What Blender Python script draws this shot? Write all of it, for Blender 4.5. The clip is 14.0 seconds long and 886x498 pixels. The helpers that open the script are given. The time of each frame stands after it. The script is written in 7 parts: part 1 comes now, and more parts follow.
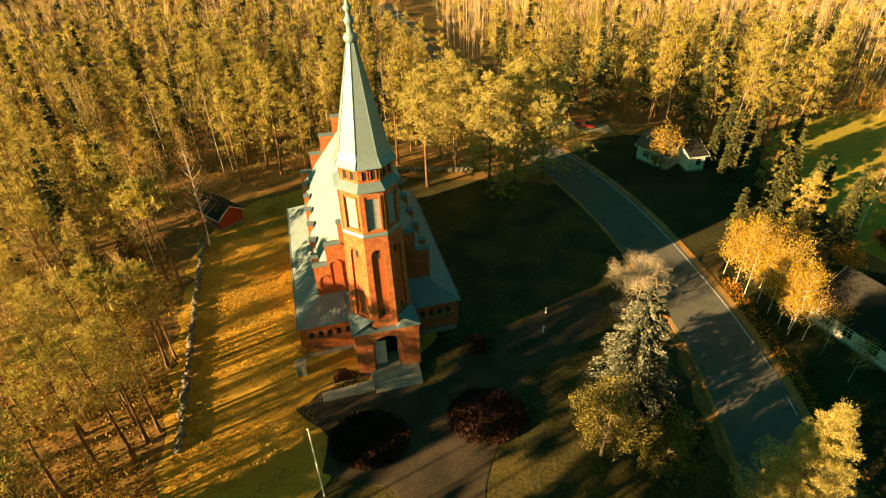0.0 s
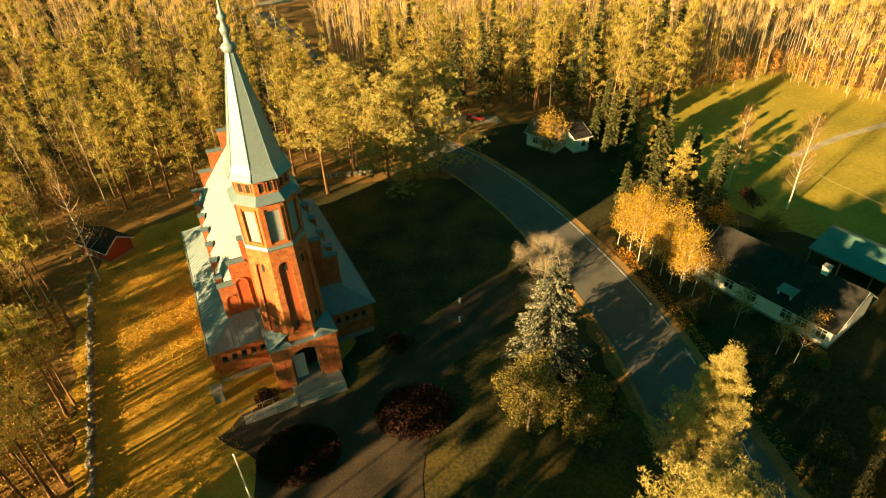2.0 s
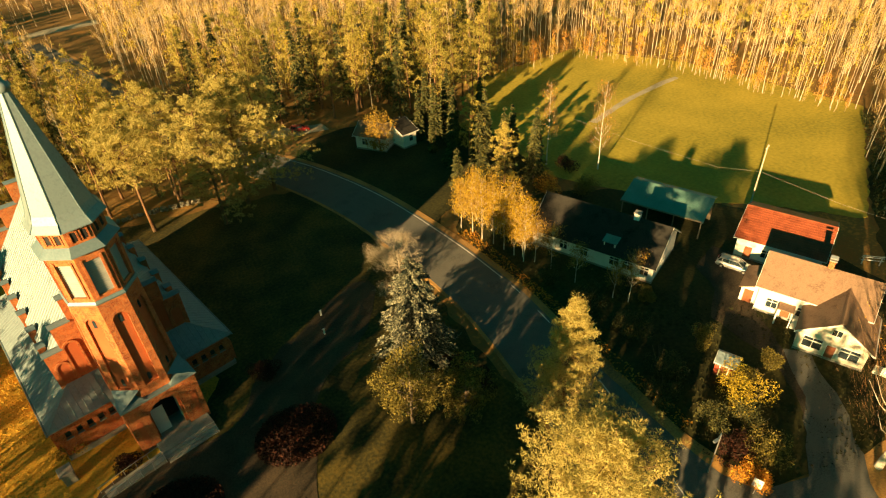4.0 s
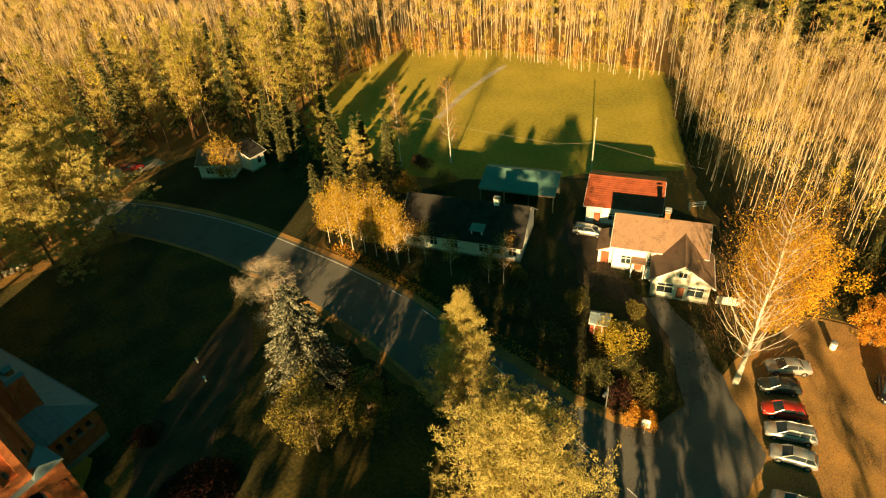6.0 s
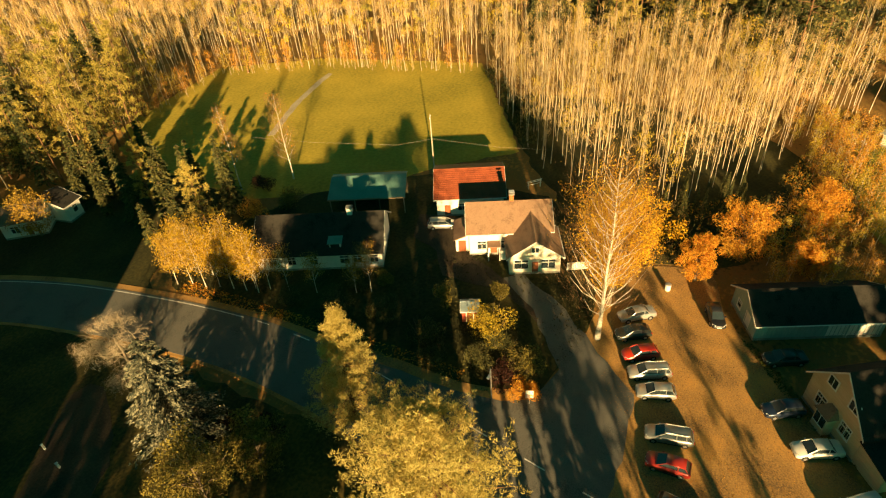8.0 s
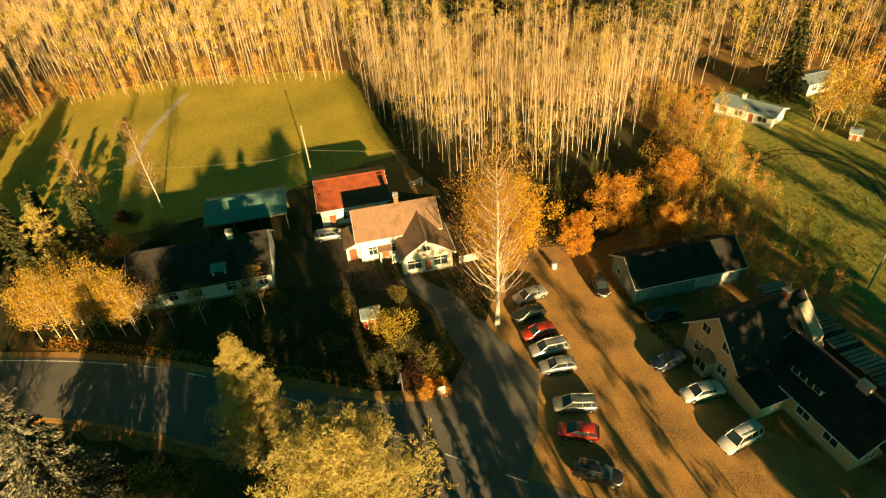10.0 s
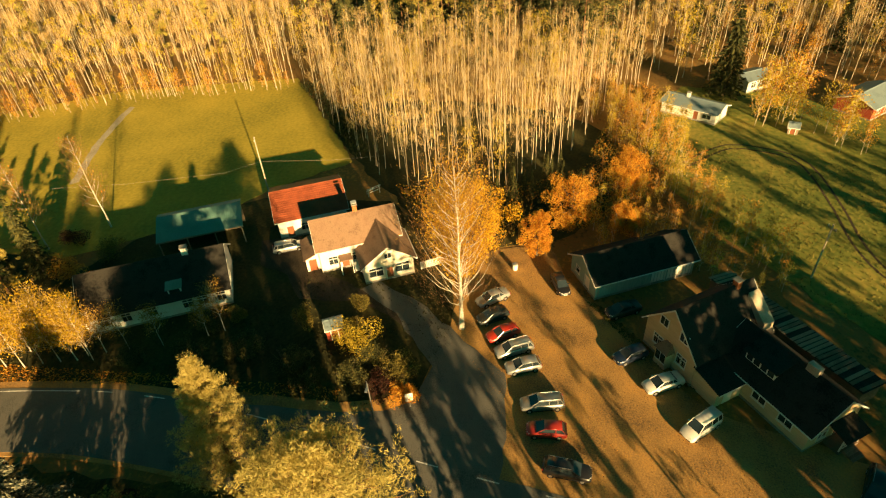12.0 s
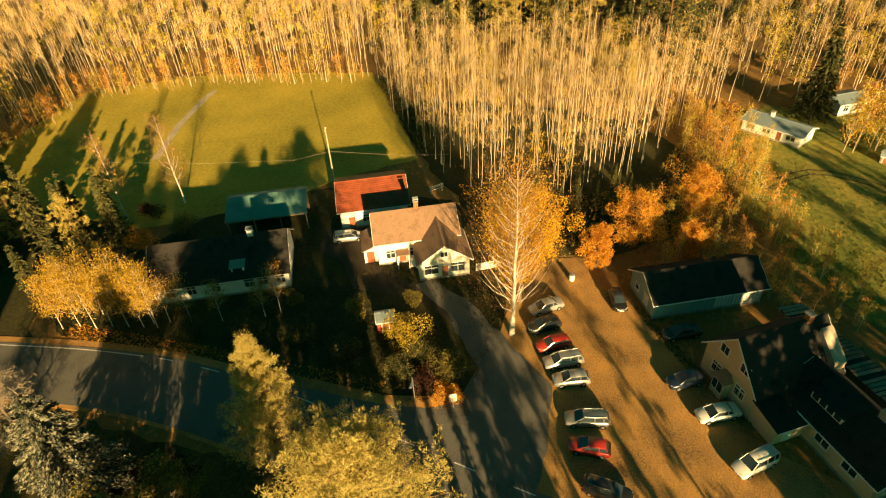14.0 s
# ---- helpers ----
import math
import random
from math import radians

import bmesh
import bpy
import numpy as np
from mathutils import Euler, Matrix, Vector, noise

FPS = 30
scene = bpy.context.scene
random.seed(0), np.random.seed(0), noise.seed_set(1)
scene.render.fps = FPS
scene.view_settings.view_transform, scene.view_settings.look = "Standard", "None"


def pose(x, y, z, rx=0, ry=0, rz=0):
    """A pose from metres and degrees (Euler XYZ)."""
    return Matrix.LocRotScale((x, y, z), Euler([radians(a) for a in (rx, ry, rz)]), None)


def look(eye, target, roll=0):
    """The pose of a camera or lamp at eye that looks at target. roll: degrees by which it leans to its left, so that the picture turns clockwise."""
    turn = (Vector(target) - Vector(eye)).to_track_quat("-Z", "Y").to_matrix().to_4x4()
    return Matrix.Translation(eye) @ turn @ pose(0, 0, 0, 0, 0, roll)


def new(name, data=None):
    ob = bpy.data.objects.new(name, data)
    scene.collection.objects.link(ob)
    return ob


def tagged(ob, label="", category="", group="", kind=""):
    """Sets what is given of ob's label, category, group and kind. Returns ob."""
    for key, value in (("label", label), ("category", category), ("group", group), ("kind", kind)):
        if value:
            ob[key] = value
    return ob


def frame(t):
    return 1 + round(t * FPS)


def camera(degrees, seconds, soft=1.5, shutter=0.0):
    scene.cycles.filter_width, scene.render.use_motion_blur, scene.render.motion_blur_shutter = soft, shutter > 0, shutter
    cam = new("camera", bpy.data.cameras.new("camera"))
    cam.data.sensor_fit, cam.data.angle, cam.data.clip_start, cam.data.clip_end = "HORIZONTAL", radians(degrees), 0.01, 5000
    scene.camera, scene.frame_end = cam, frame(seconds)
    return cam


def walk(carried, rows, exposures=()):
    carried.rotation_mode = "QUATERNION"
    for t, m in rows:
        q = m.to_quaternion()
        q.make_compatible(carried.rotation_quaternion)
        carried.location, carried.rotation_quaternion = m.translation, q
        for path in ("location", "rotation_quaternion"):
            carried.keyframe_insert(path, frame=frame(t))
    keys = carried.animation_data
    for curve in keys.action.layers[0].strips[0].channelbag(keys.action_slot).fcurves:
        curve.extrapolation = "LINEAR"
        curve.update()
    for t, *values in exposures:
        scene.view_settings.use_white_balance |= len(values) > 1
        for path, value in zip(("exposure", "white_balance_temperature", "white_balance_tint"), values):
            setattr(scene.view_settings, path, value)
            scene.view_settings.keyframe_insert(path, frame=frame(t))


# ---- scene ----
# ---- camera ----
PATH = [
    (0.0, -0.06, -0.05, 51.85, 54.66, 1.36, -1.01),
    (0.5, -0.08, -0.21, 51.86, 54.71, 1.42, -3.23),
    (1.0, -0.09, -0.37, 51.86, 54.66, 1.53, -5.83),
    (1.5, -0.11, -0.53, 51.86, 54.60, 1.64, -8.59),
    (2.0, -0.12, -0.69, 51.86, 54.49, 1.86, -12.37),
    (2.5, -0.13, -0.85, 51.86, 54.40, 2.03, -16.34),
    (3.0, -0.15, -1.01, 51.86, 54.33, 2.12, -20.15),
    (3.5, -0.16, -1.17, 51.86, 54.23, 2.31, -25.02),
    (4.0, -0.18, -1.33, 51.87, 54.14, 2.55, -30.64),
    (6.5, -0.65, -0.42, 52.45, 53.33, 3.67, -51.54),
    (7.0, -0.74, -0.19, 52.62, 53.07, 3.65, -56.24),
    (7.5, -0.74, -0.13, 52.59, 52.91, 3.68, -60.87),
    (8.0, -0.73, -0.07, 52.57, 52.81, 3.66, -64.96),
    (8.5, -0.73, -0.01, 52.55, 52.66, 3.60, -68.86),
    (9.0, -0.73, 0.05, 52.53, 52.52, 3.66, -73.27),
    (11.5, -0.82, 0.23, 52.65, 52.39, 3.24, -81.94),
    (12.0, -0.77, 0.24, 52.65, 52.52, 3.23, -83.13),
    (12.5, -0.72, 0.24, 52.65, 52.66, 3.10, -81.91),
    (13.0, -0.67, 0.25, 52.65, 52.78, 2.92, -79.57),
    (13.5, -0.62, 0.26, 52.65, 52.87, 2.69, -77.19),
    (14.0, -0.56, 0.27, 52.65, 52.93, 2.54, -75.56),
]
cam = camera(74.4, 14.0, soft=1.2)
walk(cam, [(t, pose(x, y, z, rx, ry, rz)) for t, x, y, z, rx, ry, rz in PATH],
     exposures=[(0.0, 2.1, 7200, 6), (2.5, 2.04, 7200, 6), (4.2, 1.8, 7200, 6), (6.5, 1.66, 7200, 6), (14.0, 1.63, 7200, 6)])

# ---- light: a low autumn sun and a clear sky ----
SUN_ELEV, SUN_AZ = 13.5, 210.0        # the azimuth runs from +x towards +y
_sd = Vector((math.cos(radians(SUN_AZ)) * math.cos(radians(SUN_ELEV)),
              math.sin(radians(SUN_AZ)) * math.cos(radians(SUN_ELEV)), math.sin(radians(SUN_ELEV))))
world = bpy.data.worlds.new("world")
scene.world = world
world.use_nodes = True
_wn = world.node_tree.nodes
_sky = _wn.new("ShaderNodeTexSky")
_sky.sky_type, _sky.sun_disc = "NISHITA", False
_sky.sun_elevation, _sky.sun_rotation = radians(SUN_ELEV), radians(90.0 - SUN_AZ)
_deep = _wn.new("ShaderNodeVectorMath")        # a clear, deep blue-green evening sky
_deep.operation = "MULTIPLY"
_deep.inputs[1].default_value = (0.02, 1.0, 0.74)
world.node_tree.links.new(_sky.outputs[0], _deep.inputs[0])
world.node_tree.links.new(_deep.outputs[0], _wn["Background"].inputs[0])
_wn["Background"].inputs[1].default_value = 0.02
sun = new("sun", bpy.data.lights.new("sun", "SUN"))
sun.data.energy, sun.data.angle, sun.data.color = 5.0, radians(0.6), (1.0, 0.68, 0.33)
sun.matrix_world = look(_sd * 200, (0, 0, 0))


# ---- materials ----
def mat(name, colors, rough=0.8, scale=1.0, fine=20.0, bump=0.2, metal=0.0, spec=0.3, island=False, rand=0.0, soft=0.0, stretch=None, vary=0.45):
    """A surface whose colour runs through the given colours by coarse and fine noise, with fine relief."""
    m = bpy.data.materials.new(name)
    m.use_nodes = True
    nt = m.node_tree
    n, l = nt.nodes, nt.links
    bs = n["Principled BSDF"]
    bs.inputs["Roughness"].default_value = rough
    bs.inputs["Metallic"].default_value = metal
    bs.inputs["Specular IOR Level"].default_value = spec
    tc = n.new("ShaderNodeNewGeometry")
    vec = tc.outputs["Position"]
    if stretch:
        mp = n.new("ShaderNodeMapping")
        mp.inputs["Scale"].default_value = stretch
        l.new(vec, mp.inputs[0])
        vec = mp.outputs[0]
    a = n.new("ShaderNodeTexNoise")
    a.inputs["Scale"].default_value, a.inputs["Detail"].default_value = scale, 5
    b = n.new("ShaderNodeTexNoise")
    b.inputs["Scale"].default_value, b.inputs["Detail"].default_value = fine, 3
    l.new(vec, a.inputs["Vector"])
    l.new(vec, b.inputs["Vector"])
    mix = n.new("ShaderNodeMath")
    mix.operation = "MULTIPLY_ADD"
    mix.inputs[1].default_value = 0.45
    l.new(b.outputs["Fac"], mix.inputs[0])
    m2 = n.new("ShaderNodeMath")
    m2.operation = "MULTIPLY"
    m2.inputs[1].default_value = 0.55
    l.new(a.outputs["Fac"], m2.inputs[0])
    l.new(m2.outputs[0], mix.inputs[2])
    fac = mix.outputs[0]
    if island:
        m3 = n.new("ShaderNodeMath")
        m3.operation = "MULTIPLY_ADD"
        m3.inputs[1].default_value = vary
        l.new(tc.outputs["Random Per Island"], m3.inputs[0])
        m4 = n.new("ShaderNodeMath")
        m4.operation = "MULTIPLY_ADD"
        m4.inputs[1].default_value, m4.inputs[2].default_value = 1.05 - vary, -0.02
        l.new(fac, m4.inputs[0])
        l.new(m4.outputs[0], m3.inputs[2])
        fac = m3.outputs[0]
    if rand:
        oi = n.new("ShaderNodeObjectInfo")
        m5 = n.new("ShaderNodeMath")
        m5.operation = "MULTIPLY_ADD"
        m5.inputs[1].default_value = rand
        m6 = n.new("ShaderNodeMath")
        m6.operation = "ADD"
        m6.inputs[1].default_value = -rand / 2
        l.new(oi.outputs["Random"], m5.inputs[0])
        l.new(fac, m6.inputs[0])
        l.new(m6.outputs[0], m5.inputs[2])
        fac = m5.outputs[0]
    ramp = n.new("ShaderNodeValToRGB")
    els = ramp.color_ramp.elements
    lo, hi = 0.36, 0.63
    for i, c in enumerate(colors):
        p = lo + (hi - lo) * i / max(1, len(colors) - 1)
        e = els[i] if i < 2 else els.new(p)
        e.position, e.color = p, (*c, 1)
    if len(colors) == 1:
        els[1].color = (*colors[0], 1)
    l.new(fac, ramp.inputs[0])
    l.new(ramp.outputs[0], bs.inputs["Base Color"])
    if bump:
        bp = n.new("ShaderNodeBump")
        bp.inputs["Strength"].default_value, bp.inputs["Distance"].default_value = bump, 0.05
        l.new(b.outputs["Fac"], bp.inputs["Height"])
        l.new(bp.outputs[0], bs.inputs["Normal"])
    if soft:
        tr = n.new("ShaderNodeBsdfTranslucent")
        l.new(ramp.outputs[0], tr.inputs[0])
        ms = n.new("ShaderNodeMixShader")
        ms.inputs[0].default_value = soft
        l.new(bs.outputs[0], ms.inputs[1])
        l.new(tr.outputs[0], ms.inputs[2])
        l.new(ms.outputs[0], n["Material Output"].inputs[0])
    return m


def glass_mat(name, color=(0.02, 0.03, 0.035)):
    m = mat(name, [color, tuple(c * 1.6 for c in color)], rough=0.05, bump=0, spec=0.8)
    return m


def paint_mat(name, color, metal=0.3):
    m = mat(name, [tuple(c * 0.88 for c in color), color], rough=0.28, scale=2, bump=0, metal=metal, spec=0.6)
    m.node_tree.nodes["Principled BSDF"].inputs["Coat Weight"].default_value = 0.6
    return m


def brick_mat(name, c1, c2, mortar):
    m = mat(name, [c1, c2], rough=0.85, scale=1.6, fine=5.5, bump=0.25)
    nt = m.node_tree
    n, l = nt.nodes, nt.links
    br = n.new("ShaderNodeTexBrick")
    br.inputs["Scale"].default_value = 1.0
    br.inputs["Brick Width"].default_value, br.inputs["Row Height"].default_value = 0.27, 0.075
    br.inputs["Mortar Size"].default_value = 0.009
    br.inputs["Mortar"].default_value = (*mortar, 1)
    co = n.new("ShaderNodeNewGeometry")
    sp = n.new("ShaderNodeSeparateXYZ")
    l.new(co.outputs["Position"], sp.inputs[0])
    ad = n.new("ShaderNodeMath")
    ad.operation = "ADD"
    l.new(sp.outputs[0], ad.inputs[0])
    l.new(sp.outputs[1], ad.inputs[1])
    cb = n.new("ShaderNodeCombineXYZ")
    l.new(ad.outputs[0], cb.inputs[0])
    l.new(sp.outputs[2], cb.inputs[1])
    l.new(cb.outputs[0], br.inputs["Vector"])
    ramp = [x for x in n if x.bl_idname == "ShaderNodeValToRGB"][0]
    l.new(ramp.outputs[0], br.inputs["Color1"])
    hs = n.new("ShaderNodeHueSaturation")
    hs.inputs["Value"].default_value = 0.72
    l.new(ramp.outputs[0], hs.inputs["Color"])
    l.new(hs.outputs[0], br.inputs["Color2"])
    l.new(br.outputs["Color"], n["Principled BSDF"].inputs["Base Color"])
    return m


BRICK = brick_mat("red_brick", (0.24, 0.035, 0.01), (0.64, 0.18, 0.05), (0.42, 0.21, 0.1))
PLASTER_RED = mat("red_render", [(0.36, 0.085, 0.03), (0.45, 0.12, 0.045)], 0.85, 0.5, 12, 0.15)
STONE = mat("grey_stone", [(0.2, 0.19, 0.17), (0.34, 0.32, 0.28)], 0.85, 0.8, 9, 0.5)
SHEET = mat("pale_sheet_metal", [(0.17, 0.225, 0.245), (0.23, 0.3, 0.315), (0.2, 0.26, 0.28)], 0.5, 0.5, 5, 0.06, 0.2, 0.4)
# same metal as the pale sheet; skylit shade put in as darker teal
TEAL_SHEET = mat("shade_teal_sheet", [(0.13, 0.2, 0.225), (0.19, 0.26, 0.28)], 0.5, 0.7, 6, 0.06, 0.2, 0.4)
DARKGLASS = glass_mat("dark_glass")
LOUVRE = mat("grey_louvre", [(0.24, 0.28, 0.28), (0.32, 0.36, 0.35)], 0.6, 2, 14, 0.1)
WHITE = mat("white_paint", [(0.68, 0.66, 0.6), (0.8, 0.78, 0.73)], 0.6, 0.9, 9, 0.12)
CREAM = mat("cream_board", [(0.62, 0.56, 0.44), (0.74, 0.68, 0.56)], 0.7, 0.8, 10, 0.25, stretch=(1, 1, 8))
TAN = mat("tan_board", [(0.56, 0.42, 0.25), (0.68, 0.53, 0.34)], 0.75, 0.7, 10, 0.3, stretch=(1, 1, 8))
TEALWALL = mat("grey_green_board", [(0.22, 0.34, 0.32), (0.32, 0.44, 0.41)], 0.75, 0.7, 10, 0.3, stretch=(6, 6, 1))
REDWOOD = mat("red_ochre_board", [(0.3, 0.05, 0.025), (0.4, 0.08, 0.04)], 0.8, 0.8, 10, 0.3, stretch=(6, 6, 1))
ROOFDARK = mat("dark_felt_roof", [(0.012, 0.012, 0.012), (0.036, 0.034, 0.03), (0.022, 0.021, 0.019)], 0.9, 0.6, 7, 0.35, spec=0.15)
ROOFBROWN = mat("weathered_brown_roof", [(0.17, 0.1, 0.065), (0.27, 0.17, 0.11), (0.21, 0.12, 0.08)], 0.85, 0.7, 6, 0.4)
ROOFRED = mat("red_tile_sheet", [(0.19, 0.048, 0.024), (0.34, 0.09, 0.042)], 0.5, 0.8, 6, 0.1)
ROOFGREEN = mat("green_sheet_roof", [(0.1, 0.22, 0.19), (0.15, 0.28, 0.24)], 0.5, 0.6, 5, 0.06)
OLDWOOD = mat("weathered_plank", [(0.16, 0.11, 0.075), (0.3, 0.23, 0.16)], 0.85, 0.9, 12, 0.4, rand=0.4)
ASPHALT = mat("asphalt", [(0.08, 0.082, 0.074), (0.15, 0.145, 0.128), (0.11, 0.108, 0.098)], 0.85, 0.25, 9, 0.35, spec=0.2)
LINE = mat("road_paint", [(0.45, 0.45, 0.43), (0.75, 0.74, 0.7)], 0.7, 3, 22, 0.1)
GRAVEL = mat("leafy_gravel", [(0.15, 0.095, 0.045), (0.3, 0.17, 0.06), (0.4, 0.225, 0.075), (0.52, 0.27, 0.075)], 0.95, 0.22, 5.5, 0.4)
# sand darkened far below its own tone so paths read as shaded
SHADE_SAND = mat("shade_dark_sand", [(0.03, 0.023, 0.016), (0.055, 0.041, 0.026), (0.09, 0.062, 0.037)], 0.95, 0.25, 5, 0.4)
PALEPATH = mat("pale_worn_path", [(0.3, 0.26, 0.18), (0.48, 0.42, 0.31)], 0.95, 0.4, 4, 0.3)
TUFT = mat("meadow_tufts", [(0.05, 0.055, 0.011), (0.1, 0.095, 0.019), (0.15, 0.12, 0.026)], 0.95, 0.3, 2, 0, island=True)
LITTER = mat("forest_floor", [(0.09, 0.065, 0.02), (0.26, 0.13, 0.036), (0.19, 0.12, 0.035), (0.42, 0.2, 0.045)], 0.95, 0.13, 1.6, 0.9)
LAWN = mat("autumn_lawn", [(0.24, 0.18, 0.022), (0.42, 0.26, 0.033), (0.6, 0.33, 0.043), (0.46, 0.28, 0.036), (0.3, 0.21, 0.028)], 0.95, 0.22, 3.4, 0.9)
# churchyard grass kept nearly black: its shade is put into the colour
YARD_SHADE_GRASS = mat("shade_dark_yard_grass", [(0.018, 0.019, 0.006), (0.042, 0.038, 0.01), (0.08, 0.062, 0.014), (0.13, 0.09, 0.018)], 0.95, 0.16, 2.6, 0.8)
# grass toned almost black to stand for ground lying in shade
SHADE_GRASS = mat("shade_toned_grass", [(0.016, 0.019, 0.005), (0.038, 0.036, 0.009), (0.065, 0.056, 0.013)], 0.95, 0.12, 2.2, 0.7)
# field stone toned darker for the shadow that lies along the wall
SHADE_STONE = mat("shade_toned_stone", [(0.1, 0.09, 0.065), (0.28, 0.25, 0.19)], 0.9, 1.2, 8, 0.5)
PALEWOOD = mat("bleached_wood", [(0.32, 0.26, 0.19), (0.5, 0.43, 0.33)], 0.85, 0.9, 12, 0.3)
FIELD = mat("playing_field_grass", [(0.24, 0.205, 0.026), (0.36, 0.285, 0.038), (0.47, 0.35, 0.052)], 0.95, 0.06, 1.5, 0.6)
MEADOW = mat("rough_meadow", [(0.07, 0.1, 0.016), (0.17, 0.18, 0.032), (0.3, 0.24, 0.05)], 0.95, 0.09, 1.1, 0.9)
BARK_PINE = mat("pine_bark", [(0.12, 0.075, 0.045), (0.26, 0.13, 0.06)], 0.95, 0.7, 8, 0.6)
BARK_BIRCH = mat("birch_bark", [(0.3, 0.25, 0.19), (0.6, 0.54, 0.44), (0.7, 0.64, 0.55)], 0.8, 1.5, 7, 0.4, stretch=(1, 1, 2.5))
BARK_FOREST = mat("golden_birch_bark", [(0.32, 0.25, 0.16), (0.54, 0.45, 0.32), (0.64, 0.55, 0.42)], 0.85, 1.5, 7, 0, stretch=(1, 1, 2.5))
BARK_DARK = mat("brown_bark", [(0.1, 0.075, 0.055), (0.2, 0.15, 0.1)], 0.95, 0.8, 9, 0.6)
TWIG = mat("birch_twigs", [(0.4, 0.25, 0.11), (0.56, 0.38, 0.17), (0.64, 0.46, 0.22)], 0.9, 0.1, 3, 0, island=True, soft=0.2)
TWIGPALE = mat("pale_twigs", [(0.3, 0.24, 0.17), (0.45, 0.37, 0.26)], 0.9, 0.4, 6, 0.2)
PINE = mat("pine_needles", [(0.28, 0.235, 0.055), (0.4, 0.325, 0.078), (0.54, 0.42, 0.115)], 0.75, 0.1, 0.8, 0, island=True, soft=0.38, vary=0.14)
# brighter copy of the pine needles, the low sun put into its colour
PINE_SUNLIT = mat("sun_toned_pine_needles", [(0.34, 0.28, 0.075), (0.46, 0.375, 0.115), (0.58, 0.475, 0.17)], 0.75, 0.3, 1.2, 0, island=True, soft=0.36, vary=0.16)
TWIGBROWN = mat("brown_twigs", [(0.2, 0.11, 0.05), (0.34, 0.19, 0.085)], 0.9, 0.4, 6, 0, island=True, soft=0.3)
SPRUCE = mat("spruce_needles", [(0.03, 0.038, 0.013), (0.068, 0.072, 0.022), (0.12, 0.11, 0.032)], 0.8, 0.15, 1.5, 0, island=True, soft=0.18)
# needles run from near black to pale; the pale ones stand for sunlit clumps
BLUESPRUCE = mat("blue_spruce_needles", [(0.025, 0.034, 0.024), (0.06, 0.068, 0.046), (0.26, 0.25, 0.17)], 0.75, 0.3, 2, 0, island=True, soft=0.15)
DULL = mat("dull_olive_leaves", [(0.09, 0.075, 0.017), (0.17, 0.14, 0.03), (0.27, 0.21, 0.045)], 0.75, 0.2, 1.6, 0, island=True, soft=0.3)
YELLOW = mat("yellow_leaves", [(0.36, 0.24, 0.025), (0.52, 0.38, 0.04), (0.62, 0.48, 0.065)], 0.75, 0.3, 2, 0, island=True, soft=0.4)
ORANGE = mat("orange_leaves", [(0.46, 0.17, 0.022), (0.66, 0.3, 0.035), (0.7, 0.4, 0.06)], 0.75, 0.3, 2, 0, island=True, soft=0.4)
AMBER = mat("amber_leaves", [(0.26, 0.15, 0.012), (0.46, 0.29, 0.022), (0.6, 0.4, 0.035)], 0.75, 0.3, 2, 0, island=True, soft=0.4)
FLAME = mat("flame_leaves", [(0.42, 0.2, 0.015), (0.66, 0.36, 0.025), (0.74, 0.46, 0.04)], 0.75, 0.3, 2, 0, island=True, soft=0.4)
OLIVE = mat("olive_leaves", [(0.2, 0.135, 0.022), (0.4, 0.25, 0.04), (0.54, 0.33, 0.055)], 0.75, 0.2, 1.6, 0, island=True, soft=0.35)
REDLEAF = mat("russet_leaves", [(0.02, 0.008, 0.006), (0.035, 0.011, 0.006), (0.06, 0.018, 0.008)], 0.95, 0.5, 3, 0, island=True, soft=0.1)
RUBBER = mat("tyre_rubber", [(0.015, 0.015, 0.015), (0.03, 0.03, 0.03)], 0.8, 4, 30, 0.1)
STEEL = mat("light_steel", [(0.5, 0.5, 0.5), (0.62, 0.62, 0.61)], 0.35, 2, 20, 0.05, 0.8, 0.5)
LAMPGLASS = mat("lamp_glass", [(0.6, 0.6, 0.58), (0.75, 0.75, 0.72)], 0.15, 4, 20, 0, 0.2, 0.8)
TAILRED = mat("tail_lamp_red", [(0.3, 0.02, 0.015), (0.4, 0.03, 0.02)], 0.2, 4, 20, 0, 0, 0.7)
TRIM = mat("black_trim", [(0.02, 0.02, 0.02), (0.035, 0.035, 0.035)], 0.6, 4, 20, 0.05)
# near black, standing for the shade inside porch, belfry and attic openings
INSIDE_SHADE = mat("inside_shade", [(0.02, 0.018, 0.016), (0.035, 0.03, 0.028)], 0.9, 2, 10, 0.1)
DOORBROWN = mat("brown_door", [(0.22, 0.07, 0.03), (0.3, 0.1, 0.045)], 0.6, 1, 12, 0.2, stretch=(6, 6, 1))


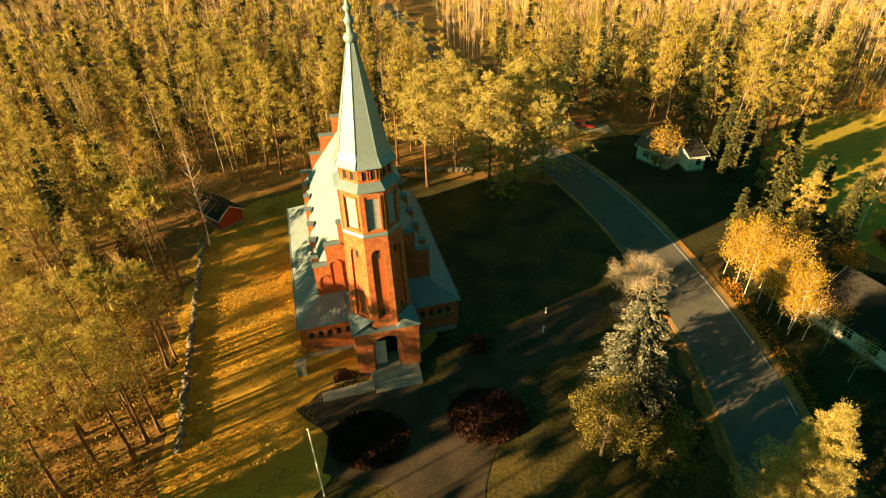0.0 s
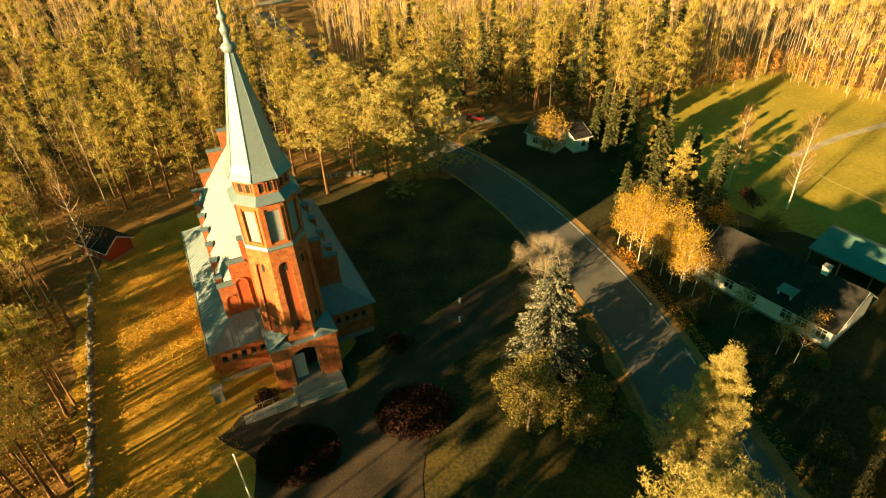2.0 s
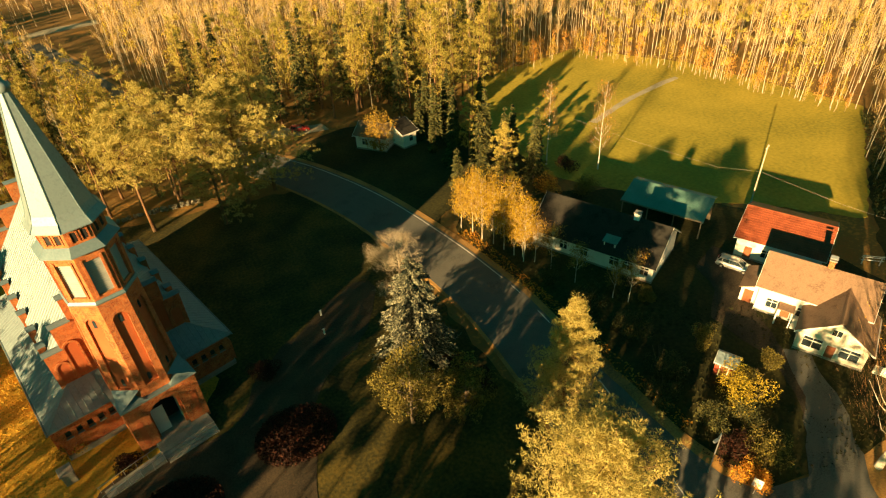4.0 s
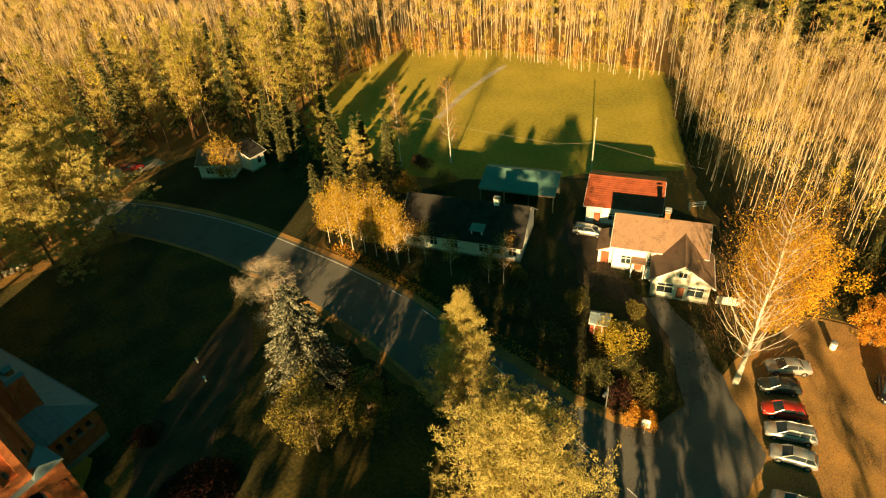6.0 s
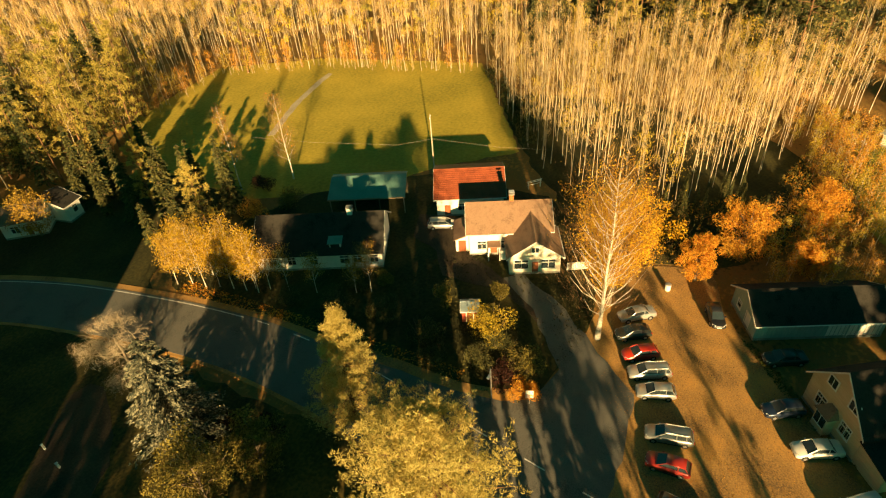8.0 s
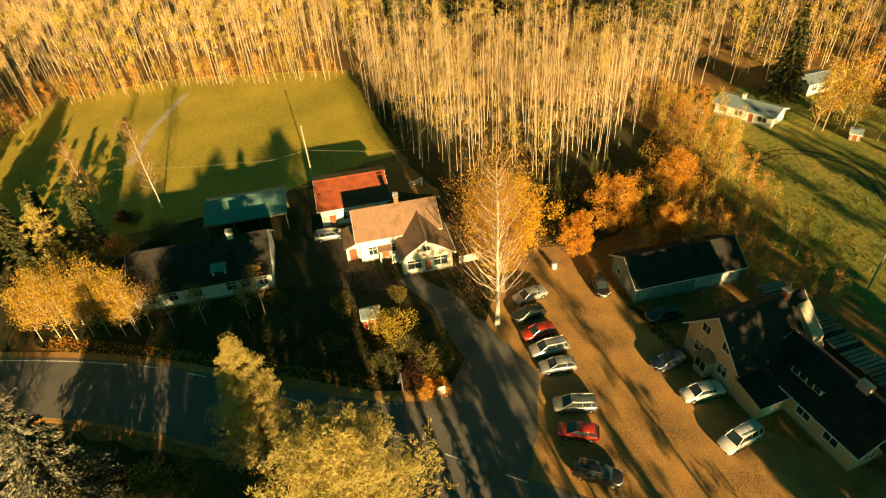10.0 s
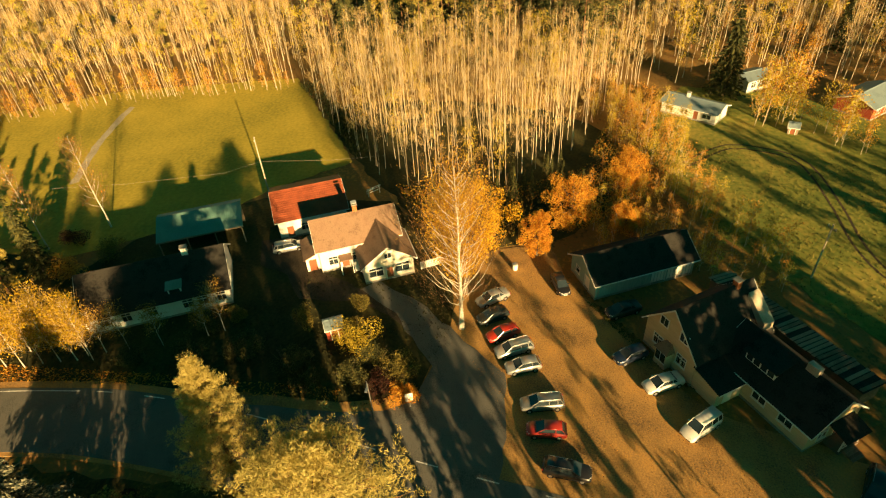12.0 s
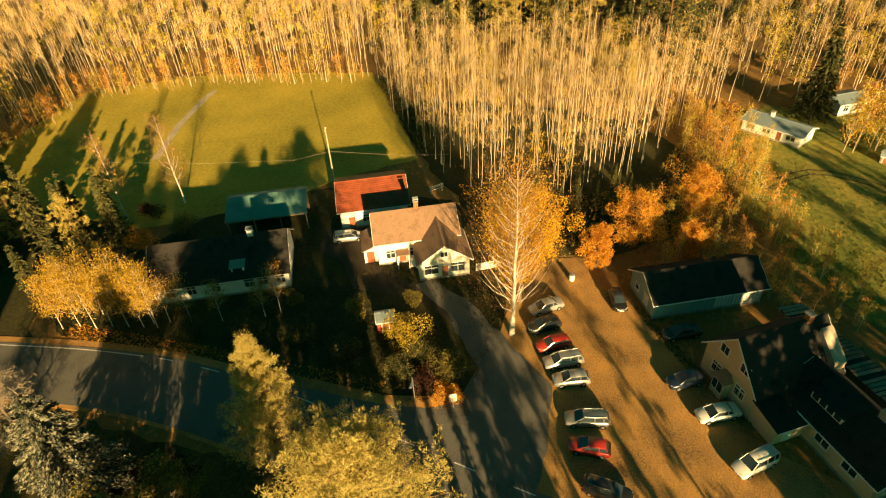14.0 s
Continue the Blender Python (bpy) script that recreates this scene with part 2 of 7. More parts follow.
# ---- mesh helpers ----
class MB:
    """Collects vertices and faces of one part."""

    def __init__(self):
        self.v, self.f = [], []

    def add(self, v, f):
        o = len(self.v)
        self.v += [tuple(p) for p in v]
        self.f += [tuple(i + o for i in q) for q in f]
        return self

    def box(self, x0, y0, z0, x1, y1, z1):
        return self.add([(x0, y0, z0), (x1, y0, z0), (x1, y1, z0), (x0, y1, z0), (x0, y0, z1), (x1, y0, z1), (x1, y1, z1), (x0, y1, z1)],
                        [(3, 2, 1, 0), (4, 5, 6, 7), (0, 1, 5, 4), (1, 2, 6, 5), (2, 3, 7, 6), (3, 0, 4, 7)])

    def rings(self, rings, cap=True):
        """A skin over rings of equally many points."""
        n = len(rings[0])
        v = [p for r in rings for p in r]
        f = [(i * n + k, i * n + (k + 1) % n, (i + 1) * n + (k + 1) % n, (i + 1) * n + k) for i in range(len(rings) - 1) for k in range(n)]
        if cap:
            f += [tuple(range(n - 1, -1, -1)), tuple((len(rings) - 1) * n + k for k in range(n))]
        return self.add(v, f)

    def extrude(self, poly, d):
        """A prism over a closed polygon of 3D points, pushed by d."""
        d = Vector(d)
        return self.rings([[Vector(p) for p in poly], [Vector(p) + d for p in poly]])

    def tube(self, pts, radii, n=8, cap=True):
        rr = []
        pts = [Vector(p) for p in pts]
        for i, p in enumerate(pts):
            t = (pts[min(i + 1, len(pts) - 1)] - pts[max(i - 1, 0)]).normalized()
            a = t.cross(Vector((0.31, 0.95, 0.1)) if abs(t.z) > 0.9 else Vector((0, 0, 1))).normalized()
            b = t.cross(a)
            rr.append([p + (a * math.cos(2 * math.pi * k / n) + b * math.sin(2 * math.pi * k / n)) * radii[i] for k in range(n)])
        return self.rings(rr, cap)

    def lathe(self, prof, n=8, c=(0, 0), turn=0.0):
        """Turns a profile of (radius, z) about an upright axis."""
        return self.rings([[(c[0] + r * math.cos(turn + 2 * math.pi * k / n), c[1] + r * math.sin(turn + 2 * math.pi * k / n), z) for k in range(n)] for r, z in prof])

    def mesh(self, name, material=None, bevel=0.0, smooth=False):
        me = bpy.data.meshes.new(name)
        me.from_pydata(self.v, [], self.f)
        bm = bmesh.new()
        bm.from_mesh(me)
        bmesh.ops.recalc_face_normals(bm, faces=bm.faces)
        if bevel:
            bmesh.ops.bevel(bm, geom=bm.edges[:], offset=bevel, segments=1, affect="EDGES", clamp_overlap=True)
        bm.to_mesh(me)
        bm.free()
        if smooth:
            me.polygons.foreach_set("use_smooth", [True] * len(me.polygons))
        if material:
            me.materials.append(material)
        return me


def part(name, mb, material, parent, label="", m=None, bevel=0.0, smooth=False):
    """One mesh object under a thing or under a part."""
    me = mb.mesh(name, material, bevel, smooth) if isinstance(mb, MB) else mb
    ob = new(name, me)
    ob.parent = parent
    if m is not None:
        ob.matrix_local = m
    if label:
        ob["label"] = label
    return ob


def thing(name, m, label, category, group="", kind=""):
    ob = new(name)
    ob.empty_display_size = 0.2
    ob.matrix_world = m
    return tagged(ob, label, category, group, kind)


def solo(name, mb, material, label, category, m=None, group="", kind="", bevel=0.0, smooth=False):
    ob = new(name, mb.mesh(name, material, bevel, smooth))
    if m is not None:
        ob.matrix_world = m
    return tagged(ob, label, category, group, kind)


def quads_mesh(name, groups):
    """A mesh from (vertices, faces, material) groups of arrays; the faces of a group are all triangles or all quads."""
    me = bpy.data.meshes.new(name)
    vs, loops, starts, ms, o, run = [], [], [], [], 0, 0
    for i, (v, f, material) in enumerate(groups):
        n = f.shape[1]
        vs.append(v), loops.append((f + o).ravel()), ms.append(np.full(len(f), i, np.int32))
        starts.append(run + n * np.arange(len(f)))
        o, run = o + len(v), run + f.size
        me.materials.append(material)
    v, lp, st, k = np.concatenate(vs).astype(np.float32), np.concatenate(loops).astype(np.int32), np.concatenate(starts).astype(np.int32), np.concatenate(ms)
    me.vertices.add(len(v))
    me.vertices.foreach_set("co", v.ravel())
    me.loops.add(len(lp))
    me.loops.foreach_set("vertex_index", lp)
    me.polygons.add(len(st))
    me.polygons.foreach_set("loop_start", st)
    me.polygons.foreach_set("material_index", k)
    me.update(calc_edges=True)
    return me


def inside(x, y, poly):
    c = False
    for (x0, y0), (x1, y1) in zip(poly, poly[1:] + poly[:1]):
        if (y0 > y) != (y1 > y) and x < (x1 - x0) * (y - y0) / (y1 - y0) + x0:
            c = not c
    return c


def sheet(name, poly, z, material, label, category, rag=0.5, kind="structure", thick=0.06):
    """A piece of ground with a slightly ragged outline."""
    pts = []
    for (x0, y0), (x1, y1) in zip(poly, poly[1:] + poly[:1]):
        d = math.hypot(x1 - x0, y1 - y0)
        k = max(1, int(d / 1.5))
        for i in range(k):
            x, y = x0 + (x1 - x0) * i / k, y0 + (y1 - y0) * i / k
            w = noise.noise((x * 0.35, y * 0.35, 3.0)) * rag + noise.noise((x * 1.3, y * 1.3, 9.0)) * rag * 0.4
            pts.append((x - (y1 - y0) / d * w, y + (x1 - x0) / d * w, z - thick))
    mb = MB().extrude(pts, (0, 0, thick))
    return solo(name, mb, material, label, category, kind=kind)


def strip(name, left, right, z, material, label, category, kind="structure", thick=0.06):
    mb = MB()
    rings = [[(*a, z), (*b, z), (*b, z - thick), (*a, z - thick)] for a, b in zip(left, right)]
    return solo(name, mb.rings(rings), material, label, category, kind=kind)


def smooth_line(pts, step=2.0):
    """A curve through points of the plan."""
    out = []
    p = [np.array(q, float) for q in pts]
    p = [2 * p[0] - p[1]] + p + [2 * p[-1] - p[-2]]
    for a, b, c, d in zip(p, p[1:], p[2:], p[3:]):
        k = max(1, int(np.linalg.norm(c - b) / step))
        for i in range(k):
            t = i / k
            out.append(0.5 * (2 * b + (c - a) * t + (2 * a - 5 * b + 4 * c - d) * t * t + (3 * b - a - 3 * c + d) * t ** 3))
    return out + [p[-2]]


def beside(line, d):
    """A line at distance d to the left of another."""
    out = []
    for i, q in enumerate(line):
        t = line[min(i + 1, len(line) - 1)] - line[max(i - 1, 0)]
        t = t / np.linalg.norm(t)
        out.append(q + d * np.array([-t[1], t[0]]))
    return out


# ---- the ground ----
def rounded(pts):
    """The same outline with its corners rounded."""
    return [tuple(float(v) for v in w) for w in smooth_line(list(pts) + [pts[0]], 1.5)][:-1]


GROUND = MB()
_gx = [-2500, -900, -320, -160, -80, 0, 80, 160, 320, 900, 2500]
_gv = [(x, y, -0.12 if max(abs(x), abs(y)) > 400 else -0.06) for y in _gx for x in _gx]
GROUND.add(_gv, [(j * 11 + i, j * 11 + i + 1, (j + 1) * 11 + i + 1, (j + 1) * 11 + i) for j in range(10) for i in range(10)])
solo("ground", GROUND, LITTER, "forest floor with brown and orange fallen leaves", "ground", kind="structure")

LAWN_POLY = [(-28.0, 30), (-34, 52), (-39, 76), (-37, 86), (-26, 93), (-8, 97), (10, 94), (24, 92), (26, 78), (28, 58), (27.5, 36), (26, 20), (8, 22), (-14, 24)]
FIELD_POLY = [(62, 70), (66, 92), (79, 113), (108, 116), (119, 92), (126, 55), (110, 44), (93, 33), (84, 44), (74, 52)]
MEADOW_POLY = [(86, -25), (104, -32), (99, -46), (93, -60), (70, -75), (45, -70), (46, -48), (56, -39), (64, -34), (74, -29)]
YARD_POLY = [(38.5, 64), (42, 70), (58, 66), (72, 58), (80, 44), (80, 22), (66, 10), (52, 8), (38, 12), (39.2, 40)]
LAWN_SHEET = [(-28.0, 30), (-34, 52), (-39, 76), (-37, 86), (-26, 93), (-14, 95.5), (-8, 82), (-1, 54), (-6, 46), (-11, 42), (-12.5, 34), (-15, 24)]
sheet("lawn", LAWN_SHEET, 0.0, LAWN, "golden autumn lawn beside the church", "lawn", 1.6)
FIELD_SHEET = [(62, 70), (64, 93), (76, 119), (113, 124), (128, 98), (135, 56), (112, 42.5), (93, 31.5), (84, 43), (74, 51)]
sheet("playing_field", FIELD_SHEET, 0.0, FIELD, "mown green playing field ringed by birches", "field", 0.9)
MEADOW_SHEET = [(85, -24), (100, -22.5), (112, -24), (128, -34), (126, -52), (114, -66), (102, -74), (70, -82), (45, -76), (46, -48), (56, -39), (64, -34), (74, -29)]
sheet("meadow", MEADOW_SHEET, 0.0, MEADOW, "rough green meadow with wheel tracks", "meadow", 1.2)
# the yard's shade is painted in by this dark grass colour
sheet("shade_dark_yard_grass", LAWN_POLY, -0.008, YARD_SHADE_GRASS, "churchyard grass with fallen leaves, darkened as shade", "grass", 0.9)
# garden grass takes the dark tone in place of tree shade
sheet("garden_ground", YARD_POLY, -0.01, SHADE_GRASS, "rough garden grass between the houses", "garden", 0.8)
sheet("church_gravel", rounded([(-17, 43), (-13, 46.2), (-3.5, 45.6), (0, 47), (3, 52), (9, 56), (19.5, 61.5), (22, 59), (16, 51), (9, 46), (5.5, 40), (3, 30), (-1, 26), (-6, 26), (-5, 32), (-12.5, 35), (-13, 39)]), 0.03, SHADE_SAND,
      "sandy gravel forecourt with fallen leaves, darkened as shade", "gravel", 0.7)
sheet("parking_gravel", rounded([(32.5, 2), (36, 6), (45, 6), (50.5, 8.5), (56, 8), (66, 5), (68, -4), (61, -6.5), (54, -11), (50.5, -13.8), (41, -20), (37, -30), (30, -44), (18, -44), (24, -20), (28, -6)]),
      0.02, GRAVEL, "leaf-strewn gravel car park", "gravel", 0.6)
sheet("drive", [(31.4, 6), (33.2, 14.5), (39, 11.5), (44.5, 10), (49, 13), (53, 16), (57.5, 21.5), (59.5, 19.5), (54.5, 12), (50, 7.6), (44, 1.5), (37, 1.0), (31, 1.5)], 0.045, ASPHALT, "worn dark asphalt drive", "drive", 0.5)
sheet("gravel_drive", [(50, 13), (55, 21), (55, 30), (60, 33), (62, 38), (68, 40), (69.5, 34), (63, 31.5), (58.6, 24), (55, 17)], 0.035, SHADE_SAND, "gravel drive between the houses", "drive", 0.5)
sheet("side_road", [(14, 121), (25, 121), (36, 117.5), (36.5, 113.5), (24, 116), (17, 115)], 0.035, PALEPATH, "pale gravel side road", "road", 0.4)
for k, (a, b) in enumerate(((0.0, 0.35), (1.5, 1.85))):
    _tr = smooth_line([(91, -27), (93.7, -30), (99, -37), (98, -42), (95.5, -46.2), (90, -47.3), (80, -47), (70, -46.2), (62, -48), (52, -56)], 2.0)
    strip("wheel_track", beside(_tr, a), beside(_tr, b), 0.02, SHADE_SAND, "bare wheel track across the meadow", "track", thick=0.03)
sheet("field_path", [(83.5, 83.6), (98, 88.4), (113, 91.4), (118, 91.6), (118, 90.3), (113, 89.8), (98.5, 87), (84.5, 82.4)], 0.02, PALEPATH, "worn pale path across the grass", "path", 0.3)
sheet("far_road", [(-46, 243), (-24, 243.5), (-12, 248.5), (2, 251), (2, 258), (-14, 255.5), (-26, 250), (-46, 249.5)], 0.03, PALEPATH, "pale crossroad far beyond the forest", "road", 0.6)
# two dark sheets laid where the ground is only shaded
sheet("thicket_ground", rounded([(68, 12), (80, 20.5), (93, 30.5), (112, 41), (121, 34), (119, 5), (109, -13), (96, -17), (84, -15), (72, -8), (68.5, 1)]), -0.025, SHADE_GRASS, "rough ground under the birches, darkened as shade", "grass", 0.8)
sheet("roadside_grass", rounded([(36.2, 66), (41.8, 71), (58, 67), (61.5, 71), (63.5, 93), (60, 101), (54, 108), (40, 112), (26, 108), (30, 97), (34.2, 83)]), -0.02, SHADE_GRASS, "rough grass between road and field, darkened as shade", "grass", 0.8)

EDGE = smooth_line([(-17, 236), (-8, 206), (-2, 180), (6, 150), (14.5, 124), (21.5, 110), (28.2, 97), (33.6, 80.8), (36.7, 63), (37.8, 51), (37.8, 44), (36.9, 34), (35.4, 25.5),
                    (33.7, 17.5), (32.6, 12.6), (31.2, 6), (30.1, 0.5), (29.2, -4), (25.8, -18), (20, -42), (10, -80), (-10, -150)])
ROAD_R, ROAD_L = beside(EDGE, 0.45), beside(EDGE, -8.2)
strip("road", ROAD_L, ROAD_R, 0.06, ASPHALT, "grey asphalt road with worn patches", "road")
sheet("road_shoulder", [(36.6, 35), (37.6, 34), (37.5, 27), (37.2, 21), (37.8, 14.5), (39.6, 11), (38, 5), (30.5, 4), (32, 12), (33.2, 17.5), (34.9, 25.5)], 0.052, ASPHALT, "widened asphalt beside the drive", "road", 0.2)
sheet("leafy_verge", [(37.4, 38), (38.8, 38), (38.9, 27), (38.6, 21), (39.4, 14.8), (41, 11.6), (39, 10.5), (37.4, 14.5), (36.9, 21), (37.2, 27)], 0.038, GRAVEL, "narrow verge of orange leaves", "verge", 0.4)
strip("verge", beside(EDGE, -8.7), beside(EDGE, 1.5), 0.03, GRAVEL, "leafy gravel road verge", "verge")
_solid = [q for q in EDGE if 50 < q[1] < 112]
strip("edge_line", beside(_solid, -0.07), beside(_solid, 0.07), 0.066, LINE, "white painted road edge line", "road line", thick=0.003)
_dash = thing("dashed_line", pose(0, 0, 0), "worn white dashes along the road edge", "road line", kind="structure")
_pts = [q for q in smooth_line([tuple(q) for q in EDGE], 0.5) if -40 < q[1] < 49]
_acc, _seg = 0.0, []
for a, b in zip(_pts, _pts[1:]):
    _acc += float(np.linalg.norm(b - a))
    if _acc % 6.6 < 2.9:
        _seg.append(a)
    elif len(_seg) > 2:
        part("dash", MB().rings([[(*p, 0.066), (*q, 0.066), (*q, 0.063), (*p, 0.063)] for p, q in zip(beside(_seg, -0.07), beside(_seg, 0.07))]), LINE, _dash)
        _seg = []
    else:
        _seg = []


# ---- wall, window and roof pieces ----
hang = part


def wall_mesh(L, h, t, holes):
    """A wall along x with rectangular openings (x0, z0, x1, z1) right through it, its outer face at y = 0."""
    xs = sorted({0.0, L, *(v for o in holes for v in (o[0], o[2]))})
    zs = sorted({0.0, h, *(v for o in holes for v in (o[1], o[3]))})
    nx, nz = len(xs) - 1, len(zs) - 1

    def solid(i, k):
        if not (0 <= i < nx and 0 <= k < nz):
            return False
        x, z = (xs[i] + xs[i + 1]) / 2, (zs[k] + zs[k + 1]) / 2
        return not any(o[0] < x < o[2] and o[1] < z < o[3] for o in holes)

    def at(i, k, b):
        return ((k * (nx + 1)) + i) * 2 + b
    mb = MB()
    mb.v = [(x, b * t, z) for z in zs for x in xs for b in (0, 1)]
    for i in range(nx):
        for k in range(nz):
            if solid(i, k):
                mb.f += [(at(i, k, 0), at(i + 1, k, 0), at(i + 1, k + 1, 0), at(i, k + 1, 0)), (at(i, k, 1), at(i, k + 1, 1), at(i + 1, k + 1, 1), at(i + 1, k, 1))]
                for (di, dk), (a, b) in {(-1, 0): ((i, k), (i, k + 1)), (1, 0): ((i + 1, k + 1), (i + 1, k)), (0, -1): ((i + 1, k), (i, k)), (0, 1): ((i, k + 1), (i + 1, k + 1))}.items():
                    if not solid(i + di, k + dk):
                        mb.f.append((at(*a, 0), at(*b, 0), at(*b, 1), at(*a, 1)))
    return mb


def window(parent, m, w, h, frame_mat=None, bars=1, depth=0.1):
    """A window in an opening of a wall along local x: frame, pane, sill."""
    frame_mat = frame_mat or WHITE
    f = 0.11
    cols = [f + w * i / (bars + 1) for i in range(bars + 2)]
    holes = [(a + 0.03 * (i > 0), z0, b - 0.03 * (i < bars), z1) for i, (a, b) in enumerate(zip(cols, cols[1:])) for z0, z1 in ((f, f + h * 0.66), (f + h * 0.72, f + h))]
    fr = wall_mesh(w + 2 * f, h + 2 * f, depth + 0.04, holes)
    fr.v = [(x - f, y - 0.04, z - f) for x, y, z in fr.v]
    win = part("window", fr, frame_mat, parent, m=m)
    part("pane", MB().box(0, 0.05, 0, w, 0.065, h), DARKGLASS, win)
    part("sill", MB().box(-0.15, -0.1, -f - 0.05, w + 0.15, 0.02, -f), frame_mat, win)
    return win


def gable_house(name, m, L, W, wall_h, ridge_h, wall_mat, roof_mat, label, category="house", front=(), left=(), right=(), over=0.45, trim=None, t=0.2, ridge_at=0.5, ribs=None, base=True, host=None, off=Matrix(), gutter=None):
    """A house with its ridge along x; openings on the front (y = 0) and on both gable ends. A hole with kind 'w' is a window, 'd' a door."""
    trim = trim or WHITE
    ob = host or thing(name, m, label, category)

    def part(nm, mb, material, parent, lb="", m=None, bevel=0.0):
        return hang(nm, mb, material, parent, lb, (off if parent == ob else Matrix()) @ (m if m is not None else Matrix()), bevel)
    holes = lambda hs: [(x, z, x + w, z + h) for _, x, z, w, h in hs]
    sides = [("wall", L, front, pose(0, 0, 0)), ("wall", W - 2 * t, left, pose(0, W - t, 0, 0, 0, -90)), ("wall", W - 2 * t, right, pose(L, t, 0, 0, 0, 90)), ("wall", L, (), pose(L, W, 0, 0, 0, 180))]
    for nm, length, hs, mm in sides:
        w = part(nm, wall_mesh(length, wall_h, t, holes(hs)), wall_mat, ob, m=mm)
        for k, x, z, ww, hh in hs:
            if k == "w":
                window(ob, off @ mm @ pose(x, 0, z), ww, hh, trim, 1 if ww > 0.9 else 0)
            else:
                d = part("door", MB().box(x, 0.06, z, x + ww, 0.12, z + hh), DOORBROWN if k == "d" else WHITE, ob, m=mm, bevel=0.01)
                part("door_frame", MB().box(x - 0.1, -0.03, z, x, 0.14, z + hh + 0.1).box(x + ww, -0.03, z, x + ww + 0.1, 0.14, z + hh + 0.1).box(x, -0.03, z + hh, x + ww, 0.14, z + hh + 0.1), trim, d)
    yr = W * ridge_at
    gap = 0.02
    for x0 in (0.0, L - t):
        part("gable", MB().extrude([(x0, 0.0, wall_h), (x0, W, wall_h), (x0, yr, ridge_h - 0.02)], (t, 0, 0)), wall_mat, ob)
    s0, s1 = (ridge_h - wall_h) / yr, (ridge_h - wall_h) / (W - yr)
    th = 0.16
    fz, bz = wall_h - over * s0, wall_h - over * s1
    part("roof", MB().extrude([(-over, -over, fz + gap), (-over, yr, ridge_h + gap), (-over, yr, ridge_h + th), (-over, -over, fz + th)], (L + 2 * over, 0, 0)), roof_mat, ob)
    part("roof", MB().extrude([(-over, W + over, bz + gap), (-over, yr, ridge_h + gap), (-over, yr, ridge_h + th), (-over, W + over, bz + th)], (L + 2 * over, 0, 0)), roof_mat, ob)
    part("ridge_cap", MB().extrude([(-over, yr - 0.18, ridge_h + th - 0.06), (-over, yr, ridge_h + th + 0.07), (-over, yr + 0.18, ridge_h + th - 0.06)], (L + 2 * over, 0, 0)), roof_mat, ob)
    for x0 in (-over - 0.04, L + over):
        part("bargeboard", MB().extrude([(x0, -over, fz - 0.06), (x0, yr, ridge_h - 0.06), (x0, yr, ridge_h + th + 0.01), (x0, -over, fz + th + 0.01)], (0.04, 0, 0)), trim, ob)
        part("bargeboard", MB().extrude([(x0, W + over, bz - 0.06), (x0, yr, ridge_h - 0.06), (x0, yr, ridge_h + th + 0.01), (x0, W + over, bz + th + 0.01)], (0.04, 0, 0)), trim, ob)
    part("gutter", MB().tube([(-over, -over - 0.07, fz + 0.08), (L + over, -over - 0.07, fz + 0.08)], [0.07, 0.07], 6), gutter or trim, ob)
    if base:
        part("plinth", MB().box(-0.03, -0.03, -0.05, L + 0.03, W + 0.03, 0.3), STONE, ob)
    if ribs:
        n = int((L + 2 * over) / ribs)
        sl = math.hypot(yr + over, ridge_h - fz)
        rib = MB().box(-0.02, 0, 0, 0.02, sl, 0.035).mesh("seam", roof_mat)
        for i in range(1, n):
            part("seam", rib, None, ob, m=pose(-over + i * ribs, -over, fz + th, math.degrees(math.atan2(ridge_h - fz, yr + over)), 0, 0))
    return ob


def chimney(parent, x, y, z, h=1.2, w=0.6, material=None):
    c = part("chimney", MB().box(x - w / 2, y - w / 2, z - 0.6, x + w / 2, y + w / 2, z + h), material or BRICK, parent, bevel=0.02)
    part("chimney_cap", MB().box(x - w / 2 - 0.08, y - w / 2 - 0.08, z + h + 0.002, x + w / 2 + 0.08, y + w / 2 + 0.08, z + h + 0.12), STONE, c)
    return c


# ---- the church ----
def arch_pts(cx, half, z0, zs, n=10):
    """Points of an arched opening from its left foot over the top to its right foot."""
    return [(cx - half, z0)] + [(cx - half * math.cos(math.pi * i / n), zs + half * math.sin(math.pi * i / n)) for i in range(n + 1)] + [(cx + half, z0)]


